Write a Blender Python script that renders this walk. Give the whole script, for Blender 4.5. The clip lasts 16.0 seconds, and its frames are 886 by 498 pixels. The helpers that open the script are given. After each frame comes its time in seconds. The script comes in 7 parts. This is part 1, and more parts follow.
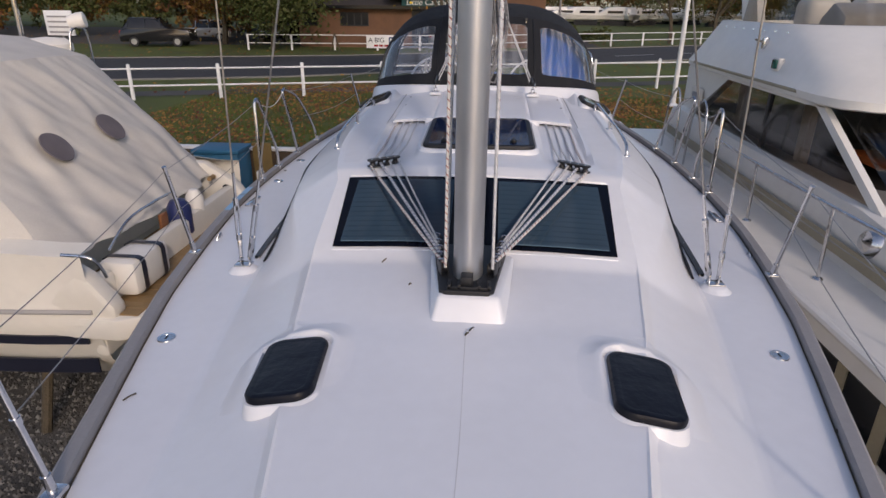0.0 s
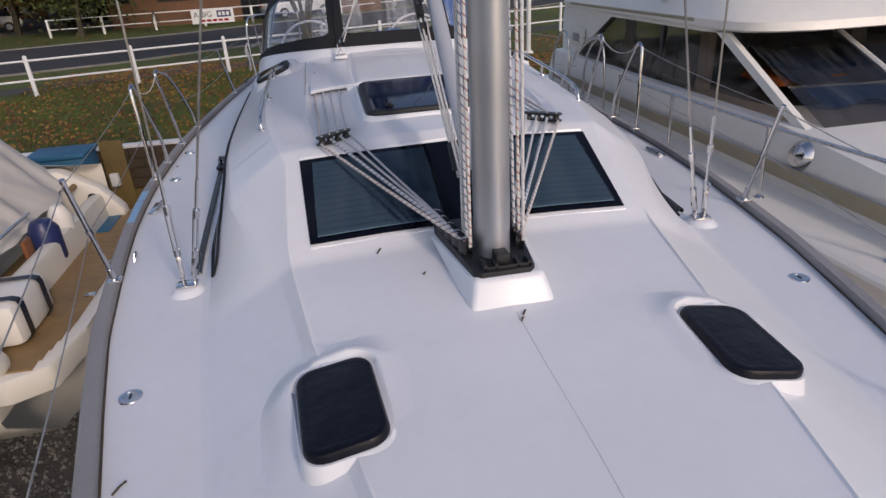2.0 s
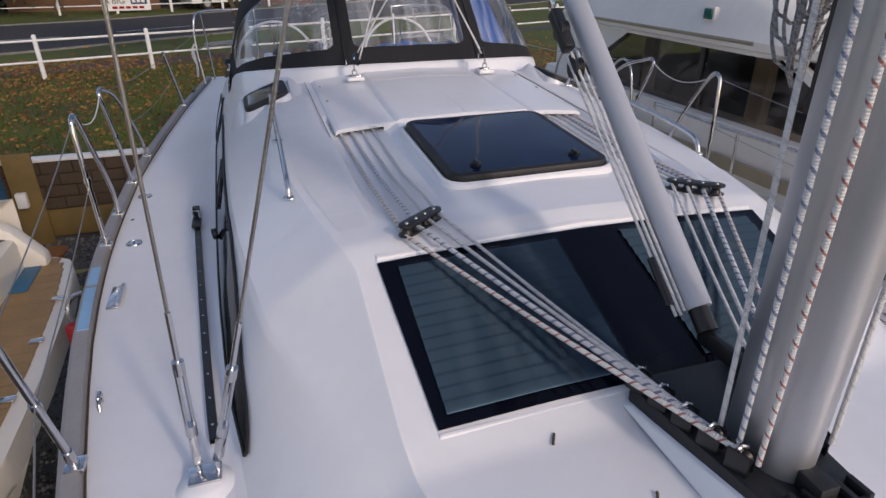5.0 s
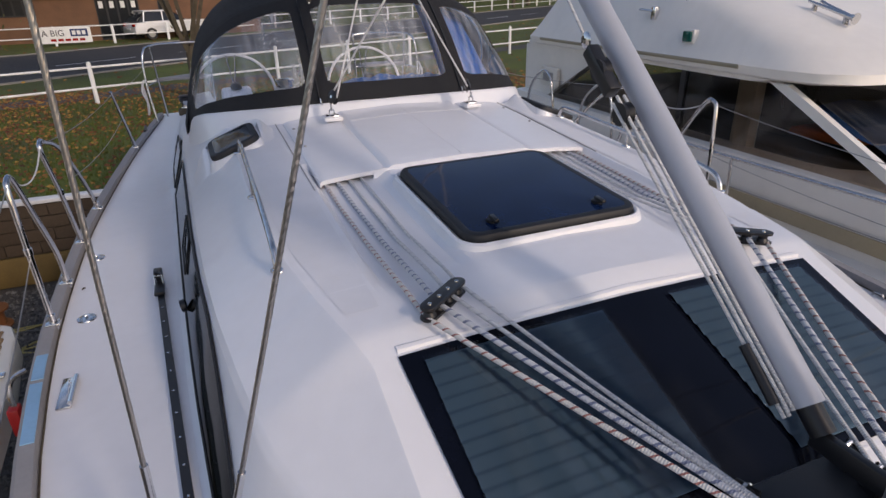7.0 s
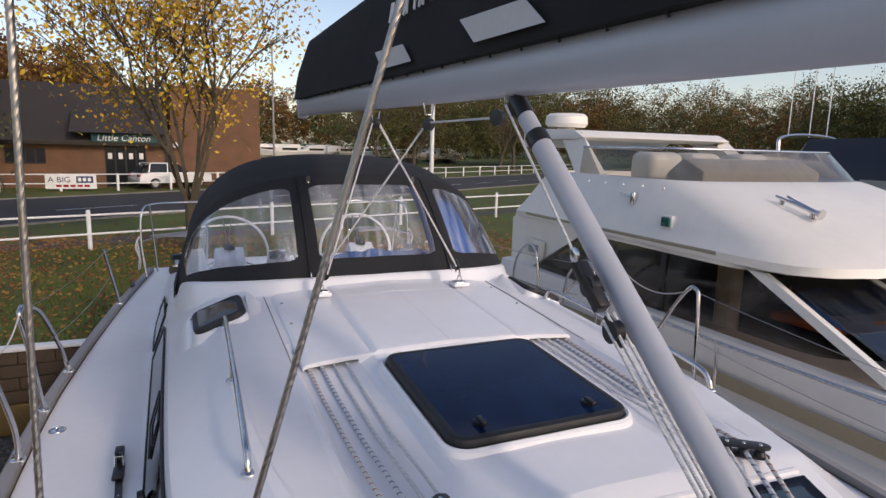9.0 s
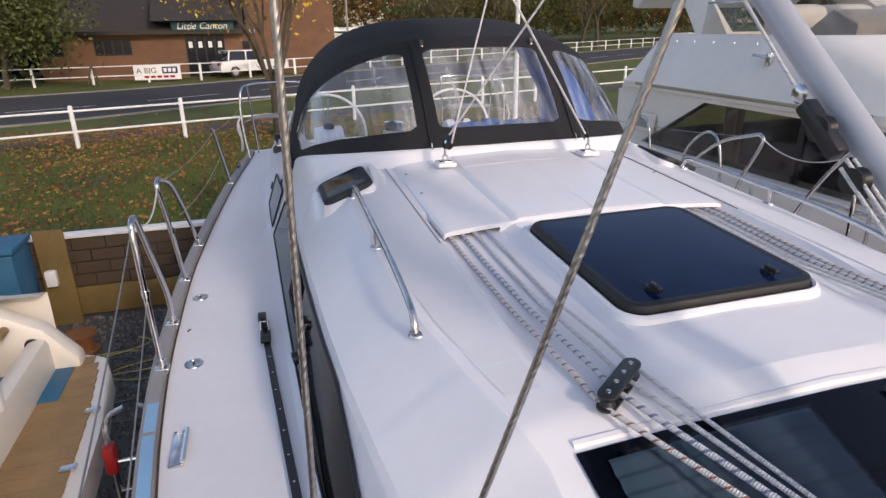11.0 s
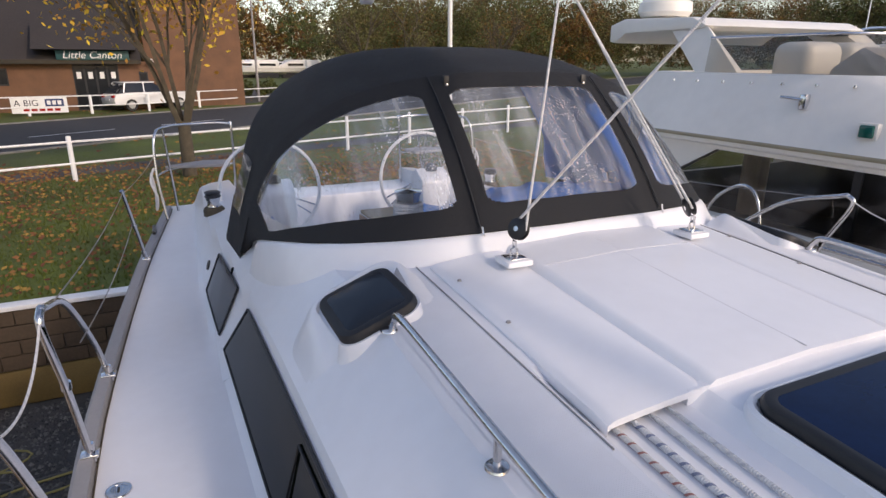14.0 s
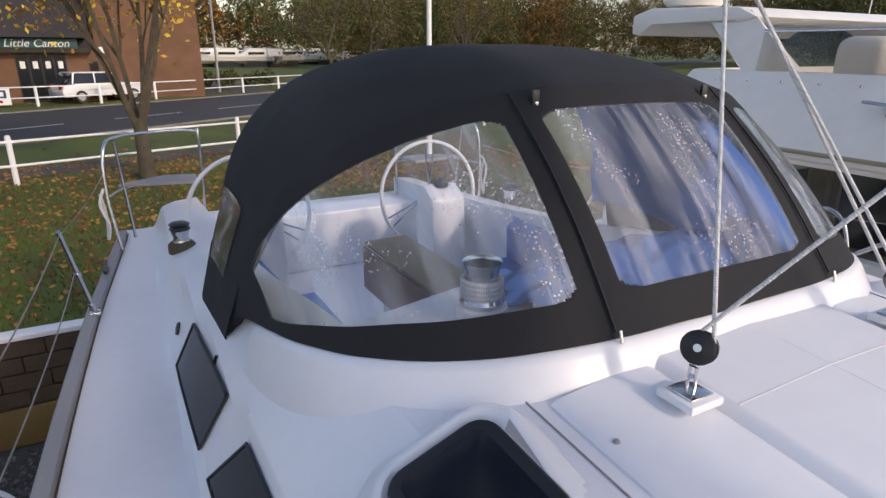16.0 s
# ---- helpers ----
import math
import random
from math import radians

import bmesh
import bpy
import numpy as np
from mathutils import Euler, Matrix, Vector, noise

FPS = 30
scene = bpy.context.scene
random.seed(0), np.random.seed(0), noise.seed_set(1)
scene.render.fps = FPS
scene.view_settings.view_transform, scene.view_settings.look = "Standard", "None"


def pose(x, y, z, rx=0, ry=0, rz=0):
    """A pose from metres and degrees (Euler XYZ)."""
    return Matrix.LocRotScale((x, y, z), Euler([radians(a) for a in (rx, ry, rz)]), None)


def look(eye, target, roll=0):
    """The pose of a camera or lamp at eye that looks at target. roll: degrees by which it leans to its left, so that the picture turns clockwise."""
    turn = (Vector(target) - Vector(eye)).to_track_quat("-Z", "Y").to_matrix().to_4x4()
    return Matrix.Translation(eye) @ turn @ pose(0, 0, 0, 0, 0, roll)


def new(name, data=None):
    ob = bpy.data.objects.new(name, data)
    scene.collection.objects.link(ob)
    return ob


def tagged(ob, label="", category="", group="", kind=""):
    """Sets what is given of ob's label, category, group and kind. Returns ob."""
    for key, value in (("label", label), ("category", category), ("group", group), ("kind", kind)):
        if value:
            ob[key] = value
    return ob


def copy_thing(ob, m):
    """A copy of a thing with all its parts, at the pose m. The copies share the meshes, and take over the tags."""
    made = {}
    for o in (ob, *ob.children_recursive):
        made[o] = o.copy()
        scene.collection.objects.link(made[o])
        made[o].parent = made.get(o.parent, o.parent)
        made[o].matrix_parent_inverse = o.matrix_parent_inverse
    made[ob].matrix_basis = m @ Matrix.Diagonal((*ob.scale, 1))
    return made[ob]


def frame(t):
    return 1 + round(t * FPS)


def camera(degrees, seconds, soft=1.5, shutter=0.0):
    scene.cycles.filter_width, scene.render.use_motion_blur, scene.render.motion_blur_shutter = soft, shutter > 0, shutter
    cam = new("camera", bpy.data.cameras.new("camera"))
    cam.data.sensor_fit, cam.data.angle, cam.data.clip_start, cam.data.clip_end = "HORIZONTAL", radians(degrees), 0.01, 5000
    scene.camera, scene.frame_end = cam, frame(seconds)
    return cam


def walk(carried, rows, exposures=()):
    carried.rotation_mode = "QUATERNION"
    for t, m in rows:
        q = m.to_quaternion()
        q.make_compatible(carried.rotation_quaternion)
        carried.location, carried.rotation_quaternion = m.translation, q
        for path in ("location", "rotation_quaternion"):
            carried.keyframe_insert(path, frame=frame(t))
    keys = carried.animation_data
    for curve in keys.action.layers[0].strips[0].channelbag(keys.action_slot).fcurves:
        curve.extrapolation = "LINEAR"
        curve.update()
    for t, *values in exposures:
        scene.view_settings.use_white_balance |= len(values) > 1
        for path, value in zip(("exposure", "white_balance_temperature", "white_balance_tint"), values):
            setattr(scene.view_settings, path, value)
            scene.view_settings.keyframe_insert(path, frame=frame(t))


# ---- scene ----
cam = camera(72.9, 16.0)
METRES, EYE, TILT, LEAN, TURN = 6.1, 1.58, -22.5, 0.0, 4.1
PATH = [
    (0, (0.062, -0.018, 1.568), (-0.075, 1.828, 0.812), 0.6),
    (0.5, (-0.09, 0.052, 1.502), (-0.159, 1.859, 0.648), 1.6),
    (1, (-0.328, 0.086, 1.462), (-0.221, 1.837, 0.502), -2.0),
    (1.5, (-0.479, 0.175, 1.46), (-0.261, 1.935, 0.536), -1.8),
    (2, (-0.596, 0.413, 1.469), (-0.294, 2.191, 0.606), -3.3),
    (2.5, (-0.695, 0.668, 1.489), (-0.253, 2.452, 0.7), -0.8),
    (3, (-0.841, 0.925, 1.506), (-0.334, 2.731, 0.812), -2.0),
    (3.5, (-0.956, 1.218, 1.511), (-0.48, 3.022, 0.791), -1.9),
    (4, (-1.02, 1.524, 1.525), (-0.534, 3.295, 0.732), -1.2),
    (6.5, (-1.272, 2.016, 1.466), (-0.635, 3.683, 0.563), -0.3),
    (7, (-1.22, 2.234, 1.525), (-0.536, 3.927, 0.708), -1.1),
    (7.5, (-1.16, 2.307, 1.611), (-0.3, 4.019, 1.038), -0.0),
    (8, (-1.177, 2.308, 1.68), (-0.248, 4.045, 1.332), 0.7),
    (10.5, (-1.334, 2.392, 1.635), (-0.843, 4.289, 1.234), 0.6),
    (11, (-1.446, 2.558, 1.534), (-0.921, 4.357, 0.834), -0.8),
    (11.5, (-1.523, 2.701, 1.546), (-0.927, 4.424, 0.725), 0.8),
    (12, (-1.527, 2.924, 1.541), (-0.917, 4.641, 0.717), -1.7),
    (12.5, (-1.592, 3.164, 1.462), (-0.805, 4.843, 0.714), -0.5),
    (13, (-1.704, 3.426, 1.465), (-0.756, 5.056, 0.796), -0.0),
    (13.5, (-1.735, 3.659, 1.468), (-0.749, 5.275, 0.822), -0.4),
    (14, (-1.64, 3.996, 1.515), (-0.828, 5.722, 0.912), 0.2),
    (14.5, (-1.645, 4.266, 1.514), (-0.911, 5.991, 0.815), -0.1),
    (15, (-1.662, 4.562, 1.528), (-0.883, 6.265, 0.827), -1.1),
    (15.5, (-1.633, 4.851, 1.559), (-0.793, 6.523, 0.852), 0.3),
    (16, (-1.587, 5.041, 1.567), (-0.678, 6.706, 0.932), 0.4),
]
walk(cam, [(t, look(eye, target, roll)) for t, eye, target, roll in PATH], exposures=((0.0, -0.17, 7000, 20), (4.0, -0.13, 7000, 20), (6.5, -0.08, 7100, 20), (8.0, -0.07, 7150, 20), (10.5, 0.35, 7250, 20), (12.5, 0.40, 7300, 20), (14.0, 0.37, 7250, 20), (16.0, 0.37, 7150, 19)))

# ---- world and light ----
SUN_FROM = Vector((0.34, -0.80, 0.47)).normalized()
world = bpy.data.worlds.new("world")
scene.world = world
world.use_nodes = True
wn = world.node_tree.nodes
sky = wn.new("ShaderNodeTexSky")
sky.sky_type, sky.sun_disc = "NISHITA", False
sky.sun_elevation = math.asin(SUN_FROM.z)
sky.sun_rotation = math.atan2(SUN_FROM.x, SUN_FROM.y)
sky.air_density, sky.dust_density = 1.0, 1.2
tc = wn.new("ShaderNodeTexCoord")
cl = wn.new("ShaderNodeTexNoise")
cl.inputs["Scale"].default_value, cl.inputs["Detail"].default_value = 2.2, 7
cmap = wn.new("ShaderNodeMapping")
cmap.inputs["Scale"].default_value = (1, 1, 3.0)
ramp = wn.new("ShaderNodeValToRGB")
ramp.color_ramp.elements[0].position, ramp.color_ramp.elements[1].position = 0.56, 0.95
mixc = wn.new("ShaderNodeMix")
mixc.data_type = "RGBA"
mixc.inputs["B"].default_value = (7.0, 7.2, 7.6, 1)
wl = world.node_tree.links
wl.new(tc.outputs["Generated"], cmap.inputs["Vector"])
wl.new(cmap.outputs["Vector"], cl.inputs["Vector"])
wl.new(cl.outputs["Fac"], ramp.inputs["Fac"])
wl.new(ramp.outputs["Color"], mixc.inputs["Factor"])
wl.new(sky.outputs["Color"], mixc.inputs["A"])
wl.new(mixc.outputs["Result"], wn["Background"].inputs["Color"])
wn["Background"].inputs["Strength"].default_value = 0.165
sun = new("sun", bpy.data.lights.new("sun", "SUN"))
sun.data.energy, sun.data.angle, sun.data.color = 1.15, radians(5), (1.0, 0.91, 0.78)
sun.matrix_world = look(SUN_FROM * 60, (0, 0, 0))


# ---- materials ----
def mat(name, base, rough=0.5, metal=0.0, var=0.12, scale=3.0, fine=60.0, bump=0.0, bscale=200.0, tint=None, coat=0.0):
    m = bpy.data.materials.new(name)
    m.use_nodes = True
    n, l = m.node_tree.nodes, m.node_tree.links
    b = n["Principled BSDF"]
    b.inputs["Metallic"].default_value = metal
    b.inputs["Coat Weight"].default_value = coat
    co = n.new("ShaderNodeTexCoord")
    big, small = n.new("ShaderNodeTexNoise"), n.new("ShaderNodeTexNoise")
    big.inputs["Scale"].default_value, big.inputs["Detail"].default_value = scale, 5
    small.inputs["Scale"].default_value, small.inputs["Detail"].default_value = fine, 3
    for k in (big, small):
        l.new(co.outputs["Object"], k.inputs["Vector"])
    add = n.new("ShaderNodeMath")
    add.operation = "MULTIPLY_ADD"
    add.inputs[1].default_value = 0.4
    l.new(small.outputs["Fac"], add.inputs[0])
    l.new(big.outputs["Fac"], add.inputs[2])
    r = n.new("ShaderNodeValToRGB")
    r.color_ramp.elements[0].position, r.color_ramp.elements[1].position = 0.45, 0.95
    dark = tuple(c * (1 - var) for c in base) if tint is None else tint
    r.color_ramp.elements[0].color = (*dark, 1)
    r.color_ramp.elements[1].color = (*(min(1, c * (1 + var * 0.6)) for c in base), 1)
    l.new(add.outputs[0], r.inputs["Fac"])
    l.new(r.outputs["Color"], b.inputs["Base Color"])
    rr = n.new("ShaderNodeMapRange")
    rr.inputs["To Min"].default_value, rr.inputs["To Max"].default_value = rough * 0.85, min(1, rough * 1.2)
    l.new(big.outputs["Fac"], rr.inputs["Value"])
    l.new(rr.outputs["Result"], b.inputs["Roughness"])
    if bump:
        bn = n.new("ShaderNodeTexNoise")
        bn.inputs["Scale"].default_value, bn.inputs["Detail"].default_value = bscale, 4
        l.new(co.outputs["Object"], bn.inputs["Vector"])
        bu = n.new("ShaderNodeBump")
        bu.inputs["Strength"].default_value, bu.inputs["Distance"].default_value = bump, 0.02
        l.new(bn.outputs["Fac"], bu.inputs["Height"])
        l.new(bu.outputs["Normal"], b.inputs["Normal"])
    return m


def weave(m, size, strength, skew=45):
    """Adds a fine woven or moulded diamond relief to a material."""
    n, l = m.node_tree.nodes, m.node_tree.links
    co = n["Texture Coordinate"]
    mp = n.new("ShaderNodeMapping")
    mp.inputs["Rotation"].default_value = (0, 0, radians(skew))
    l.new(co.outputs["Object"], mp.inputs["Vector"])
    hs = []
    for d in "XY":
        w = n.new("ShaderNodeTexWave")
        w.bands_direction = d
        w.inputs["Scale"].default_value = 0.314 / size
        l.new(mp.outputs["Vector"], w.inputs["Vector"])
        hs.append(w)
    mu = n.new("ShaderNodeMath")
    mu.operation = "MULTIPLY"
    l.new(hs[0].outputs["Fac"], mu.inputs[0])
    l.new(hs[1].outputs["Fac"], mu.inputs[1])
    bu = n.new("ShaderNodeBump")
    bu.inputs["Strength"].default_value, bu.inputs["Distance"].default_value = strength, 0.004
    l.new(mu.outputs[0], bu.inputs["Height"])
    l.new(bu.outputs["Normal"], n["Principled BSDF"].inputs["Normal"])
    return m


def rope_mat(name, base, fleck, turns=0.05, width=0.3):
    """Braided rope: flecks that wind round it, by the tube's own coordinates (metres along, turns round)."""
    m = mat(name, base, 0.85, var=0.15, fine=300)
    n, l = m.node_tree.nodes, m.node_tree.links
    uv = n.new("ShaderNodeUVMap")
    sp = n.new("ShaderNodeSeparateXYZ")
    l.new(uv.outputs["UV"], sp.inputs[0])
    a = n.new("ShaderNodeMath")
    a.operation, a.inputs[1].default_value = "DIVIDE", turns
    l.new(sp.outputs["Y"], a.inputs[0])
    s = n.new("ShaderNodeMath")
    s.operation = "ADD"
    l.new(a.outputs[0], s.inputs[0])
    l.new(sp.outputs["X"], s.inputs[1])
    fr = n.new("ShaderNodeMath")
    fr.operation = "FRACT"
    l.new(s.outputs[0], fr.inputs[0])
    lt = n.new("ShaderNodeMath")
    lt.operation, lt.inputs[1].default_value = "LESS_THAN", width
    l.new(fr.outputs[0], lt.inputs[0])
    mx = n.new("ShaderNodeMix")
    mx.data_type = "RGBA"
    l.new(lt.outputs[0], mx.inputs["Factor"])
    b = n["Principled BSDF"]
    old = b.inputs["Base Color"].links[0].from_socket
    l.new(old, mx.inputs["A"])
    mx.inputs["B"].default_value = (*fleck, 1)
    l.new(mx.outputs["Result"], b.inputs["Base Color"])
    br = n.new("ShaderNodeMath")
    br.operation, br.inputs[1].default_value = "MULTIPLY", 900
    l.new(sp.outputs["Y"], br.inputs[0])
    sn = n.new("ShaderNodeMath")
    sn.operation = "SINE"
    l.new(br.outputs[0], sn.inputs[0])
    bu = n.new("ShaderNodeBump")
    bu.inputs["Strength"].default_value, bu.inputs["Distance"].default_value = 0.5, 0.002
    l.new(sn.outputs[0], bu.inputs["Height"])
    l.new(bu.outputs["Normal"], b.inputs["Normal"])
    return m


def clear_mat(name, tint, haze, spots, veil=0.0):
    """Clear sheet: see-through with a gloss, dried streaks and drops on it."""
    m = bpy.data.materials.new(name)
    m.use_nodes = True
    n, l = m.node_tree.nodes, m.node_tree.links
    n.remove(n["Principled BSDF"])
    out = n["Material Output"]
    tr, gl, df = n.new("ShaderNodeBsdfTransparent"), n.new("ShaderNodeBsdfGlossy"), n.new("ShaderNodeBsdfDiffuse")
    tr.inputs["Color"].default_value = (*tint, 1)
    gl.inputs["Roughness"].default_value = 0.06
    df.inputs["Color"].default_value = (0.75, 0.78, 0.82, 1)
    fr = n.new("ShaderNodeFresnel")
    fr.inputs["IOR"].default_value = 1.5
    co, mp = n.new("ShaderNodeTexCoord"), n.new("ShaderNodeMapping")
    mp.inputs["Scale"].default_value = (10.0, 1.2, 1.0)
    l.new(co.outputs["Object"], mp.inputs["Vector"])
    st = n.new("ShaderNodeTexNoise")
    st.inputs["Scale"].default_value, st.inputs["Detail"].default_value = 1.6, 6
    l.new(mp.outputs["Vector"], st.inputs["Vector"])
    r1 = n.new("ShaderNodeMapRange")
    r1.inputs["From Min"].default_value, r1.inputs["From Max"].default_value = 0.42, 0.75
    r1.inputs["To Min"].default_value, r1.inputs["To Max"].default_value = veil, haze
    l.new(st.outputs["Fac"], r1.inputs["Value"])
    vo = n.new("ShaderNodeTexVoronoi")
    vo.inputs["Scale"].default_value = 75
    l.new(co.outputs["Object"], vo.inputs["Vector"])
    r2 = n.new("ShaderNodeMapRange")
    r2.inputs["From Min"].default_value, r2.inputs["From Max"].default_value = 0.30, 0.16
    r2.inputs["To Max"].default_value = spots
    l.new(vo.outputs["Distance"], r2.inputs["Value"])
    pt = n.new("ShaderNodeTexNoise")
    pt.inputs["Scale"].default_value = 4.5
    l.new(co.outputs["Object"], pt.inputs["Vector"])
    r3 = n.new("ShaderNodeMapRange")
    r3.inputs["From Min"].default_value, r3.inputs["From Max"].default_value = 0.5, 0.62
    l.new(pt.outputs["Fac"], r3.inputs["Value"])
    sm = n.new("ShaderNodeMath")
    sm.operation = "MULTIPLY"
    l.new(r2.outputs["Result"], sm.inputs[0])
    l.new(r3.outputs["Result"], sm.inputs[1])
    ad = n.new("ShaderNodeMath")
    ad.operation, ad.use_clamp = "ADD", True
    l.new(r1.outputs["Result"], ad.inputs[0])
    l.new(sm.outputs[0], ad.inputs[1])
    m1, m2 = n.new("ShaderNodeMixShader"), n.new("ShaderNodeMixShader")
    l.new(ad.outputs[0], m1.inputs[0])
    l.new(tr.outputs[0], m1.inputs[1])
    l.new(df.outputs[0], m1.inputs[2])
    l.new(fr.outputs[0], m2.inputs[0])
    l.new(m1.outputs[0], m2.inputs[1])
    l.new(gl.outputs[0], m2.inputs[2])
    l.new(m2.outputs[0], out.inputs["Surface"])
    return m


GEL = mat("white_gelcoat", (0.80, 0.81, 0.84), 0.32, var=0.05, scale=1.3, fine=14, coat=0.15)
NONSKID = weave(mat("non_skid_gelcoat", (0.76, 0.77, 0.80), 0.50, var=0.05, scale=1.5, fine=12), 0.0055, 0.22)
CREAM = mat("cream_gelcoat", (0.78, 0.74, 0.66), 0.35, var=0.08, scale=1.2, fine=9, coat=0.15)
RGEL = mat("aged_white_gelcoat", (0.84, 0.81, 0.75), 0.35, var=0.07, scale=1.4, fine=10, coat=0.1)
BEIGE = mat("beige_stripe", (0.36, 0.31, 0.21), 0.4, var=0.12)
NAVY = mat("navy_stripe", (0.015, 0.017, 0.03), 0.3)
FRONTW = mat("dark_window_band", (0.003, 0.004, 0.009), 0.06, var=0.3, scale=6)
FRONTW.node_tree.nodes["Principled BSDF"].inputs["Specular IOR Level"].default_value = 0.2
# smoked lid; the blue in its base colour stands for reflected sky
ACRYL = mat("smoked_acrylic", (0.004, 0.014, 0.050), 0.06, var=0.3, scale=6)
ACRYL.node_tree.nodes["Principled BSDF"].inputs["Specular IOR Level"].default_value = 0.13
SIDEW = mat("tinted_side_glass", (0.004, 0.005, 0.003), 0.05, var=0.4, scale=3)
SIDEW.node_tree.nodes["Principled BSDF"].inputs["IOR"].default_value = 1.12
VINYLK = mat("black_vinyl", (0.004, 0.005, 0.011), 0.38, var=0.35, scale=8, bump=0.35, bscale=11)
VINYLK.node_tree.nodes["Principled BSDF"].inputs["Specular IOR Level"].default_value = 0.25
BLACKG = mat("black_acrylic", (0.003, 0.005, 0.010), 0.08, var=0.3, scale=6)
BLACKG.node_tree.nodes["Principled BSDF"].inputs["Specular IOR Level"].default_value = 0.3
JOINT = mat("grey_joint", (0.64, 0.64, 0.66), 0.7, var=0.15)
RUBBER = mat("black_rubber", (0.012, 0.013, 0.016), 0.55, var=0.25, scale=9)
BLACKP = mat("black_plastic", (0.014, 0.014, 0.016), 0.38, var=0.2, scale=20)
STEEL = mat("stainless_steel", (0.62, 0.62, 0.63), 0.16, metal=1, var=0.1, scale=15)
WIRE = mat("steel_wire", (0.40, 0.38, 0.36), 0.34, metal=1, var=0.25, scale=9, fine=220)
ALU = mat("anodised_aluminium", (0.50, 0.51, 0.53), 0.42, metal=0.85, var=0.06, scale=4, fine=180)
ALUW = mat("grey_painted_aluminium", (0.44, 0.465, 0.52), 0.38, metal=0.1, var=0.04, scale=3)
GREYP = mat("grey_plastic", (0.30, 0.29, 0.29), 0.6, var=0.12)
FABRIC = weave(mat("charcoal_canvas", (0.012, 0.0130, 0.016), 0.85, var=0.2, scale=5, fine=80), 0.003, 0.4)
BLACKF = weave(mat("black_canvas", (0.004, 0.004, 0.005), 0.9, var=0.25, scale=5), 0.003, 0.4)
BLUEF = mat("blue_cushion", (0.04, 0.16, 0.50), 0.85, var=0.3, scale=4, fine=120, bump=0.2)
CANVAS = mat("cream_canvas", (0.62, 0.585, 0.53), 0.9, var=0.10, scale=2.5, fine=60, bump=0.15, bscale=120)
VINYL = clear_mat("clear_vinyl", (0.92, 0.94, 0.97), 0.42, 0.6, 0.04)
TINT = clear_mat("tinted_window", (0.42, 0.38, 0.34), 0.05, 0.0)
SMOKE = clear_mat("smoked_window", (0.45, 0.52, 0.58), 0.03, 0.0)
# translucent blue that stands in for sky reflected in the hood windows
BLUET = mat("blue_reflection_film", (0.05, 0.22, 0.62), 0.8, var=0.3, scale=5, fine=120)
thru, both = BLUET.node_tree.nodes.new("ShaderNodeBsdfTranslucent"), BLUET.node_tree.nodes.new("ShaderNodeMixShader")
thru.inputs["Color"].default_value = (0.10, 0.40, 0.90, 1)
BLUET.node_tree.links.new(BLUET.node_tree.nodes["Principled BSDF"].outputs[0], both.inputs[1])
BLUET.node_tree.links.new(thru.outputs[0], both.inputs[2])
BLUET.node_tree.links.new(both.outputs[0], BLUET.node_tree.nodes["Material Output"].inputs["Surface"])
TEAK = mat("teak", (0.30, 0.19, 0.085), 0.6, var=0.25, scale=5, fine=70, bump=0.15)
WOOD = mat("varnished_wood", (0.25, 0.10, 0.04), 0.3, var=0.3, scale=6, fine=60)
WHITEP = mat("white_paint", (0.80, 0.80, 0.79), 0.55, var=0.1, scale=4, fine=40)
ROPEW = rope_mat("white_rope", (0.66, 0.66, 0.66), (0.52, 0.52, 0.54), 0.04, 0.2)
ROPER = rope_mat("red_flecked_rope", (0.66, 0.65, 0.63), (0.36, 0.16, 0.14), 0.036, 0.20)
ROPEB = rope_mat("blue_flecked_rope", (0.64, 0.65, 0.67), (0.20, 0.23, 0.33), 0.036, 0.26)
ROPEG = rope_mat("grey_rope", (0.30, 0.30, 0.31), (0.22, 0.22, 0.23), 0.02, 0.4)
FLYG = clear_mat("pale_screen", (0.62, 0.60, 0.56), 0.10, 0.0)
# blind tinted blue to carry the sky's reflection in the front panes
BLIND = mat("sky_tinted_blind", (0.13, 0.22, 0.30), 0.7, var=0.08)
CURTAIN = mat("beige_curtain", (0.78, 0.70, 0.57), 0.9, var=0.2, scale=8)
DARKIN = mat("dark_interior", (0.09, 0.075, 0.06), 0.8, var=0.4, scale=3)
ORANGE = mat("orange_cloth", (0.55, 0.14, 0.03), 0.8, var=0.2)
GREEN = mat("green_lens", (0.0, 0.09, 0.07), 0.15)
RED = mat("red_plastic", (0.45, 0.02, 0.02), 0.4)
BLUEP = mat("blue_plastic", (0.02, 0.13, 0.24), 0.5, var=0.2)
GRASS = mat("grass", (0.085, 0.112, 0.013), 0.9, var=0.3, scale=0.5, fine=22, bump=0.8, bscale=45, tint=(0.052, 0.060, 0.010))
LEAFG = mat("fallen_leaves", (0.25, 0.11, 0.03), 0.8, var=0.45, scale=3, fine=30)
ASPHALT = mat("asphalt", (0.042, 0.041, 0.042), 0.9, var=0.25, scale=0.3, fine=120, bump=0.3, bscale=260)
PATHM = mat("worn_path", (0.075, 0.070, 0.062), 0.9, var=0.3, scale=0.8, fine=60)
GRAVEL = mat("gravel", (0.085, 0.082, 0.078), 0.9, var=0.55, scale=1.2, fine=40, bump=1.0, bscale=35)
STONE = mat("grey_stones", (0.12, 0.116, 0.110), 0.85, var=0.5, scale=6)
BRICK = mat("brown_brick", (0.165, 0.085, 0.048), 0.85, var=0.25, scale=1.5, fine=20)
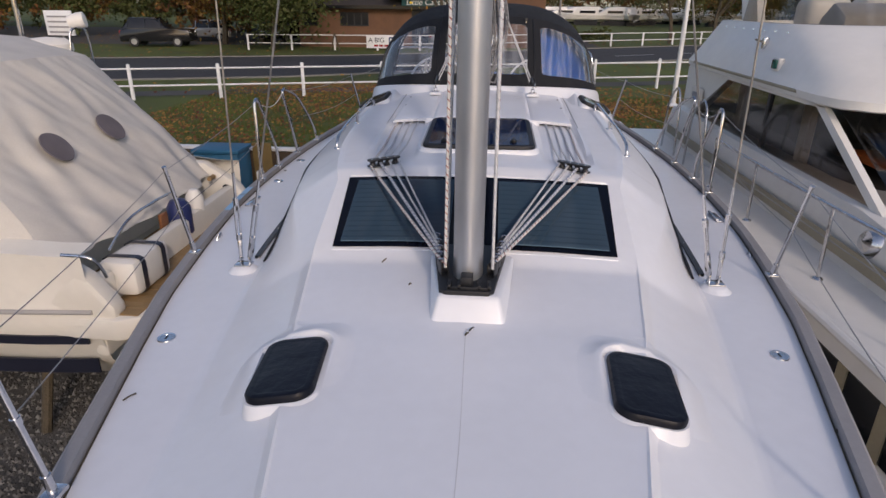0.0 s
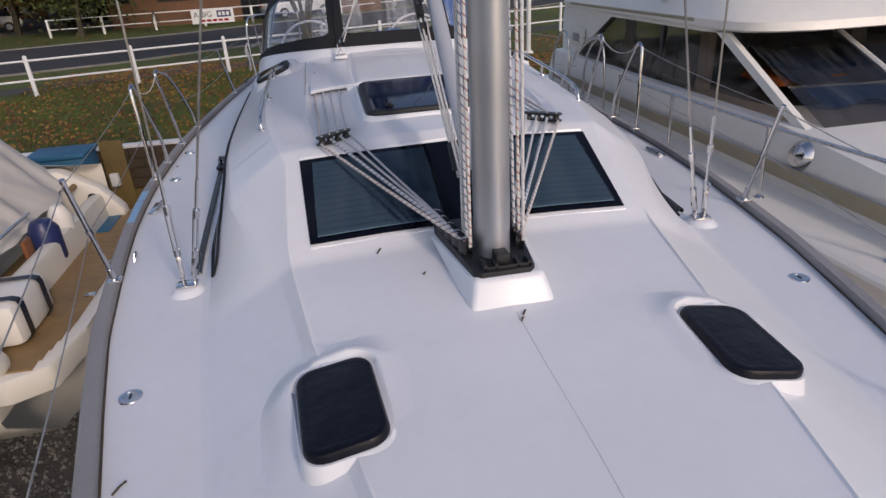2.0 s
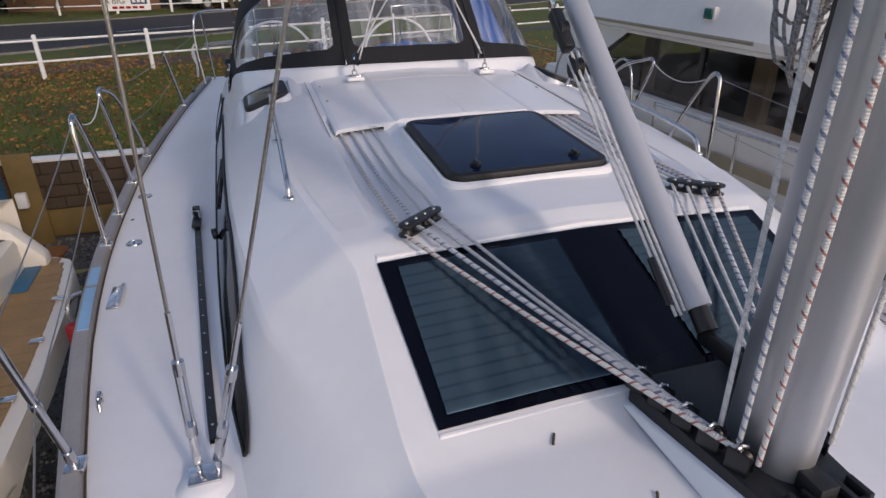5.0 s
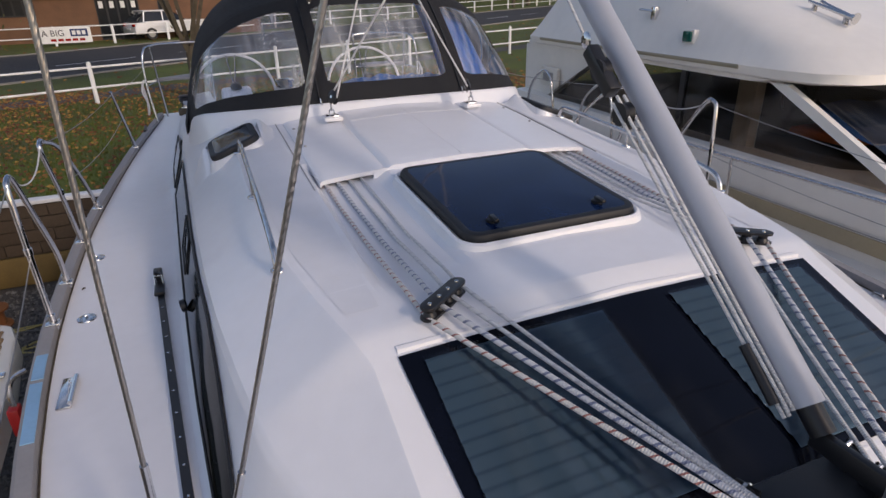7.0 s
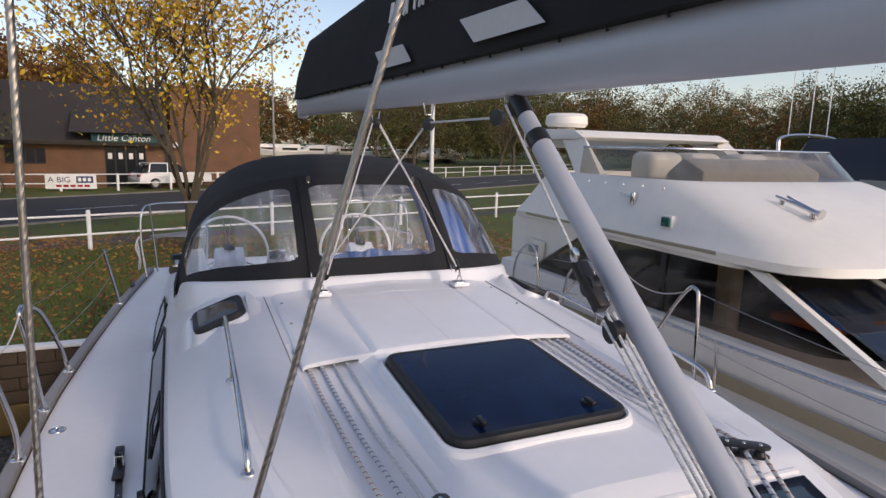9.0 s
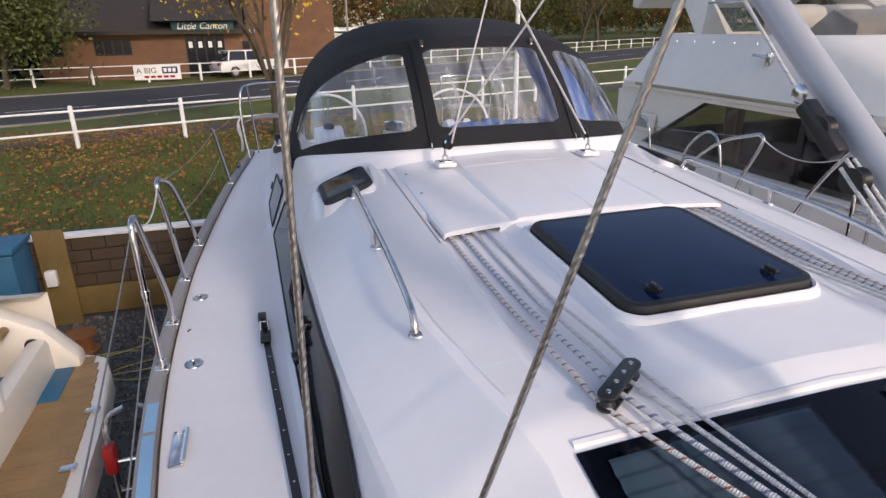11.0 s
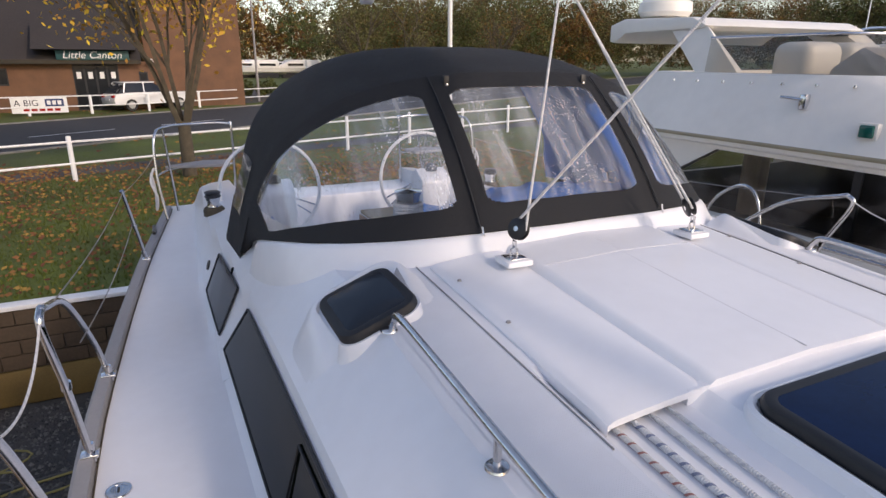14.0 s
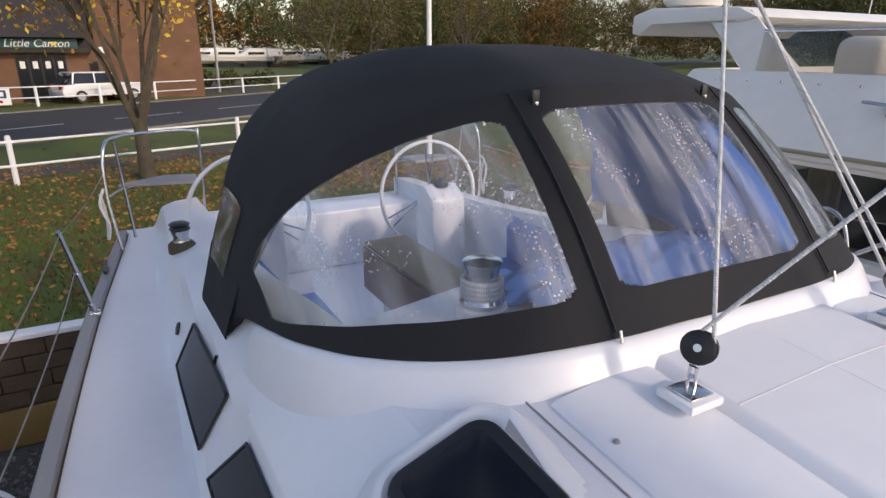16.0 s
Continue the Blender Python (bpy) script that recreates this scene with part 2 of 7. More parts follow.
BRICKD = mat("dark_block", (0.095, 0.066, 0.042), 0.9, var=0.35, scale=1.6, fine=25)
MORTAR = mat("mortar", (0.10, 0.085, 0.07), 0.95, var=0.2)
OCHRE = mat("ochre_board", (0.20, 0.135, 0.045), 0.8, var=0.35, scale=1.5)
TILE = mat("brown_roof_tile", (0.038, 0.032, 0.030), 0.8, var=0.25, scale=1.0, fine=10, bump=0.6, bscale=9)
DARKW = mat("dark_glass", (0.015, 0.017, 0.02), 0.1, var=0.2)
SIGNG = mat("dark_green_sign", (0.012, 0.07, 0.075), 0.5)
BARK = mat("bark", (0.085, 0.068, 0.045), 0.9, var=0.4, scale=6, fine=50, bump=0.6, bscale=40)
LEAFY = mat("yellow_leaves", (0.55, 0.33, 0.03), 0.7, var=0.35, scale=2, fine=12)
LEAFO = mat("orange_leaves", (0.20, 0.095, 0.022), 0.75, var=0.45, scale=1.0, fine=6)
LEAFD = mat("green_leaves", (0.085, 0.10, 0.025), 0.75, var=0.45, scale=1.0, fine=6)
LEAFB = mat("olive_leaves", (0.105, 0.088, 0.024), 0.75, var=0.45, scale=0.6, fine=5)
CARW = mat("white_car_paint", (0.75, 0.75, 0.75), 0.25, var=0.03, coat=0.5)
CARS = mat("silver_car_paint", (0.42, 0.43, 0.44), 0.3, metal=0.6, var=0.03, coat=0.5)
CARK = mat("black_car_paint", (0.012, 0.012, 0.016), 0.2, var=0.1, coat=0.5)
LAMPR = mat("red_lens", (0.35, 0.01, 0.01), 0.2)


# ---- builders ----
def thing(name, label, category, loc=(0, 0, 0), group="", kind=""):
    e = new(name)
    e.empty_display_size = 0.1
    e.location = loc
    return tagged(e, label, category, group, kind)


def part(name, bm, material, parent, label="", smooth=True, angle=38):
    """Links a bmesh as one mesh object under a thing or a part; its points are in the world's metres, or the thing's own while that lies at the origin."""
    root = parent
    while root.parent:
        root = root.parent
    if root.location.length:
        bmesh.ops.translate(bm, verts=bm.verts, vec=-root.location)
    return solo(name, bm, material, label, smooth=smooth, angle=angle, parent=parent)


def solo(name, bm, material, label="", category="", kind="", group="", smooth=True, angle=38, parent=None):
    me = bpy.data.meshes.new(name)
    bmesh.ops.recalc_face_normals(bm, faces=bm.faces)
    if smooth:
        lim = radians(angle)
        for f in bm.faces:
            f.smooth = True
        for e in bm.edges:
            if len(e.link_faces) == 2 and e.calc_face_angle(0) > lim:
                e.smooth = False
    bm.to_mesh(me)
    bm.free()
    me.materials.append(material)
    ob = new(name, me)
    ob.parent = parent
    return tagged(ob, label, category, group, kind)


def B():
    return bmesh.new()


def slab(bm, rows, off):
    """A thin closed sheet: rows of points and the same moved by off."""
    off = Vector(off)
    a = [[bm.verts.new(Vector(p)) for p in r] for r in rows]
    b = [[bm.verts.new(Vector(p) + off) for p in r] for r in rows]
    n, m = len(rows), len(rows[0])
    for i in range(n - 1):
        for j in range(m - 1):
            bm.faces.new((a[i][j], a[i][j + 1], a[i + 1][j + 1], a[i + 1][j]))
            bm.faces.new((b[i][j], b[i + 1][j], b[i + 1][j + 1], b[i][j + 1]))
    rim = [(0, j) for j in range(m)] + [(i, m - 1) for i in range(1, n)] + [(n - 1, j) for j in range(m - 2, -1, -1)] + [(i, 0) for i in range(n - 2, 0, -1)]
    for (i, j), (k, l_) in zip(rim, rim[1:] + rim[:1]):
        bm.faces.new((a[i][j], b[i][j], b[k][l_], a[k][l_]))
    return bm


def box(bm, x0, x1, y0, y1, z0, z1, bev=0.0, m=None, seg=2):
    made = bmesh.ops.create_cube(bm, size=1)["verts"]
    for v in made:
        v.co = Vector((x0 + (v.co.x + 0.5) * (x1 - x0), y0 + (v.co.y + 0.5) * (y1 - y0), z0 + (v.co.z + 0.5) * (z1 - z0)))
    faces = list({f for v in made for f in v.link_faces})
    if bev:
        edges = list({e for f in faces for e in f.edges})
        res = bmesh.ops.bevel(bm, geom=edges, offset=bev, segments=seg, profile=0.5, affect="EDGES")
        made = list({v for f in res["faces"] for v in f.verts} | {v for v in made if v.is_valid})
    if m is not None:
        bmesh.ops.transform(bm, matrix=m, verts=made)
    return bm


def tube(bm, pts, r, n=10, cap=True, taper=None, lobes=0, pitch=0.1, squash=1.0):
    """Sweeps a round section along points, with coordinates (turns round, metres along) for ropes."""
    pts = [Vector(p) for p in pts]
    uvl = bm.loops.layers.uv.get("UVMap") or bm.loops.layers.uv.new("UVMap")
    rings, run, side = [], 0.0, None
    for i, p in enumerate(pts):
        d = (pts[min(i + 1, len(pts) - 1)] - pts[max(i - 1, 0)]).normalized()
        if side is None:
            side = d.orthogonal().normalized()
        side = (side - d * side.dot(d)).normalized()
        up = d.cross(side)
        if i:
            run += (p - pts[i - 1]).length
        rad = r if taper is None else r + (taper - r) * i / (len(pts) - 1)
        ring = []
        for k in range(n):
            a = 2 * math.pi * k / n
            rr = rad * (1 - 0.10 * abs(math.sin(lobes * 0.5 * a))) if lobes else rad
            a += 2 * math.pi * run / pitch if lobes else 0
            ring.append(bm.verts.new(p + (side * math.cos(a) + up * math.sin(a) * squash) * rr))
        rings.append((ring, run))
    for (ra, va), (rb, vb) in zip(rings, rings[1:]):
        for k in range(n):
            f = bm.faces.new((ra[k], ra[(k + 1) % n], rb[(k + 1) % n], rb[k]))
            for lp, uv in zip(f.loops, ((k / n, va), ((k + 1) / n, va), ((k + 1) / n, vb), (k / n, vb))):
                lp[uvl].uv = uv
    if cap:
        bm.faces.new(rings[0][0][::-1])
        bm.faces.new(rings[-1][0])
    return bm


def grid(bm, rows, close=False):
    """Skins rows of points."""
    vs = [[bm.verts.new(p) for p in row] for row in rows]
    for a, b in zip(vs, vs[1:]):
        n = len(a)
        for k in range(n if close else n - 1):
            f = (a[k], a[(k + 1) % n], b[(k + 1) % n], b[k])
            if len(set(f)) == 4:
                bm.faces.new(f)
    return vs


def prism(bm, poly, axis, lo, hi, bev=0.0):
    """Extrudes a flat outline (2D points) along an axis from lo to hi."""
    def at(p, h):
        return {"x": (h, p[0], p[1]), "y": (p[0], h, p[1]), "z": (p[0], p[1], h)}[axis]
    a = [bm.verts.new(at(p, lo)) for p in poly]
    b = [bm.verts.new(at(p, hi)) for p in poly]
    n = len(poly)
    faces = [bm.faces.new(a[::-1]), bm.faces.new(b)]
    for k in range(n):
        faces.append(bm.faces.new((a[k], a[(k + 1) % n], b[(k + 1) % n], b[k])))
    if bev:
        bmesh.ops.bevel(bm, geom=list({e for f in faces for e in f.edges}), offset=bev, segments=2, profile=0.5, affect="EDGES")
    return bm


def lathe(bm, profile, centre=(0, 0, 0), n=20, m=None):
    """Turns (radius, height) pairs round an upright axis."""
    rows = []
    for r, h in profile:
        rows.append([Vector((r * math.cos(2 * math.pi * k / n), r * math.sin(2 * math.pi * k / n), h)) for k in range(n)])
    if m is not None:
        rows = [[m @ p for p in row] for row in rows]
    rows = [[p + Vector(centre) for p in row] for row in rows]
    vs = grid(bm, rows, close=True)
    for ring in (vs[0], vs[-1]):
        if len({tuple(v.co) for v in ring}) == len(ring):
            bm.faces.new(ring)
    return bm


def rounded(w, h, r, n=6, cx=0.0, cy=0.0):
    """Outline of a rounded rectangle."""
    out = []
    for sx, sy, a0 in ((1, 1, 0), (-1, 1, 90), (-1, -1, 180), (1, -1, 270)):
        for k in range(n + 1):
            a = radians(a0 + 90 * k / n)
            out.append((cx + sx * (w / 2 - r) + r * math.cos(a), cy + sy * (h / 2 - r) + r * math.sin(a)))
    return out


def arc(p, q, sag, n=16, away=Vector((0, 0, -1))):
    p, q = Vector(p), Vector(q)
    return [p.lerp(q, k / n) + away * sag * 4 * (k / n) * (1 - k / n) for k in range(n + 1)]


def spline(pts, n=8):
    """Smooth curve through points."""
    pts = [Vector(p) for p in pts]
    out = []
    for i in range(len(pts) - 1):
        a, b, c, d = pts[max(i - 1, 0)], pts[i], pts[i + 1], pts[min(i + 2, len(pts) - 1)]
        for k in range(n):
            t = k / n
            out.append(0.5 * (2 * b + (c - a) * t + (2 * a - 5 * b + 4 * c - d) * t * t + (3 * b - a - 3 * c + d) * t ** 3))
    return out + [pts[-1]]


# ---- the yacht: hull, deck and coachroof ----
# y along the boat: centre height, roof crease (x, z), shoulder (x, z), foot (x, z), deck edge x
STATIONS = [
    (-2.60, 0.10, 0.02, 0.10, 0.03, 0.09, 0.04, 0.07, 0.06),
    (-1.50, 0.15, 0.16, 0.14, 0.28, 0.09, 0.36, 0.05, 0.46),
    (0.00, 0.19, 0.33, 0.182, 0.37, 0.150, 0.76, 0.02, 0.96),
    (1.30, 0.215, 0.555, 0.208, 0.60, 0.172, 1.02, 0.015, 1.33),
    (2.30, 0.245, 0.765, 0.23, 0.815, 0.190, 1.20, 0.015, 1.60),
    (2.90, 0.295, 0.86, 0.27, 0.93, 0.225, 1.29, 0.012, 1.75),
    (3.02, 0.345, 0.87, 0.32, 0.98, 0.25, 1.31, 0.012, 1.775),
    (3.62, 0.565, 0.87, 0.535, 1.20, 0.34, 1.37, 0.010, 1.88),
    (3.72, 0.615, 0.90, 0.57, 1.22, 0.36, 1.38, 0.010, 1.895),
    (4.30, 0.655, 1.02, 0.60, 1.30, 0.43, 1.41, 0.010, 1.985),
    (5.20, 0.705, 1.05, 0.645, 1.33, 0.44, 1.44, 0.010, 2.055),
    (6.10, 0.775, 1.03, 0.70, 1.34, 0.44, 1.46, 0.010, 2.06),
    (6.70, 0.79, 1.08, 0.70, 1.35, 0.43, 1.47, 0.010, 2.05),
    (7.25, 0.72, 1.14, 0.59, 1.36, 0.42, 1.48, 0.010, 2.01),
    (7.80, 0.60, 1.18, 0.47, 1.38, 0.38, 1.49, 0.010, 1.97),
    (9.00, 0.45, 1.22, 0.335, 1.37, 0.29, 1.47, 0.010, 1.86),
    (10.9, 0.30, 1.18, 0.22, 1.30, 0.18, 1.38, 0.010, 1.62),
]
ST = np.array(STATIONS)


def smooth01(a, b, t):
    t = max(0, min(1, (t - a) / (b - a)))
    return t * t * (3 - 2 * t)


def station(y):
    v = [float(np.interp(y, ST[:, 0], ST[:, k])) for k in range(1, 9)]
    # ease the plain stretches so that the sheer and the creases run fair
    if y < 2.6 or y > 4.0:
        w = [[float(np.interp(y + d, ST[:, 0], ST[:, k])) for k in range(1, 9)] for d in (-0.35, 0.35)]
        if y > 4.0 or y < 2.3:
            v = [(a + b + 2 * c) / 4 for a, b, c in zip(w[0], w[1], v)]
    return v


def section(y):
    zc, x1, z1, x2, z2, x3, z3, x4 = station(y)
    ledge = 0.007 * smooth01(-0.6, 0.4, y) * (1 - smooth01(2.9, 3.02, y)) * (1 - smooth01(1.64, 1.69, y) * (1 - smooth01(2.25, 2.30, y)))
    poly = [(0, zc), (x1 * 0.5, zc - 0.25 * (zc - z1)), (x1, z1), (x1 + 0.010, z1 + ledge), (x2, z2), (x3, z3), (x4, -0.004)]
    c = 0.05
    for _ in range(2):
        out = [poly[0]]
        for k, (a, b) in enumerate(zip(poly, poly[1:])):
            out += [(a[0] + (b[0] - a[0]) * c, a[1] + (b[1] - a[1]) * c), (b[0] + (a[0] - b[0]) * c, b[1] + (a[1] - b[1]) * c)]
        poly = out + [poly[-1]]
    return poly


def groove(x, y):
    """Rope channels that run aft from the organisers to the garage."""
    a = abs(x)
    across = smooth01(0.40, 0.46, a) * (1 - smooth01(0.735, 0.765, a))
    return -0.032 * across * smooth01(3.78, 4.15, y) * (1 - smooth01(5.2, 5.3, y))


def surf(x, y):
    s = section(y)
    return float(np.interp(abs(x), [p[0] for p in s], [p[1] for p in s])) + groove(x, y)


def lie(x, y, up=0.0):
    return Vector((x, y, surf(x, y) + up))


def normal(x, y):
    e = 0.02
    return Vector((surf(x - e, y) - surf(x + e, y), surf(x, y - e) - surf(x, y + e), 2 * e)).normalized()


def resting(x, y, up=0.0, turn=0.0):
    """A pose on the roof or deck, tilted with it."""
    q = Vector((0, 0, 1)).rotation_difference(normal(x, y)).to_matrix().to_4x4()
    return Matrix.Translation(lie(x, y, up)) @ q @ Matrix.Rotation(radians(turn), 4, "Z")


XS = [0, 0.1, 0.2, 0.3, 0.37, 0.40, 0.42, 0.44, 0.46, 0.49, 0.55, 0.62, 0.69, 0.72, 0.735, 0.75, 0.765, 0.80]


def deck_row(y):
    s = section(y)
    px, pz = [p[0] for p in s], [p[1] for p in s]
    k = min(1.0, px[-1] / 2.0, (station(y)[1] * 0.96) / 0.80)
    xs = [a * k for a in XS]
    half = [(x, float(np.interp(x, px, pz)) + groove(x, y)) for x in xs]
    # from the crease outward each row keeps the corners of the section
    for a, b in zip(s[8:], s[9:]):
        half += [(a[0] + (b[0] - a[0]) * t, a[1] + (b[1] - a[1]) * t) for t in (0.0, 0.34, 0.67)]
    half.append(s[-1])
    return [(-x, y, z) for x, z in half[:0:-1]] + [(x, y, z) for x, z in half]


yacht = thing("sailing_yacht", "white glassfibre sailing yacht with a long coachroof, ashore on gravel", "yacht", (0, 4, -2.5))
bm = B()
ys = list(np.arange(-2.6, 2.8, 0.1)) + list(np.arange(2.8, 4.2, 0.03)) + list(np.arange(4.2, 6.8, 0.06)) + [6.8]
grid(bm, [deck_row(float(y)) for y in ys])
part("deck", bm, GEL, yacht, angle=15)
# side decks and coamings abreast and aft of the cockpit
bm = B()
for s in (-1, 1):
    rows = []
    for y in np.arange(6.8, 10.91, 0.1):
        sec_ = section(float(y))
        px, pz = [p[0] for p in sec_], [p[1] for p in sec_]
        xs = np.concatenate([[1.0], np.linspace(1.01, px[-1], 30)])
        inner = [(1.0, -0.30)] + [(float(x), float(np.interp(x, px, pz))) for x in xs]
        rows.append([(s * a, y, b) for a, b in inner])
    grid(bm, rows)
part("cockpit_coaming", bm, GEL, yacht, angle=15)
bm = B()
part("bulkhead", box(bm, -1.02, 1.02, 6.76, 6.80, -0.4, 0.66), GEL, yacht)
part("transom", box(B(), -1.62, 1.62, 10.86, 10.92, -1.6, 0.0), GEL, yacht)
bm = B()
box(bm, -1.02, 1.02, 6.79, 10.9, -0.50, -0.46)
box(bm, -1.0, -0.55, 6.80, 8.7, -0.46, -0.02, 0.03)
box(bm, 0.55, 1.0, 6.80, 8.7, -0.46, -0.02, 0.03)
box(bm, -1.3, 1.3, 10.35, 10.9, -0.46, 0.10, 0.03)
part("cockpit", bm, GEL, yacht)
# topsides and bottom
bm = B()
for s in (-1, 1):
    rows = []
    for y in np.concatenate([np.arange(-2.6, 10.9, 0.25), [10.9]]):
        x4 = station(float(y))[7]
        k = 0.55 + 0.4 * smooth01(-2.6, 3.5, y)
        rows.append([(s * x4, y, -0.004), (s * (x4 + 0.01), y, -0.05), (s * x4 * (0.97 if y > 0 else 0.9), y, -0.7), (s * x4 * k * 0.9, y, -1.25), (s * x4 * k * 0.55, y, -1.55), (0, y, -1.65)])
    grid(bm, rows)
part("hull", bm, GEL, yacht)
bm = B()
prism(bm, [(3.2, -1.6), (5.2, -1.6), (5.0, -2.495), (3.5, -2.495)], "x", -0.12, 0.12, 0.05)
part("keel", bm, NAVY, yacht, "dark antifouled keel")
# toe rails: grey, worn, with a black seam inside
for s in (-1, 1):
    bm, seam = B(), B()
    rows, rs = [], []
    for y in np.arange(-2.3, 10.8, 0.12):
        x4 = station(float(y))[7]
        rows.append([(s * (x4 - 0.035), y, -0.004), (s * (x4 - 0.03), y, 0.042), (s * (x4 + 0.02), y, 0.042), (s * (x4 + 0.035), y, 0.03), (s * (x4 + 0.035), y, -0.07)])
        rs.append((s * (x4 - 0.040), y, 0.002))
    grid(bm, rows)
    part("toe_rail", bm, GREYP, yacht, "weathered grey toe rail")
    part("seam", tube(seam, rs, 0.0035, 6), BARK, yacht)


def sheet(bm, x0, x1, y0, y1, up, nx=10, ny=10, taper=0.0):
    rows = []
    for j in range(ny + 1):
        y = y0 + (y1 - y0) * j / ny
        a, b = x0 - (taper * j / ny if x0 < 0 else 0), x1 + (taper * j / ny if x1 > 0 else 0)
        rows.append([lie(a + (b - a) * k / nx, y, up) for k in range(nx + 1)])
    grid(bm, rows)
    return bm


def strip(bm, rows, up):
    grid(bm, [[lie(x, y, up) for x, y in row] for row in rows])
    return bm


# moulded non-skid panels
for s in (-1, 1):
    bm = B()
    rows = []
    for k in range(25):
        y = 3.85 + (6.0 - 3.85) * k / 24
        a, b = 0.79, station(y)[1] - 0.03
        rows.append([lie(s * (a + (b - a) * j / 4), y, 0.0022) for j in range(5)])
    grid(bm, rows)
    part("non_skid_panel", bm, NONSKID, yacht, "diamond-textured non-skid panel")
# forward window: dark band with three lighter lights over blinds
window = part("front_window", sheet(B(), -0.775, 0.775, 3.0, 3.62, 0.007, 24, 12, 0.03), FRONTW, yacht, "smoked wraparound forward window")
for a, b in ((-0.742, -0.13), (0.13, 0.742)):
    bm = B()
    sheet(bm, a, b, 3.032, 3.588, 0.0185, 12, 12)
    pane = part("pane", bm, SMOKE, window)
    pane.visible_shadow = False
for a, b in ((-0.738, -0.135), (0.135, 0.738)):
    bm = B()
    rows = []
    for k in range(121):
        y = 3.036 + 0.548 * k / 120
        pleat = (k / 120 * 13) % 1
        rows.append([lie(a + (b - a) * q / 8, y, 0.0095 + 0.006 * (pleat / 0.72 if pleat < 0.72 else (1 - pleat) / 0.28)) for q in range(9)])
    grid(bm, rows)
    part("blind", bm, BLIND, window, "pale pleated blind behind the glass")
# white mouldings round the window
bm = B()
tube(bm, [lie(-0.775, 2.99, -0.004), lie(0, 2.99, -0.004), lie(0.775, 2.99, -0.004)], 0.010, 8)
tube(bm, [lie(-0.80, 3.65, -0.006), lie(0, 3.65, -0.006), lie(0.80, 3.65, -0.006)], 0.016, 8)
part("window_moulding", bm, GEL, yacht)


def wall_at(s, y, f, out):
    """A point on the coachroof's side, f from its foot to its shoulder."""
    zc, x1, z1, x2, z2, x3, z3, x4 = station(y)
    n = Vector((z2 - z3, 0, x3 - x2)).normalized()
    p = Vector((x3 + (x2 - x3) * f, y, z3 + (z2 - z3) * f)) + n * out
    return Vector((s * p.x, p.y, p.z))


for s in (-1, 1):
    # long side window, running to a point forward, and a short one aft
    for y0, y1, rise, slant in ((3.36, 6.70, 1.0, 0.34), (7.02, 7.78, 0.30, 0.22)):
        bm, rim = B(), B()
        rows = []
        for k in range(49):
            t = k / 48
            row = []
            for j in range(7):
                q = j / 6
                y = y0 + t * (y1 + slant * (1 - q) - y0) + (0.0 if rise == 1.0 else slant * (1 - q) * (1 - t))
                grow = min(1.0, ((y - y0) / rise + 0.02)) ** 0.8 if rise == 1.0 else 1.0
                row.append(wall_at(s, y, 0.13 + 0.81 * q * grow, 0.010))
            rows.append(row)
        grid(bm, rows)
        w = part("side_window", bm, SIDEW, yacht, "dark tinted coachroof side window")
        loop = [r[0] for r in rows] + [r[-1] for r in rows[::-1]] + [rows[0][0]]
        part("window_frame", tube(rim, loop, 0.006, 6), RUBBER, w)
    # opening port let into the long one
    bm = B()
    pts = [wall_at(s, 5.25, 0.42, 0.016), wall_at(s, 5.62, 0.42, 0.016), wall_at(s, 5.62, 0.84, 0.014), wall_at(s, 5.25, 0.84, 0.014)]
    tube(bm, pts + [pts[0], pts[1]], 0.005, 6)
    part("opening_port", bm, RUBBER, yacht)

# mast step and the plinth under it
bm = B()
base = [(-0.17, 2.34), (0.17, 2.34), (0.225, 2.985), (-0.225, 2.985)]
top = [(-0.14, 2.400), (0.14, 2.400), (0.19, 2.935), (-0.19, 2.935)]
a = [bm.verts.new(lie(x, y, -0.01)) for x, y in base]
b = [bm.verts.new((x, y, 0.322 if y > 2.6 else 0.354)) for x, y in top]
bm.faces.new(b)
for k in range(4):
    bm.faces.new((a[k], a[(k + 1) % 4], b[(k + 1) % 4], b[k]))
bmesh.ops.bevel(bm, geom=list(bm.edges), offset=0.022, segments=4, profile=0.5, affect="EDGES")
part("mast_plinth", bm, GEL, yacht)

# garage for the sliding hatch: thin moulded cover with two rope tunnels
GY0, GY1 = 4.97, 6.04
bm = B()
rows = []
for y in np.linspace(GY0, GY1, 20):
    row = []
    for x in np.linspace(-0.735, 0.735, 99):
        rib = 0.012 * (1 - smooth01(0.375, 0.405, abs(x))) - 0.010 * math.exp(-((abs(x) - 0.405) / 0.012) ** 2)
        row.append((x, y, surf(x, y) - groove(x, y) + 0.016 + rib - 0.010 * smooth01(0.715, 0.735, abs(x)) - 0.006 * (1 - smooth01(GY0, GY0 + 0.02, y))))
    rows.append(row)
top = grid(bm, rows)
lip = [bm.verts.new((v.co.x, v.co.y + 0.003, v.co.z - 0.022)) for v in top[0]]
for k in range(len(lip) - 1):
    bm.faces.new((top[0][k], top[0][k + 1], lip[k + 1], lip[k]))
for side in (0, -1):
    low = [bm.verts.new((r[side].co.x, r[side].co.y, r[side].co.z - 0.03)) for r in top]
    for k in range(len(low) - 1):
        bm.faces.new((top[k][side], top[k + 1][side], low[k + 1], low[k]))
garage = part("hatch_garage", bm, GEL, yacht, "white moulded companionway hatch garage")
part("seam", tube(B(), [(x, 5.79, surf(x, 5.79) + 0.0275) for x in np.linspace(-0.37, 0.37, 9)], 0.0022, 6), JOINT, garage)
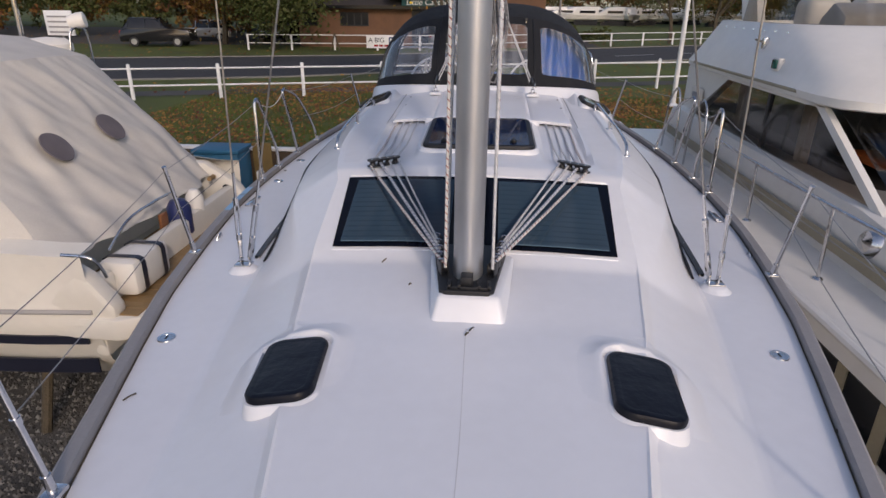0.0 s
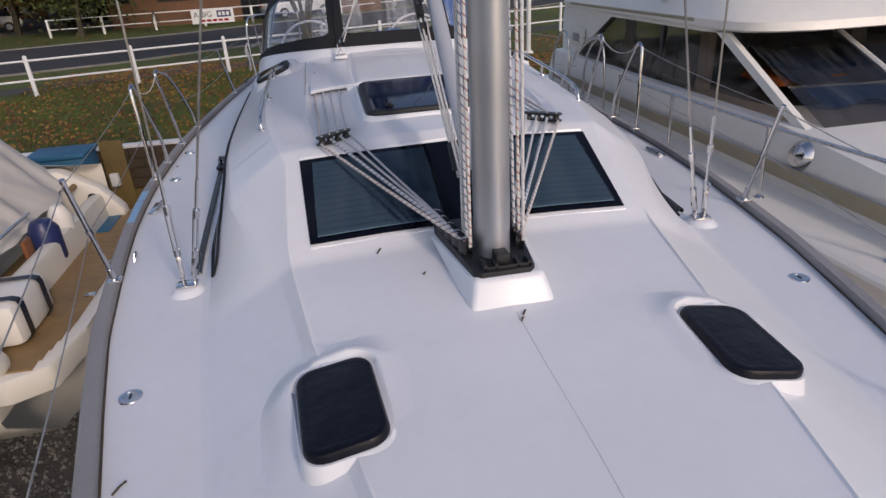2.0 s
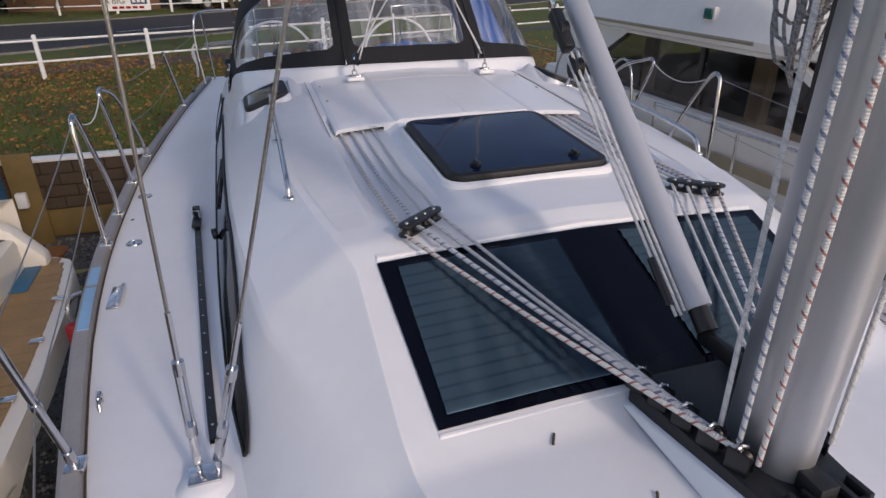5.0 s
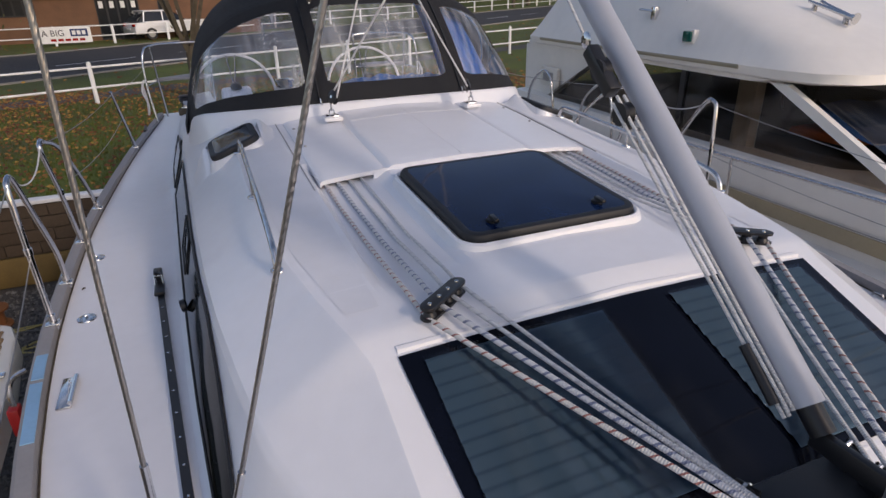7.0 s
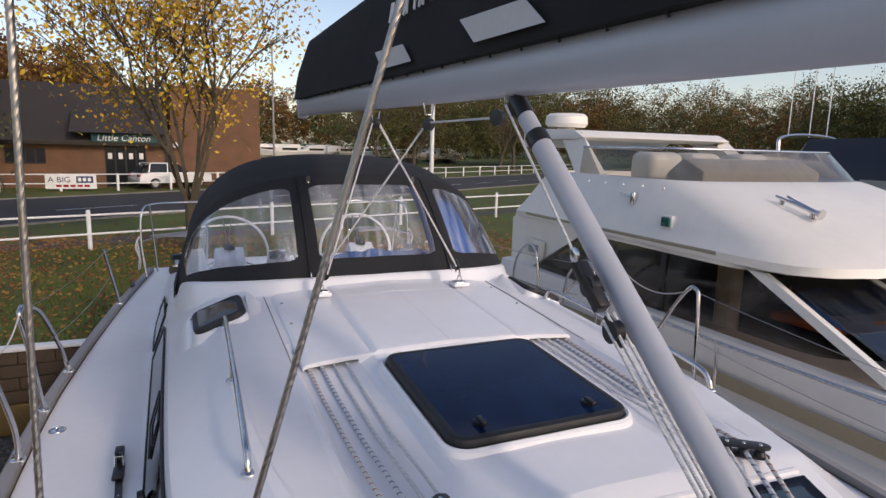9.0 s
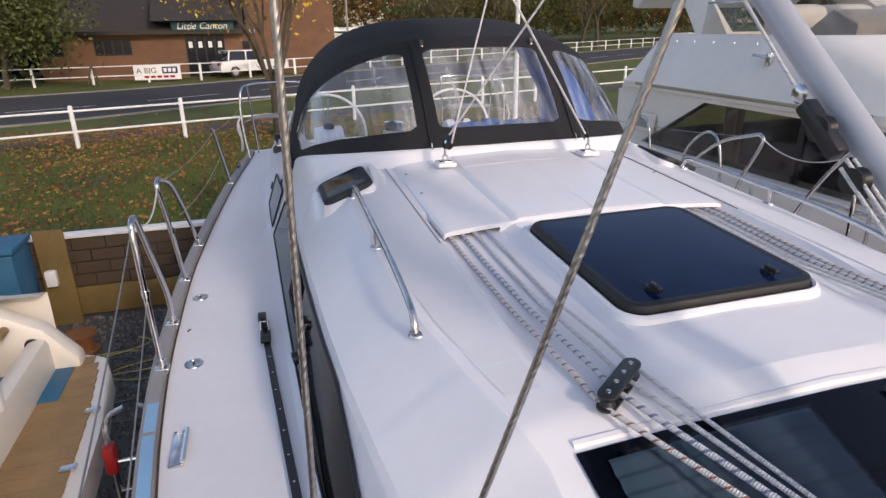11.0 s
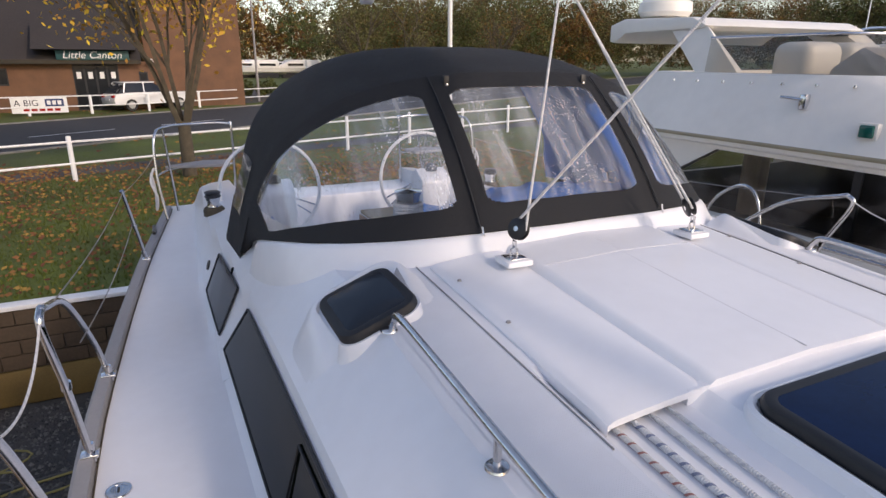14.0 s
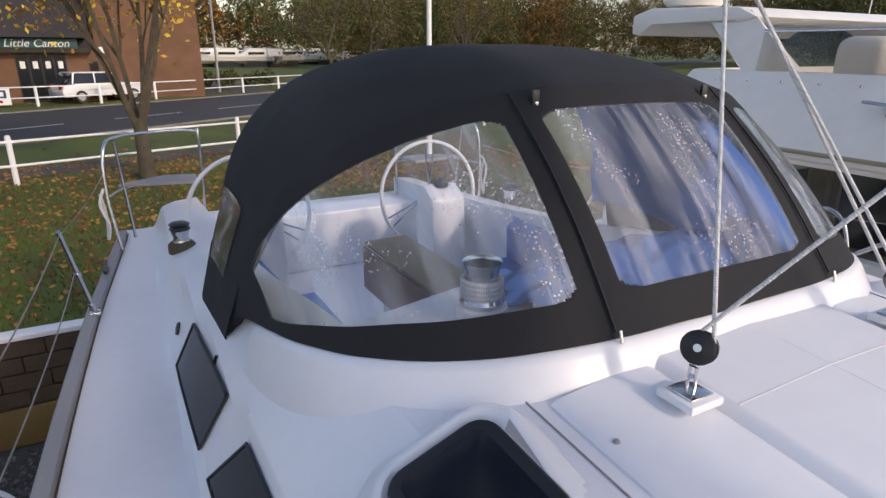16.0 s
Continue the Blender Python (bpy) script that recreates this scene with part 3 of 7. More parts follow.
part("seam", tube(B(), [(0.0, y, surf(0, y) + 0.027) for y in np.linspace(GY0 + 0.01, GY1 - 0.1, 10)], 0.0018, 6), JOINT, garage)
bm = B()
box(bm, -0.47, 0.47, GY0 + 0.002, GY0 + 0.03, 0.62, 0.692)
part("garage_front", bm, GEL, garage)
for s in (-1, 1):
    part("seam", tube(B(), [lie(s * 0.775, y, 0.002) for y in np.linspace(4.9, 6.1, 14)], 0.0026, 6), GREYP, yacht)
for s in (-1, 1):
    for y in (5.05, 5.5, 5.85):
        part("screw", lathe(B(), [(0.0, 0.006), (0.007, 0.005), (0.009, 0.0)], lie(s * 0.70, y, 0.017), 10), GREYP, yacht)
part("centre_joint", tube(B(), [lie(0.004 * math.sin(y * 5), y, -0.0004) for y in np.linspace(-1.2, 2.30, 60)], 0.0018, 6), JOINT, yacht, "hairline joint down the foredeck")
# raised foot for the spray hood
# ---- hatches ----
def surround(m, w, h, r, side, rise, reach):
    """A moulded recess: a lip that stands up abaft and inboard of the hatch and dies away elsewhere."""
    bm = B()
    rings = []
    for grow, up, out in [(0.004, 0.0, 0.0), (0.014, 0.0, 0.0), (0.026, 0.9, 0.0), (0.040, 1.0, 0.0)] + [(0.040 + (reach - 0.040) * k / 6, (1 - k / 6) ** 2, smooth01(0, 1, k / 6)) for k in range(1, 7)]:
        ring = []
        for x, y in rounded(w + 2 * grow, h + 2 * grow, r + grow, 8):
            q = m @ Vector((x, y, 0.004))
            t = math.atan2(y / h, -side * x / w)
            keen = smooth01(-0.35, 0.75, math.sin(t)) * (1.0 if math.cos(t) > 0 else 1.0 + 0.5 * math.cos(t))
            ground_ = surf(q.x, q.y)
            flat = max(out, 1 - smooth01(0.0, 0.4, keen)) if grow > 0.02 else 0.0
            ring.append((q.x, q.y, max(q.z, ground_) * (1 - flat) + (ground_ - 0.0015) * flat + rise * up * keen))
        rings.append(ring)
    grid(bm, rings, close=True)
    return bm


def hatch(name, label, w, h, r, m, handles=(), group="", bezel=True, skin=ACRYL):
    h_ = thing(name, label, "hatch", group=group)
    if bezel:
        bm = B()
        rings = []
        for grow, z in ((0.045, -0.030), (0.034, 0.004), (0.022, 0.012), (0.012, 0.006)):
            rings.append([Vector((x, y, z)) for x, y in rounded(w + 2 * grow, h + 2 * grow, r + grow)])
        grid(bm, rings, close=True)
        part("rim", bm, GEL, h_, "raised white moulded rim")
    bm = B()
    rings = []
    for grow, z in ((0.006, 0.004), (0.006, 0.022), (0.0, 0.032), (-0.012, 0.036), (-0.03, 0.034)):
        rings.append([Vector((x, y, z)) for x, y in rounded(w + 2 * grow, h + 2 * grow, max(0.01, r + grow))])
    vs = grid(bm, rings, close=True)
    part("frame", bm, VINYLK if skin is VINYLK else RUBBER, h_)
    bm = B()
    rings = []
    for k, z in ((1.0, 0.0335), (0.8, 0.0355), (0.5, 0.037), (0.2, 0.0375)):
        rings.append([Vector((x * k, y * k, z)) for x, y in rounded(w - 0.040, h - 0.040, max(0.01, r - 0.020))])
    vs = grid(bm, rings, close=True)
    bm.faces.new(vs[-1])
    part("lid", bm, skin, h_)
    for x, y in handles:
        bm = B()
        lathe(bm, [(0.024, 0.036), (0.024, 0.046), (0.018, 0.050), (0.0, 0.050)], (x, y, 0), 14)
        box(bm, x - 0.010, x + 0.010, y - 0.045, y + 0.012, 0.046, 0.062, 0.004)
        part("handle", bm, BLACKP, h_)
    h_.matrix_world = m
    return h_


for s in (-1, 1):
    m_ = pose(s * 0.69, 1.955, 0.207, -1.5, s * 7, s * -5)
    hatch("foredeck_hatch", "small dark acrylic hatch with rounded corners in a white moulded recess", 0.25, 0.43, 0.065, m_, group="foredeck hatches", bezel=False, skin=VINYLK)
    part("hatch_surround", surround(m_, 0.25, 0.43, 0.065, s, 0.026, 0.15), GEL, yacht, "moulded white recess round a hatch", angle=50)
    m_ = resting(s * 1.045, 5.88, -0.004, 0)
    hatch("side_hatch", "small dark square hatch in a moulded recess beside the grab rail", 0.28, 0.34, 0.055, m_, group="side hatches", bezel=False, skin=BLACKG)
    part("hatch_surround", surround(m_, 0.28, 0.34, 0.055, s, 0.030, 0.13), GEL, yacht, "moulded white recess round a hatch", angle=50)
hatch("main_hatch", "large smoked acrylic deck hatch with two black handles", 0.76, 0.81, 0.07, resting(-0.005, 4.455, 0.004), handles=((-0.24, -0.31), (0.24, -0.31)), bezel=True)


# ---- grab rails ----
for s in (-1, 1):
    rail = thing("grab_rail", "polished stainless grab rail on the coachroof", "grab rail", lie(s * 1.04, 4.27), group="grab rails")
    pts = [lie(s * 1.045, 4.27, 0.0), lie(s * 1.045, 4.29, 0.045), lie(s * 1.045, 4.36, 0.075)]
    pts += [lie(s * (1.045 - 0.015 * t), 4.36 + 1.24 * t, 0.08) for t in (0.25, 0.5, 0.75)]
    pts += [lie(s * 1.03, 5.60, 0.075), lie(s * 1.03, 5.66, 0.045), lie(s * 1.03, 5.68, 0.0)]
    part("tube", tube(B(), spline(pts, 6), 0.0125, 12), STEEL, rail)
    part("leg", tube(B(), [lie(s * 1.04, 4.98, 0), lie(s * 1.04, 4.98, 0.08)], 0.010, 10), STEEL, rail)
    for y in (4.27, 4.98, 5.68):
        part("flange", lathe(B(), [(0.030, 0.0), (0.028, 0.005), (0.014, 0.008)], lie(s * 1.04, y), 16), STEEL, rail)


# ---- mast, boom, rod kicker ----
MY, MX = 2.635, -0.012
mast = thing("mast", "silver anodised aluminium mast stepped on the coachroof", "mast", (0, MY, 0.355))
sec = [(MX + 0.071 * math.cos(a) * (1 - 0.10 * math.sin(a)), MY + 0.122 * math.sin(a)) for a in np.linspace(0, 2 * math.pi, 33)[:-1]]
bm = B()
grid(bm, [[(x, y, z) for x, y in sec] for z in (0.37, 4.0, 9.0, 15.5)], close=True)
part("mast_tube", bm, ALU, mast)
bm = B()
box(bm, MX - 0.012, MX + 0.012, MY + 0.119, MY + 0.135, 1.2, 15.5)
part("sail_track", bm, BLACKP, mast)
bm = B()
prism(bm, [(MX - 0.125, 2.435), (MX - 0.10, 2.410), (MX + 0.10, 2.410), (MX + 0.125, 2.435), (MX + 0.190, 2.950), (MX + 0.165, 2.982), (MX - 0.165, 2.982), (MX - 0.190, 2.950)], "z", 0.322, 0.372, 0.004)
part("step_plate", bm, RUBBER, mast, "dark cast mast step plate")
bm = B()
for x in (-0.09, -0.045, 0.045, 0.09):
    box(bm, x - 0.008, x + 0.008, 2.425, 2.49, 0.37, 0.395, 0.003)
box(bm, -0.040, 0.016, 2.45, 2.52, 0.37, 0.420, 0.005)
box(bm, -0.10, 0.10, 2.425, 2.437, 0.37, 0.385, 0.003)
part("step_casting", bm, RUBBER, mast)
bm = B()
for s in (-1, 1):
    tube(bm, [(s * 0.06, MY - 0.02, 4.9), (s * 0.7, MY + 0.30, 5.0), (s * 1.335, MY + 0.74, 5.05)], 0.025, 8)
part("spreader", bm, ALU, mast)
for s in (-1, 1):
    for k in range(5):
        y = 2.60 + 0.085 * k
        bk = B()
        lathe(bk, [(0.010, -0.014), (0.026, -0.014), (0.020, 0.0), (0.026, 0.014), (0.010, 0.014)], (0, 0, 0), 14, pose(0, 0, 0, 0, 90, 0))
        box(bk, -0.018, -0.014, -0.03, 0.03, -0.035, 0.03, 0.004)
        box(bk, 0.014, 0.018, -0.03, 0.03, -0.035, 0.03, 0.004)
        bmesh.ops.transform(bk, matrix=pose(MX + s * (0.118 + 0.014 * k), y, 0.405, 0, 0, s * -20), verts=bk.verts)
        part("turning_block", bk, BLACKP, mast)
        st = B()
        tube(st, [(MX + s * (0.105 + 0.014 * k), y, 0.44), (MX + s * (0.12 + 0.014 * k), y, 0.447), (MX + s * (0.135 + 0.014 * k), y, 0.44)], 0.005, 6)
        part("shackle", st, STEEL, mast)

BOOMZ = 1.85
boom = thing("boom", "pale grey aluminium boom with a black gooseneck end", "boom", (0, 2.9, BOOMZ))
bsec = [(0.065 * math.cos(a), 0.105 * math.sin(a)) for a in np.linspace(0, 2 * math.pi, 25)[:-1]]
bm = B()
grid(bm, [[(x, y, BOOMZ + 0.105 + 0.018 * (y - 2.98) + z) for x, z in bsec] for y in (2.93, 5.0, 7.0, 8.9)], close=True)
part("boom_tube", bm, ALUW, boom)
bm = B()
box(bm, -0.07, 0.07, 2.82, 2.94, BOOMZ - 0.01, BOOMZ + 0.22, 0.015)
box(bm, -0.02, 0.02, 2.74, 2.84, BOOMZ + 0.07, BOOMZ + 0.13, 0.006)
part("gooseneck", bm, BLACKP, boom)
bm = B()
prism(bm, [(8.88, BOOMZ + 0.10), (8.95, BOOMZ + 0.08), (9.02, BOOMZ + 0.20), (8.95, BOOMZ + 0.33), (8.88, BOOMZ + 0.32)], "x", -0.05, 0.05, 0.012)
part("boom_end", bm, ALUW, boom)
for y in (4.45, 5.32, 6.28):
    part("bail", tube(B(), [(-0.03, y, BOOMZ + 0.05), (-0.02, y, BOOMZ - 0.01), (0.02, y, BOOMZ - 0.01), (0.03, y, BOOMZ + 0.05)], 0.005, 6), STEEL, boom)
bag = thing("sail_bag", "black canvas sail bag laced along the boom, with pale patches", "sail bag", (0, 5.9, BOOMZ + 0.2))
rows = []
for k in range(41):
    y = 3.15 + 5.65 * k / 40
    hgt = 0.62 - 0.08 * k / 40
    if k > 37:
        hgt *= 1 - 0.12 * (k - 37)
    z0 = BOOMZ + 0.165 + 0.018 * (y - 2.98)
    rows.append([(math.copysign(1, c) * 0.11 * abs(c) ** 0.7 * (1 + 0.08 * math.sin(k * 1.7)), y, z0 + hgt * (0.5 - 0.5 * math.cos(math.pi * q))) for q, c in [(j / 10, math.cos(math.pi * (j / 10 - 0.0) / 1.0 * 0.5)) for j in range(11)]] + [(-math.copysign(1, c) * 0.11 * abs(c) ** 0.7, y, z0 + hgt * (0.5 - 0.5 * math.cos(math.pi * q))) for q, c in [(j / 10, math.cos(math.pi * 0.5 * j / 10)) for j in range(9, -1, -1)]])
bm = B()
vs = grid(bm, rows, close=True)
bm.faces.new(vs[0])
bm.faces.new(vs[-1])
part("cover", bm, BLACKF, bag)
for y0, w in ((5.25, 0.48), (4.02, 0.51)):
    for s in (-1, 1):
        bm = B()
        z0 = BOOMZ + 0.165 + 0.018 * (y0 - 2.98)
        q = [(y0, z0 + 0.04), (y0 + w, z0 + 0.05), (y0 + w + 0.15, z0 + 0.16), (y0 + 0.14, z0 + 0.14)]
        slab(bm, [[(s * 0.128, a, b) for a, b in q[:2]], [(s * 0.124, a, b) for a, b in (q[3], q[2])]], (s * 0.004, 0, 0))
        part("patch", bm, mat("pale_patch", (0.55, 0.55, 0.55), 0.7) if y0 == 5.25 and s < 0 else bpy.data.materials["pale_patch"], bag, "pale grey rectangular patch", smooth=False)
for k in range(24):
    y = 3.3 + 0.24 * k
    part("lacing", tube(B(), [(-0.07, y, BOOMZ + 0.15 + 0.018 * (y - 3)), (-0.085, y + 0.01, BOOMZ + 0.18 + 0.018 * (y - 3)), (-0.10, y + 0.02, BOOMZ + 0.20 + 0.018 * (y - 3))], 0.005, 6), BLACKP, bag)
# model lettering, drawn as plain bars
for k in range(6):
    bm = B()
    y = 5.05 + 0.115 * k
    z = BOOMZ + 0.50
    tube(bm, [(-0.105, y, z), (-0.098, y, z + 0.10)], 0.007, 6)
    if k % 2:
        tube(bm, [(-0.105, y + 0.05, z), (-0.098, y + 0.02, z + 0.10)], 0.007, 6)
    part("bar", bm, WHITEP, bag)

kick = thing("rod_kicker", "grey aluminium rod kicker with rope tackle, from mast foot to boom", "kicker", (0, 2.88, 0.5))
ka, kb = Vector((0, 2.93, 0.56)), Vector((0, 4.40, 1.86))
kd = (kb - ka).normalized()
part("lower_tube", tube(B(), [ka + kd * 0.05, ka + kd * 1.74], 0.040, 24), ALUW, kick)
part("upper_tube", tube(B(), [ka + kd * 1.70, kb - kd * 0.06], 0.034, 18), ALUW, kick)
part("collar", tube(B(), [ka + kd * 1.70, ka + kd * 1.76], 0.043, 20), BLACKP, kick)
bm = B()
tube(bm, [kb - kd * 0.10, kb], 0.037, 14)
box(bm, -0.015, 0.015, 4.36, 4.44, 1.80, 1.90, 0.005)
part("end_fitting", bm, BLACKP, kick)
bm = B()
tube(bm, [ka - kd * 0.02, ka + kd * 0.06], 0.030, 14)
box(bm, -0.012, 0.012, 2.75, 2.94, 0.50, 0.555, 0.006)
part("end_fitting", bm, BLACKP, kick)
off = Vector((-0.085, -0.01, -0.03))
bm = B()
for f, k in ((0.555, 1.0), (0.475, 0.6)):
    c = ka + kd * (2.02 * f) + off
    lathe(bm, [(0.012, -0.016), (0.034, -0.016), (0.028, 0), (0.034, 0.016), (0.012, 0.016)], c, 16, pose(0, 0, 0, 0, 90, 0))
    box(bm, -0.020 * k, 0.020 * k, -0.085 * k, 0.085 * k, -0.022 * k, 0.022 * k, 0.006, Matrix.Translation(c) @ kd.to_track_quat("Y", "Z").to_matrix().to_4x4())
part("kicker_block", bm, BLACKP, kick)
part("eye", lathe(B(), [(0.018, -0.006), (0.026, 0.0), (0.018, 0.006)], ka + kd * 1.24 + off, 14, pose(0, 0, 0, 0, 90, 0)), STEEL, kick)
for k in range(4):
    d = off + Vector(((k - 1.5) * 0.012, 0, (k % 2) * 0.02))
    part("tackle_line", tube(B(), [ka + kd * 0.06 + d * 0.7, ka + kd * 1.0 + d], 0.005, 8), ROPEW, kick)
part("tackle_line", tube(B(), [ka + kd * 1.22 + off, kb + Vector((-0.05, 0, -0.02))], 0.005, 8), ROPEW, kick)
bm = B()
tube(bm, [ka + kd * 0.10 + off * 0.9, ka + kd * 0.25 + off * 0.9], 0.014, 10)
part("cam_cleat", bm, BLACKP, kick)
for f in (0.42, 0.30):
    for k in range(5):
        bm = B()
        c = ka + kd * (2.02 * f + 0.028 * k)
        box(bm, -0.0375, -0.0365, -0.009, 0.009, -0.008, 0.008, 0, Matrix.Translation(c) @ kd.to_track_quat("Y", "Z").to_matrix().to_4x4())
        part("letter_bar", bm, RUBBER, kick)
    if f == 0.30:
        break


# ---- deck gear ----
# rope organisers and the lines that run through them
ORG = {-1: [(-0.685, 3.695), (-0.63, 3.735), (-0.58, 3.775), (-0.53, 3.815)], 1: [(0.53, 3.815), (0.58, 3.775), (0.63, 3.735), (0.685, 3.695)]}
KINDS = [ROPER, ROPEB, ROPEW, ROPEW]
for s in (-1, 1):
    org = thing("rope_organiser", "black four-sheave rope organiser on the coachroof", "rope organiser", lie(s * 0.607, 3.755), group="rope organisers")
    ang = 38 * -s
    m = Matrix.Translation(lie(s * 0.607, 3.755)) @ pose(0, 0, 0, 0, 0, ang)
    bm = B()
    prism(bm, rounded(0.235, 0.052, 0.025, 5), "z", 0.004, 0.012, 0.002)
    bmesh.ops.transform(bm, matrix=m, verts=bm.verts)
    part("base_plate", bm, BLACKP, org)
    bm = B()
    prism(bm, rounded(0.235, 0.050, 0.024, 5), "z", 0.040, 0.050, 0.003)
    bmesh.ops.transform(bm, matrix=m, verts=bm.verts)
    part("cap", bm, BLACKP, org)
    for k in range(4):
        c = (-0.084 + 0.056 * k, 0, 0)
        part("sheave", lathe(B(), [(0.022, 0.012), (0.016, 0.026), (0.022, 0.040)], m @ Vector(c), 14), BLACKP, org)
        part("bolt", lathe(B(), [(0.008, 0.049), (0.007, 0.053), (0.0, 0.054)], m @ Vector(c), 10), STEEL, org)
    for k in range(4):
        ox, oy = (ORG[s][k] if s < 0 else ORG[1][3 - k])
        o = lie(ox, oy, 0.026)
        fan = Vector((-0.012 + s * (0.118 + 0.014 * k), 2.60 + 0.085 * k, 0.425))
        cx = s * (0.705 - 0.058 * k)
        end = lie(cx, 5.02, 0.010)
        line = thing("halyard_tail", ["white braided line with red flecks", "white braided line with blue flecks", "plain white braided line", "thin plain white braided line"][k] + " led aft from the mast foot", "rope", o, group="control lines")
        part("rope", tube(B(), [fan, o.lerp(fan, 0.5) + Vector((0, 0, -0.004)), o + Vector((0, 0, 0.002)), o.lerp(end, 0.12) + Vector((0, 0, 0.0)), lie(o.x + (cx - o.x) * 0.45, 4.3, 0.010), lie(cx, 4.7, 0.009), end], [0.0078, 0.0085, 0.0068, 0.0062][k], 10), KINDS[k], line)

# halyards up the mast, and the coil that hangs abaft it
for k, (x, y, x2, y2, mt) in enumerate(((-0.118, 2.56, -0.10, 2.58, ROPER), (-0.118, 2.625, -0.105, 2.66, ROPEB), (0.105, 2.56, 0.080, 2.58, ROPEW), (0.105, 2.625, 0.09, 2.68, ROPER), (-0.118, 2.69, -0.085, 2.80, ROPEW), (0.105, 2.69, 0.078, 2.80, ROPEB))):
    h = thing("halyard", "white flecked halyard running up beside the mast", "rope", (x, y, 0.42), group="halyards")
    part("rope", tube(B(), [(x, y, 0.42), (x2, y2, 3.0), (x2 * 0.9, y2, 12.0)], 0.007, 10), mt, h)
coil = thing("rope_coil", "grey halyard tails coiled and hung abaft the mast", "rope coil", (0.0, 2.88, 1.4))
rnd = random.Random(4)
for k in range(15):
    w, hgt = rnd.uniform(0.035, 0.075), rnd.uniform(0.28, 0.46)
    cx, cy, cz = rnd.uniform(-0.02, 0.07), 2.86 + rnd.uniform(-0.03, 0.04), 1.68
    yaw = rnd.uniform(-0.9, 0.9)
    pts = []
    for j in range(25):
        a = 2 * math.pi * j / 24
        u, v = w * math.sin(a) * (1 - 0.25 * math.cos(a)), -hgt / 2 * (1 - math.cos(a))
        pts.append((cx + u * math.cos(yaw), cy + u * math.sin(yaw), cz + v + rnd.uniform(-0.008, 0.008)))
    part("loop", tube(B(), pts, 0.0042, 8), ROPEG, coil)
part("hanging_line", tube(B(), [(0.02, 2.86, 1.68), (-0.01, 2.85, 2.4), (-0.02, 2.80, 5.0)], 0.0045, 8), ROPEG, coil)

# shrouds with turnbuckles on the chainplates
def shroud(name, foot, top, label, group):
    foot, top = Vector(foot), Vector(top)
    d = (top - foot).normalized()
    o = thing(name, label, "shroud", foot, group=group)
    a, b = foot + d * 0.52, top
    part("wire", tube(B(), [a.lerp(b, (k / 420) ** 1.25) for k in range(421)], 0.0058, 22, lobes=8, pitch=0.13), WIRE, o)
    part("terminal", tube(B(), [foot + d * 0.40, foot + d * 0.42, foot + d * 0.56], 0.0085, 12), STEEL, o)
    body = B()
    side = d.orthogonal().normalized()
    for q in (-1, 1):
        tube(body, [foot + d * 0.14 + side * 0.012 * q, foot + d * 0.38 + side * 0.012 * q], 0.0065, 8)
    tube(body, [foot + d * 0.13, foot + d * 0.17], 0.017, 12)
    tube(body, [foot + d * 0.355, foot + d * 0.40], 0.017, 12)
    part("turnbuckle", body, STEEL, o)
    part("toggle", box(B(), -0.016, 0.016, -0.012, 0.012, 0.02, 0.13, 0.005, Matrix.Translation(foot) @ d.to_track_quat("Z", "Y").to_matrix().to_4x4()), STEEL, o)
    return o


for s in (-1, 1):
    cp = thing("chainplate", "stainless shroud chainplate on a white deck boss", "chainplate", (s * 1.45, 3.34, 0), group="chainplates")
    part("boss", lathe(B(), [(0.100, -0.006), (0.085, 0.004), (0.068, 0.020), (0.056, 0.029), (0.0, 0.031)], lie(s * 1.44, 3.32, 0.0), 28), GEL, cp)
    z0 = surf(1.44, 3.32) + 0.030
    part("plate", box(B(), s * 1.44 - 0.05, s * 1.44 + 0.05, 3.29, 3.37, z0, z0 + 0.012, 0.004), STEEL, cp)
    for x in (1.40, 1.455):
        part("lug", box(B(), s * x - 0.006, s * x + 0.006, 3.315, 3.355, z0 + 0.01, z0 + 0.06, 0.004), STEEL, cp)
    shroud("cap_shroud", (s * 1.455, 3.335, z0 + 0.035), (s * 1.335, 3.375, 5.05), "stainless wire cap shroud with turnbuckle", "shrouds")
    shroud("lower_shroud", (s * 1.40, 3.335, z0 + 0.035), (s * 0.12, 2.70, 4.95), "stainless wire lower shroud with turnbuckle", "shrouds")

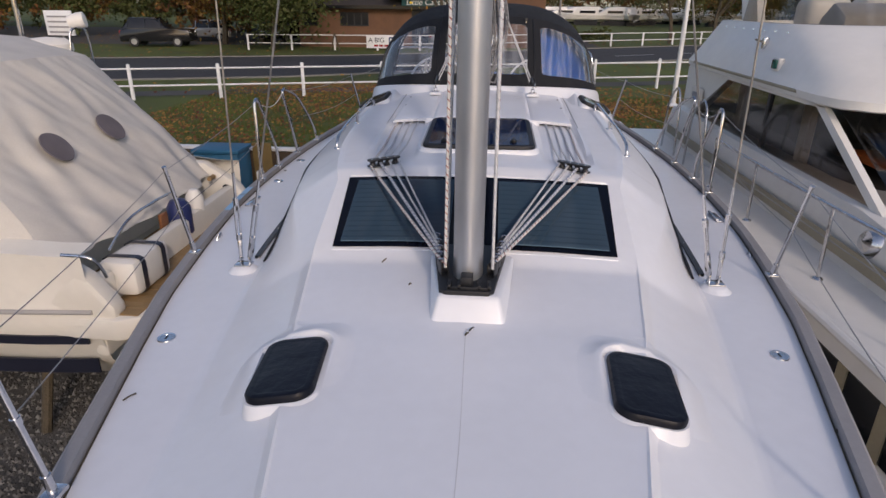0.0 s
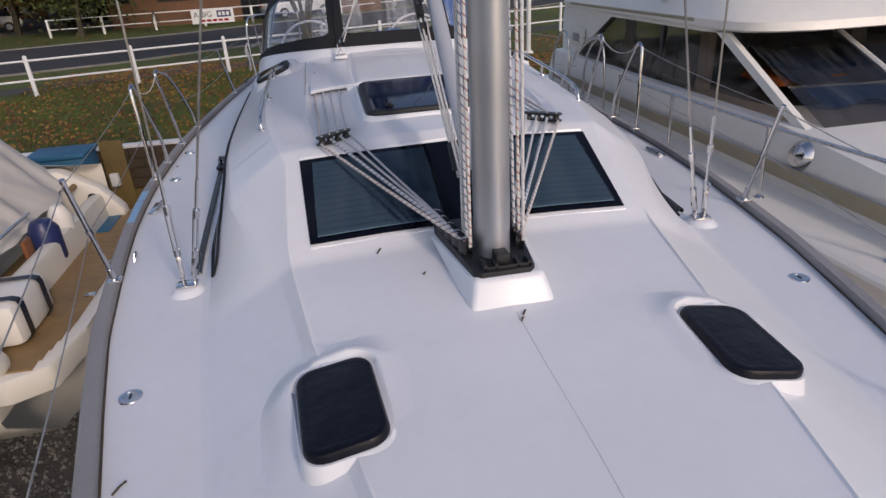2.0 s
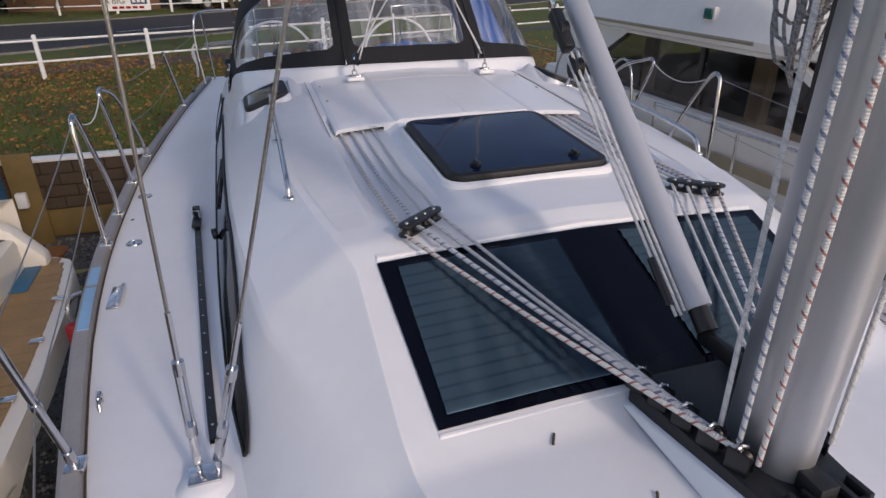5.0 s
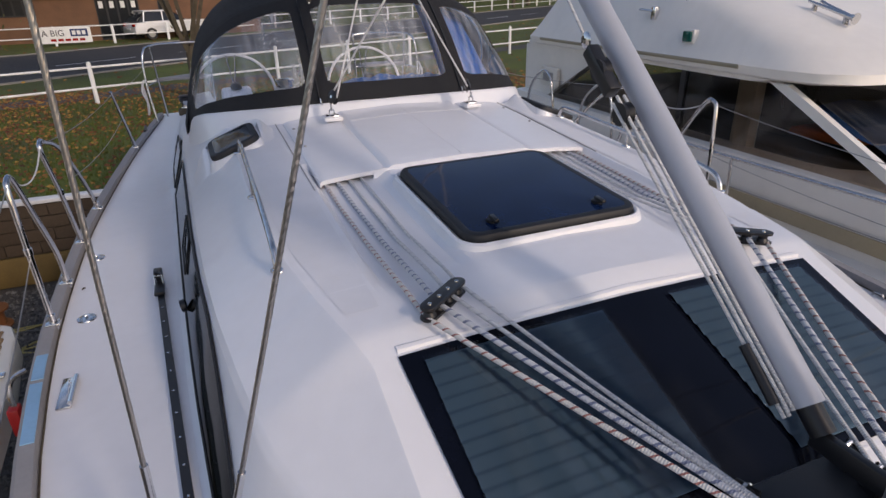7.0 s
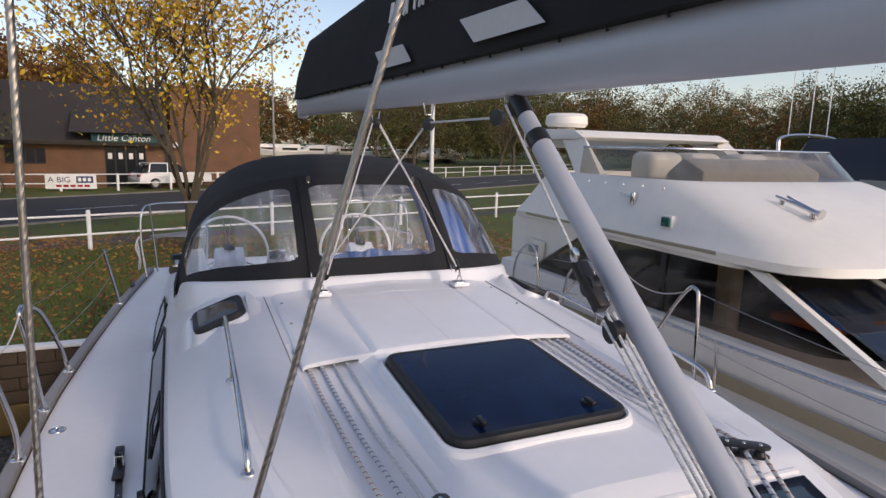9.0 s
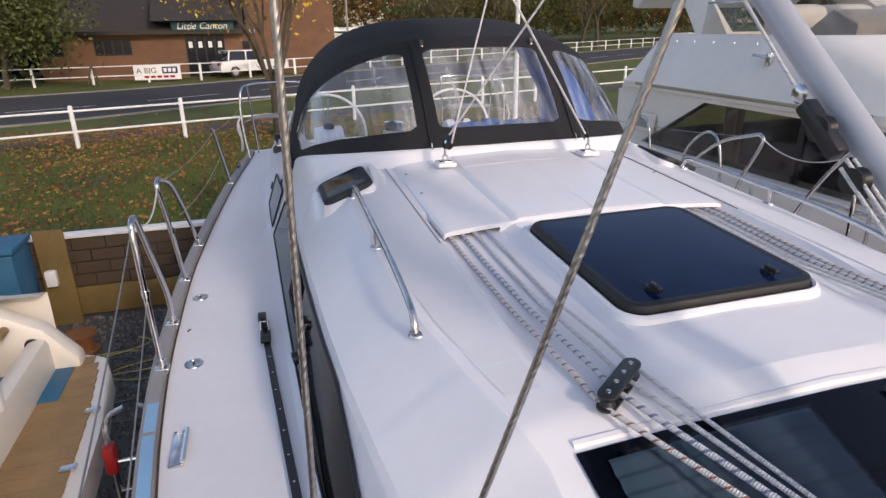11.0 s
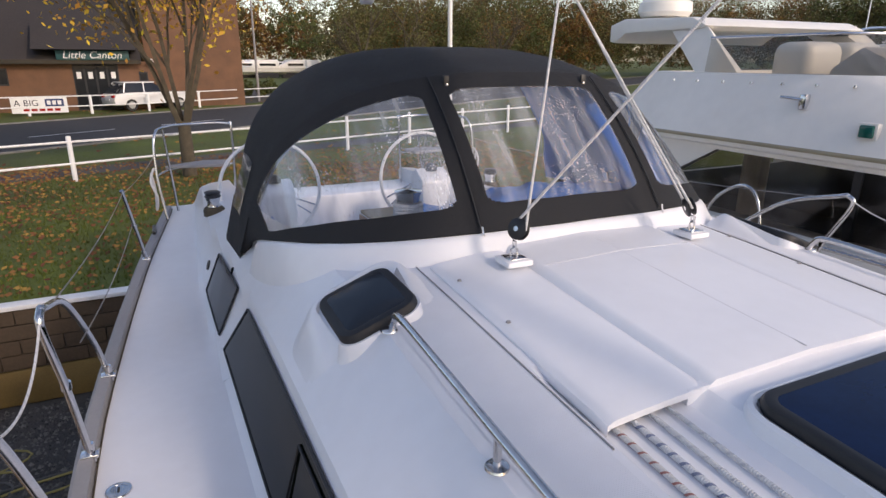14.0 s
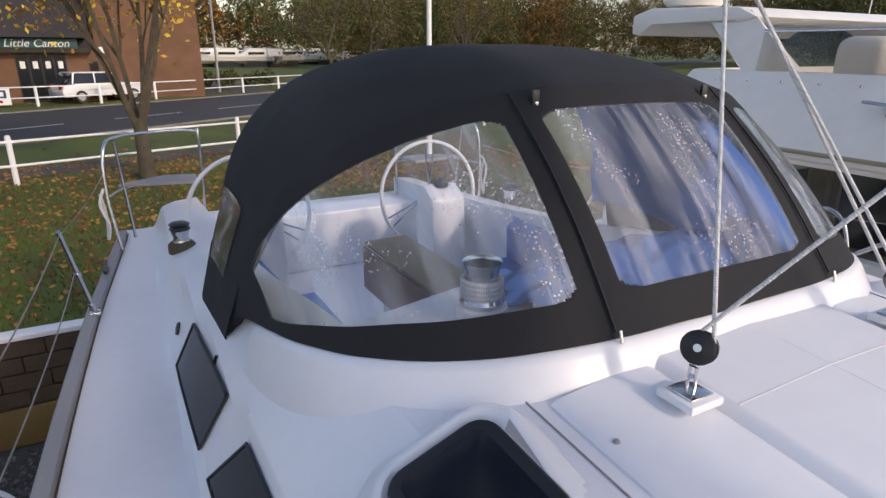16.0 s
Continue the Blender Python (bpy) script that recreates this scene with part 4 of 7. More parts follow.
# genoa tracks with cars
for s in (-1, 1):
    tr = thing("genoa_track", "black genoa track with a sliding car on the side deck", "track", lie(s * 1.5, 4.6), group="genoa tracks")
    path = [lie(s * (1.42 + 0.155 * ((y - 3.5) / 2.2) ** 0.9), y, 0.006) for y in np.linspace(3.5, 5.72, 30)]
    bm = B()
    grid(bm, [[p + Vector((q, 0, h)) for q, h in ((-0.016, -0.006), (-0.016, 0.012), (0.016, 0.012), (0.016, -0.006))] for p in path], close=True)
    part("rail", bm, BLACKP, tr)
    for k in range(1, 28, 2):
        part("screw", lathe(B(), [(0.006, 0.0), (0.005, 0.008), (0.0, 0.009)], path[k] + Vector((0, 0, 0.007)), 8), STEEL, tr)
    e = path[-1]
    part("end_stop", box(B(), e.x - 0.022, e.x + 0.022, e.y - 0.05, e.y + 0.02, e.z, e.z + 0.035, 0.006), BLACKP, tr)
    c = path[-4]
    part("car", box(B(), c.x - 0.026, c.x + 0.026, c.y - 0.09, c.y + 0.05, c.z + 0.012, c.z + 0.035, 0.006), BLACKP, tr)
    part("car_sheave", lathe(B(), [(0.012, -0.012), (0.030, -0.012), (0.024, 0), (0.030, 0.012), (0.012, 0.012)], c + Vector((-s * 0.0, 0.06, 0.06)), 16, pose(0, 0, 0, 0, 90, 0)), BLACKP, tr)
    part("car_ring", tube(B(), [c + Vector((-0.02, 0.02, 0.03)), c + Vector((-0.02, 0.04, 0.075)), c + Vector((0.02, 0.04, 0.075)), c + Vector((0.02, 0.02, 0.03))], 0.005, 8), STEEL, tr)
    # sheet block by the side window
    wb = thing("lead_block", "small black lead block on the coachroof side", "block", wall_at(s, 5.0, 0.2, 0.02), group="lead blocks")
    part("cheek", lathe(B(), [(0.0, -0.014), (0.030, -0.012), (0.030, 0.012), (0.0, 0.014)], wall_at(s, 5.0, 0.30, 0.03), 14, pose(0, 0, 0, 0, 80, 0)), BLACKP, wb)

# deck fillers, chock, small marks
for x, y in ((-1.51, 2.485), (-1.905, 5.35), (-1.935, 6.16), (1.51, 2.6)):
    f = thing("deck_filler", "round stainless deck filler cap", "filler cap", lie(x, y), group="deck fillers")
    part("flange", lathe(B(), [(0.046, 0.0), (0.044, 0.005), (0.030, 0.006), (0.030, 0.004), (0.0, 0.004)], lie(x, y, 0.001), 24), STEEL, f)
    part("slot", box(B(), x - 0.004, x + 0.004, y - 0.014, y + 0.014, surf(x, y) + 0.004, surf(x, y) + 0.007), BLACKP, f)
for s in (-1, 1):
    ch = thing("fairlead", "stainless fairlead plate on the side deck", "fairlead", lie(s * 1.905, 4.69), group="fairleads")
    part("plate", box(B(), s * 1.905 - 0.028, s * 1.905 + 0.028, 4.58, 4.80, surf(1.905, 4.7), surf(1.905, 4.7) + 0.012, 0.004), STEEL, ch)
    part("lip", tube(B(), [lie(s * 1.88, 4.59, 0.02), lie(s * 1.88, 4.79, 0.02)], 0.010, 8), STEEL, ch)
for x, y in ((-1.84, 3.88), (1.86, 3.9), (-1.83, 3.84)):
    e = thing("pad_eye", "small stainless pad eye on the side deck", "pad eye", lie(x, y), group="pad eyes")
    part("ring", tube(B(), [lie(x, y - 0.03, 0), lie(x, y - 0.02, 0.022), lie(x, y + 0.02, 0.022), lie(x, y + 0.03, 0)], 0.006, 8), STEEL, e)
tape = thing("blue_tape", "strip of pale blue protective film on the toe rail", "tape", (-2.03, 4.6, 0.043))
for a, b in ((4.35, 4.75), (4.78, 4.98)):
    bm = B()
    slab(bm, [[(-station(y)[7] - 0.018, y, 0.0425), (-station(y)[7] + 0.028, y, 0.0425)] for y in np.linspace(a, b, 6)], (0, 0, 0.004))
    part("strip", bm, mat("blue_film_" + "ab"[a > 4.5], (0.22, 0.42, 0.62), 0.3), tape)
# dark flecks of dirt on the deck
for k, (x, y, l_) in enumerate(((-0.47, 2.9, 0.03), (-1.42, 2.0, 0.05), (0.02, 2.28, 0.03), (-1.96, 5.72, 0.02), (0.0, 2.24, 0.02), (1.5, 2.05, 0.03), (-0.30, 2.66, 0.015))):
    d = thing("debris", "small dark fleck of leaf litter on the deck", "debris", lie(x, y), group="debris")
    part("fleck", tube(B(), [lie(x - l_ * 0.3, y - l_ / 2, 0.005), lie(x, y, 0.009), lie(x + l_ * 0.3, y + l_ / 2, 0.005)], 0.004, 6), BARK, d)


# stanchions, gates and lifelines
def stanchion(foot, top, group="stanchions"):
    foot, top = Vector(foot), Vector(top)
    o = thing("stanchion", "polished stainless guardrail stanchion in a deck socket", "stanchion", foot, group=group)
    part("post", tube(B(), [foot, foot.lerp(top, 0.5), top], 0.0125, 12), STEEL, o)
    part("socket", tube(B(), [foot + Vector((0, 0, -0.02)), foot.lerp(top, 0.13)], 0.017, 12), STEEL, o)
    part("collar", tube(B(), [foot.lerp(top, 0.5), foot.lerp(top, 0.54)], 0.0165, 12), STEEL, o)
    part("cap", tube(B(), [top, top + (top - foot).normalized() * 0.015], 0.015, 10), STEEL, o)
    part("base", box(B(), foot.x - 0.03, foot.x + 0.03, foot.y - 0.035, foot.y + 0.035, foot.z - 0.01, foot.z + 0.008, 0.004), STEEL, o)


for s in (-1, 1):
    E4 = lambda y: s * (station(y)[7] - 0.02)
    stanchion((E4(3.5), 3.5, 0.04), (s * 1.86, 3.34, 0.64))
    stanchion((E4(1.43), 1.43, 0.04), (s * 1.40, 1.38, 0.64))
    stanchion((E4(8.95), 8.95, 0.04), (s * 1.92, 8.68, 0.62))
    for a, tp, bb, bend in ((5.28, 5.33, 5.76, 0.02), (6.38, 6.12, 7.05, 0.30)):
        g = thing("gate_hoop", "polished stainless boarding gate hoop on the toe rail", "guardrail", (E4(a), a, 0.04), group="gate hoops")
        tz = 0.74
        x = E4(a)
        p = [Vector((x, a, 0.03)), Vector((s * 2.045, (a + tp) / 2, 0.40)), Vector((s * 2.055, tp, tz - 0.06)), Vector((s * 2.055, tp + 0.03, tz)), Vector((s * 2.05, tp + 0.09, tz - 0.01))]
        p += [Vector((s * 2.05, tp + 0.09 + (bb - tp - 0.09) * 0.45, tz - 0.22 + bend * 0.25)), Vector((s * 2.035, bb - 0.03, 0.22)), Vector((E4(bb), bb, 0.03))]
        part("hoop", tube(B(), spline(p, 6), 0.0135, 12), STEEL, g)
        part("collar", tube(B(), [p[1], p[1] + Vector((0, 0, 0.03))], 0.018, 12), STEEL, g)
        for yy in (a, bb):
            part("socket", tube(B(), [(E4(yy), yy, 0.0), (E4(yy), yy, 0.09)], 0.018, 12), STEEL, g)
            part("base", box(B(), E4(yy) - 0.035, E4(yy) + 0.03, yy - 0.03, yy + 0.03, 0.035, 0.05, 0.004), STEEL, g)
    wires = thing("lifeline", "thin stainless lifelines between the stanchions", "lifeline", (s * 1.9, 4.4, 0.6), group="lifelines")
    part("wire", tube(B(), arc((s * 1.86, 3.34, 0.63), (s * 2.055, 5.34, 0.72), 0.02), 0.0026, 6), WIRE, wires)
    part("wire", tube(B(), arc((s * 1.85, 3.42, 0.36), (s * 2.045, 5.3, 0.38), 0.02), 0.0026, 6), WIRE, wires)
    part("wire", tube(B(), arc((s * 1.40, 1.38, 0.63), (s * 1.86, 3.34, 0.63), 0.02), 0.0026, 6), WIRE, wires)
    part("wire", tube(B(), arc((s * 1.385, 1.40, 0.36), (s * 1.85, 3.42, 0.36), 0.02), 0.0026, 6), WIRE, wires)
    part("wire", tube(B(), arc((s * 2.05, 6.2, 0.72), (s * 1.92, 8.68, 0.61), 0.04), 0.003, 6), WIRE, wires)
    part("wire", tube(B(), arc((s * 2.045, 6.7, 0.38), (s * 1.90, 8.8, 0.34), 0.05), 0.003, 6), WIRE, wires)
    part("wire", tube(B(), arc((s * 1.92, 8.68, 0.61), (s * 1.70, 10.3, 0.64), 0.03), 0.003, 6), WIRE, wires)
    part("gate_wire", tube(B(), arc((s * 2.055, 5.40, 0.73), (s * 2.055, 6.14, 0.73), 0.10), 0.004, 6), ROPEW, wires)
    # stern rail
    pp = thing("stern_rail", "polished stainless stern rail with a pale seat board", "guardrail", (s * 1.6, 10.4, 0.02), group="stern rails")
    part("top_rail", tube(B(), spline([(s * 1.66, 10.22, 0.03), (s * 1.70, 10.28, 0.45), (s * 1.68, 10.34, 0.80), (s * 1.58, 10.5, 0.88), (s * 1.25, 10.72, 0.88), (s * 0.98, 10.74, 0.87), (s * 0.94, 10.72, 0.80), (s * 0.96, 10.72, 0.05)], 7), 0.0135, 12), STEEL, pp)
    part("brace", tube(B(), [(s * 1.55, 10.55, 0.03), (s * 1.60, 10.48, 0.86)], 0.012, 10), STEEL, pp)
    part("middle_rail", tube(B(), spline([(s * 1.69, 10.28, 0.45), (s * 1.55, 10.56, 0.46), (s * 1.2, 10.72, 0.46), (s * 0.95, 10.72, 0.45)], 6), 0.010, 10), STEEL, pp)
    bm = B()
    prism(bm, [(s * 1.62, 10.52), (s * 1.02, 10.40), (s * 1.0, 10.70), (s * 1.25, 10.76)], "z", 0.47, 0.50, 0.008)
    part("seat_board", bm, GREYP, pp, "pale grey seat board")
    part("rope_hank", tube(B(), spline([(s * 1.72, 10.28, 0.52), (s * 1.76, 10.25, 0.40), (s * 1.72, 10.22, 0.25), (s * 1.74, 10.26, 0.12), (s * 1.73, 10.30, 0.30), (s * 1.75, 10.28, 0.48)], 5), 0.011, 8), ROPEW, pp)
    # mooring cleat
    cl_ = thing("mooring_cleat", "black mooring cleat by the toe rail", "cleat", (s * 1.80, 9.75, 0.01), group="cleats")
    part("horn", tube(B(), [(s * 1.78, 9.62, 0.06), (s * 1.78, 9.75, 0.05), (s * 1.78, 9.88, 0.06)], 0.014, 8), BLACKP, cl_)
    part("foot", box(B(), s * 1.78 - 0.02, s * 1.78 + 0.02, 9.69, 9.81, 0.0, 0.05, 0.008), BLACKP, cl_)
    # primary winch on the coaming
    wn_ = thing("winch", "black and chrome sheet winch on the coaming", "winch", (s * 1.30, 9.15, 0.30), group="winches")
    zb = surf(1.30, 9.15)
    part("drum_base", lathe(B(), [(0.085, -0.02), (0.085, 0.03), (0.070, 0.05), (0.055, 0.055)], (s * 1.30, 9.15, zb), 20), BARK, wn_, "dark leather-brown base")
    part("drum", lathe(B(), [(0.055, 0.05), (0.045, 0.085), (0.055, 0.11), (0.058, 0.13)], (s * 1.30, 9.15, zb), 20), STEEL, wn_)
    part("self_tailer", lathe(B(), [(0.06, 0.13), (0.066, 0.14), (0.055, 0.155), (0.066, 0.17), (0.05, 0.18), (0.0, 0.18)], (s * 1.30, 9.15, zb), 20), BLACKP, wn_)
    # small vent on the coaming
    v_ = thing("vent", "small black oval vent on the coaming side", "vent", wall_at(s, 8.15, 0.4, 0), group="vents")
    part("grille", lathe(B(), [(0.035, 0.0), (0.033, 0.012), (0.0, 0.015)], wall_at(s, 8.2, 0.45, 0.0), 16, pose(0, 0, 0, 0, s * 70, 0)), BLACKP, v_)

# mainsheet: pad eyes, blocks, and the line up to the boom
for s in (-1, 1):
    c = lie(s * 0.462, 5.86, 0.033)
    pe = thing("mainsheet_pad", "square stainless pad eye on a white plinth", "pad eye", c, group="mainsheet pads")
    bm = B()
    box(bm, c.x - 0.055, c.x + 0.055, c.y - 0.055, c.y + 0.055, c.z - 0.006, c.z + 0.018, 0.006)
    part("plinth", bm, GEL, pe)
    part("plate", box(B(), c.x - 0.038, c.x + 0.038, c.y - 0.038, c.y + 0.038, c.z + 0.018, c.z + 0.024, 0.003), STEEL, pe)
    part("ring", tube(B(), [c + Vector((-0.014, 0, 0.02)), c + Vector((-0.014, 0, 0.05)), c + Vector((0, 0, 0.062)), c + Vector((0.014, 0, 0.05)), c + Vector((0.014, 0, 0.02))], 0.0045, 8), STEEL, pe)
    bl = thing("mainsheet_block", "black ball-bearing block shackled to a pad eye", "block", c + Vector((0, 0, 0.1)), group="mainsheet blocks")
    tilt = Vector((-s * 0.30, 0.12, 1)).normalized()
    bc = c + Vector((0, 0, 0.055)) + tilt * 0.075
    mm = Matrix.Translation(bc) @ tilt.to_track_quat("Z", "Y").to_matrix().to_4x4()
    part("shackle", tube(B(), [c + Vector((0, -0.009, 0.05)), c + Vector((0, -0.009, 0.085)), c + Vector((0, 0.009, 0.085)), c + Vector((0, 0.009, 0.05))], 0.0045, 8), STEEL, bl)
    for q in (-1, 1):
        ck = B()
        lathe(ck, [(0.0, -0.003), (0.040, -0.003), (0.042, 0.0), (0.036, 0.004), (0.0, 0.006)], (0, 0, 0), 20, pose(0, q * 0.013, 0, 90 * -q, 0, 0))
        bmesh.ops.transform(ck, matrix=mm, verts=ck.verts)
        part("cheek", ck, BLACKP, bl)
    sh = B()
    lathe(sh, [(0.012, -0.010), (0.034, -0.010), (0.028, 0), (0.034, 0.010), (0.012, 0.010)], (0, 0, 0), 18, pose(0, 0, 0, 90, 0, 0))
    bmesh.ops.transform(sh, matrix=mm, verts=sh.verts)
    part("sheave", sh, RUBBER, bl)
    hub = B()
    lathe(hub, [(0.010, -0.02), (0.010, 0.02)], (0, 0, 0), 12, pose(0, 0, 0, 90, 0, 0))
    bmesh.ops.transform(hub, matrix=mm, verts=hub.verts)
    part("hub", hub, STEEL, bl)
    ms = thing("mainsheet", "grey-white mainsheet led from deck block to boom", "rope", bc, group="mainsheet")
    top1, top2 = Vector((0.0, 6.28, BOOMZ - 0.03)), Vector((0.0, 5.34, BOOMZ - 0.05))
    a = mm @ Vector((-0.032, 0, 0.0)), mm @ Vector((0.032, 0, 0.0))
    part("rope", tube(B(), [a[0], top1 + Vector((s * 0.02, 0, 0))], 0.0055, 8), ROPEW, ms)
    part("rope", tube(B(), [a[1], top1 + Vector((s * 0.035, 0.02, 0))] if s > 0 else [a[1], top2], 0.0055, 8), ROPEW, ms)
bb_ = thing("boom_block", "black mainsheet blocks hanging under the boom", "block", (0, 6.28, BOOMZ - 0.02), group="boom blocks")
for y, z in ((6.28, BOOMZ - 0.03), (5.32, BOOMZ - 0.06), (4.55, BOOMZ - 0.05)):
    part("block", lathe(B(), [(0.0, -0.016), (0.034, -0.014), (0.034, 0.014), (0.0, 0.016)], (0, y, z), 16, pose(0, 0, 0, 0, 90, 20)), BLACKP, bb_)
part("line", tube(B(), [(0, 5.32, BOOMZ - 0.05), (0, 4.55, BOOMZ - 0.05)], 0.005, 8), ROPEW, bb_)


# ---- spray hood ----
def sup(t, n):
    c, s_ = math.cos(t), math.sin(t)
    return math.copysign(abs(c) ** (2 / n), c), abs(s_) ** (2 / n)


def hood_at(u, v):
    """u: 0 port foot to 1 starboard foot; v: 0 along the deck, 1 at the front hoop, 2 at the aft hoop."""
    u = 0.5 + (u - 0.5) * (1 - 0.313 * min(v, 1) * (1 - min(1, abs(u - 0.5) * 2.4)))
    th = math.pi * (1 - u)
    c0, s0 = sup(th, 2.56)
    s0 = (1 - min(1, abs(c0)) ** 3.4) ** (1 / 3.4)
    bx, by = 1.24 * c0, 7.424 - 1.349 * s0
    base_ = Vector((bx, by, 0.47 + 0.362 * s0 ** 0.62))
    c1, s1 = sup(th, 3.01)
    front = Vector((c1 * (1.30 - 0.06 * min(1, s1 * 2.5)), 7.364 - 0.693 * s1 ** 1.57, 0.47 + 0.985 * s1))
    if v <= 1:
        p = base_.lerp(front, v)
        return p + Vector((0, -0.035, 0.02)) * math.sin(math.pi * v) * s1
    aft = Vector((c1 * (1.31 - 0.10 * min(1, s1 * 2.5)), 7.98, 0.42 + 1.12 * s1))
    w = v - 1
    return front.lerp(aft, w) + Vector((0, 0, 0.085)) * math.sin(math.pi * w) * s1


hood = thing("spray_hood", "charcoal canvas spray hood with clear vinyl windows over the companionway", "spray hood", (0, 7.0, 0.85))
WINS = [(0.07, 0.386), (0.423, 0.581), (0.620, 0.93)]
V0, V1 = 0.150, 0.885


def in_window(u, v):
    for k, (a, b) in enumerate(WINS):
        # corners rounded
        du, dv = min(u - a, b - u), min(v - V0, V1 - v)
        if du > 0 and dv > 0:
            r = 0.025
            x, y = max(0, r - du) / r, max(0, r * 2.2 - dv) / (r * 2.2)
            if x * x + y * y <= 1:
                return k + 1
    return 0


NU, NV = 300, 130
fab, vin = B(), [B(), B(), B()]
cells = {}
us = sorted({k / NU for k in range(NU + 1)} | {w for ab in WINS for w in ab})
vs_ = sorted({k / NV for k in range(NV + 1)} | {V0, V1} | {1 + k / 14 for k in range(1, 15)})
pts = {}
for b_, want in [(fab, 0)] + [(vin[k], k + 1) for k in range(3)]:
    have = {}
    for i in range(len(us) - 1):
        for j in range(len(vs_) - 1):
            uc, vc = (us[i] + us[i + 1]) / 2, (vs_[j] + vs_[j + 1]) / 2
            if in_window(uc, vc) == want:
                f = []
                for a, c in ((i, j), (i + 1, j), (i + 1, j + 1), (i, j + 1)):
                    if (a, c) not in have:
                        q = hood_at(us[a], vs_[c])
                        if want == 0:
                            q = q + Vector((0, 0, 0.004 * noise.noise(q * 5)))
                        have[(a, c)] = b_.verts.new(q)
                    f.append(have[(a, c)])
                b_.faces.new(f)
    bmesh.ops.remove_doubles(b_, verts=b_.verts, dist=0.0004)
hb = part("canopy", fab, FABRIC, hood)
hb.modifiers.new("thick", "SOLIDIFY").thickness = 0.006
for k in range(3):
    p_ = part("clear_window", vin[k], VINYL, hood, "clear vinyl window with dried rain streaks")
    p_.visible_shadow = False
# moulded white upstand that the hood is fixed to
bm = B()
rows = []
for k in range(81):
    q = hood_at(0.03 + 0.94 * k / 80, 0.0)
    d = Vector((q.x * 0.9, (q.y - 7.424), 0)).normalized()
    foot = q + d * 0.075
    rows.append([(foot.x, foot.y, surf(foot.x, foot.y) - 0.004), (q.x + d.x * 0.028, q.y + d.y * 0.028, q.z - 0.022), (q.x + d.x * 0.012, q.y + d.y * 0.012, q.z - 0.004), (q.x - d.x * 0.02, q.y - d.y * 0.02, q.z - 0.004), (q.x - d.x * 0.03, q.y - d.y * 0.03, surf(q.x, q.y) - 0.01)])
grid(bm, rows)
part("hood_coaming", bm, GEL, yacht, angle=60)
# side skirts with a small clear pane, tied down aft
for s in (-1, 1):
    bm = B()
    rows = []
    for k in range(9):
        v = 1 + k / 8
        top_ = hood_at(0.0 if s < 0 else 1.0, v)
        up_ = hood_at(0.10 if s < 0 else 0.90, v)
        rows.append([top_ + Vector((s * 0.012, 0, -0.12 + 0.02 * math.sin(k))), top_ + Vector((s * 0.008, 0, 0.0)), top_.lerp(up_, 0.5) + Vector((s * 0.008, 0, 0))])
    slab(bm, rows, (s * 0.004, 0, 0))
    part("skirt", bm, FABRIC, hood)
    bm = B()
    grid(bm, [[hood_at(u if s < 0 else 1 - u, v) + Vector((s * 0.008, 0, 0)) for u in (0.025, 0.05, 0.075, 0.10)] for v in (1.3, 1.5, 1.7, 1.88)])
    pn = part("side_pane", bm, VINYL, hood)
    pn.visible_shadow = False
    for y, z in ((7.30, 0.40), (7.55, 0.36), (7.85, 0.33)):
        part("lashing", tube(B(), [(s * 1.36, y, z + 0.02), (s * 1.40, y + 0.02, z - 0.10)], 0.007, 6), BLACKP, hood)
for v in (1.0, 2.0):
    part("hoop", tube(B(), [hood_at(0.04 + 0.92 * k / 40, v - 0.03) + (Vector((0, 7.4, 0.6)) - hood_at(0.04 + 0.92 * k / 40, v)).normalized() * 0.035 for k in range(41)], 0.0125, 10), STEEL, hood)
for u in (0.404, 0.600):
    part("seam_strip", tube(B(), [hood_at(u, v) + Vector((0, -0.006, 0.006)) for v in np.linspace(0.02, 0.98, 16)], 0.006, 6, squash=0.5), RUBBER, hood)
for u in (0.425, 0.578):
    q = hood_at(u, 0.945)
    part("strap_tab", box(B(), q.x - 0.014, q.x + 0.014, q.y - 0.022, q.y - 0.008, q.z - 0.03, q.z + 0.03, 0.004), BLACKP, hood)
    part("snap", lathe(B(), [(0.008, 0), (0.006, 0.006), (0, 0.007)], q + Vector((0, -0.022, -0.012)), 10, pose(0, 0, 0, 90, 0, 0)), STEEL, hood)
for u in (0.404, 0.600):
    q = hood_at(u, 0.0)
    part("hook", tube(B(), [q + Vector((0, -0.01, 0.03)), q + Vector((0, -0.02, 0.0)), q + Vector((0.01, -0.012, -0.01))], 0.005, 8), STEEL, hood)

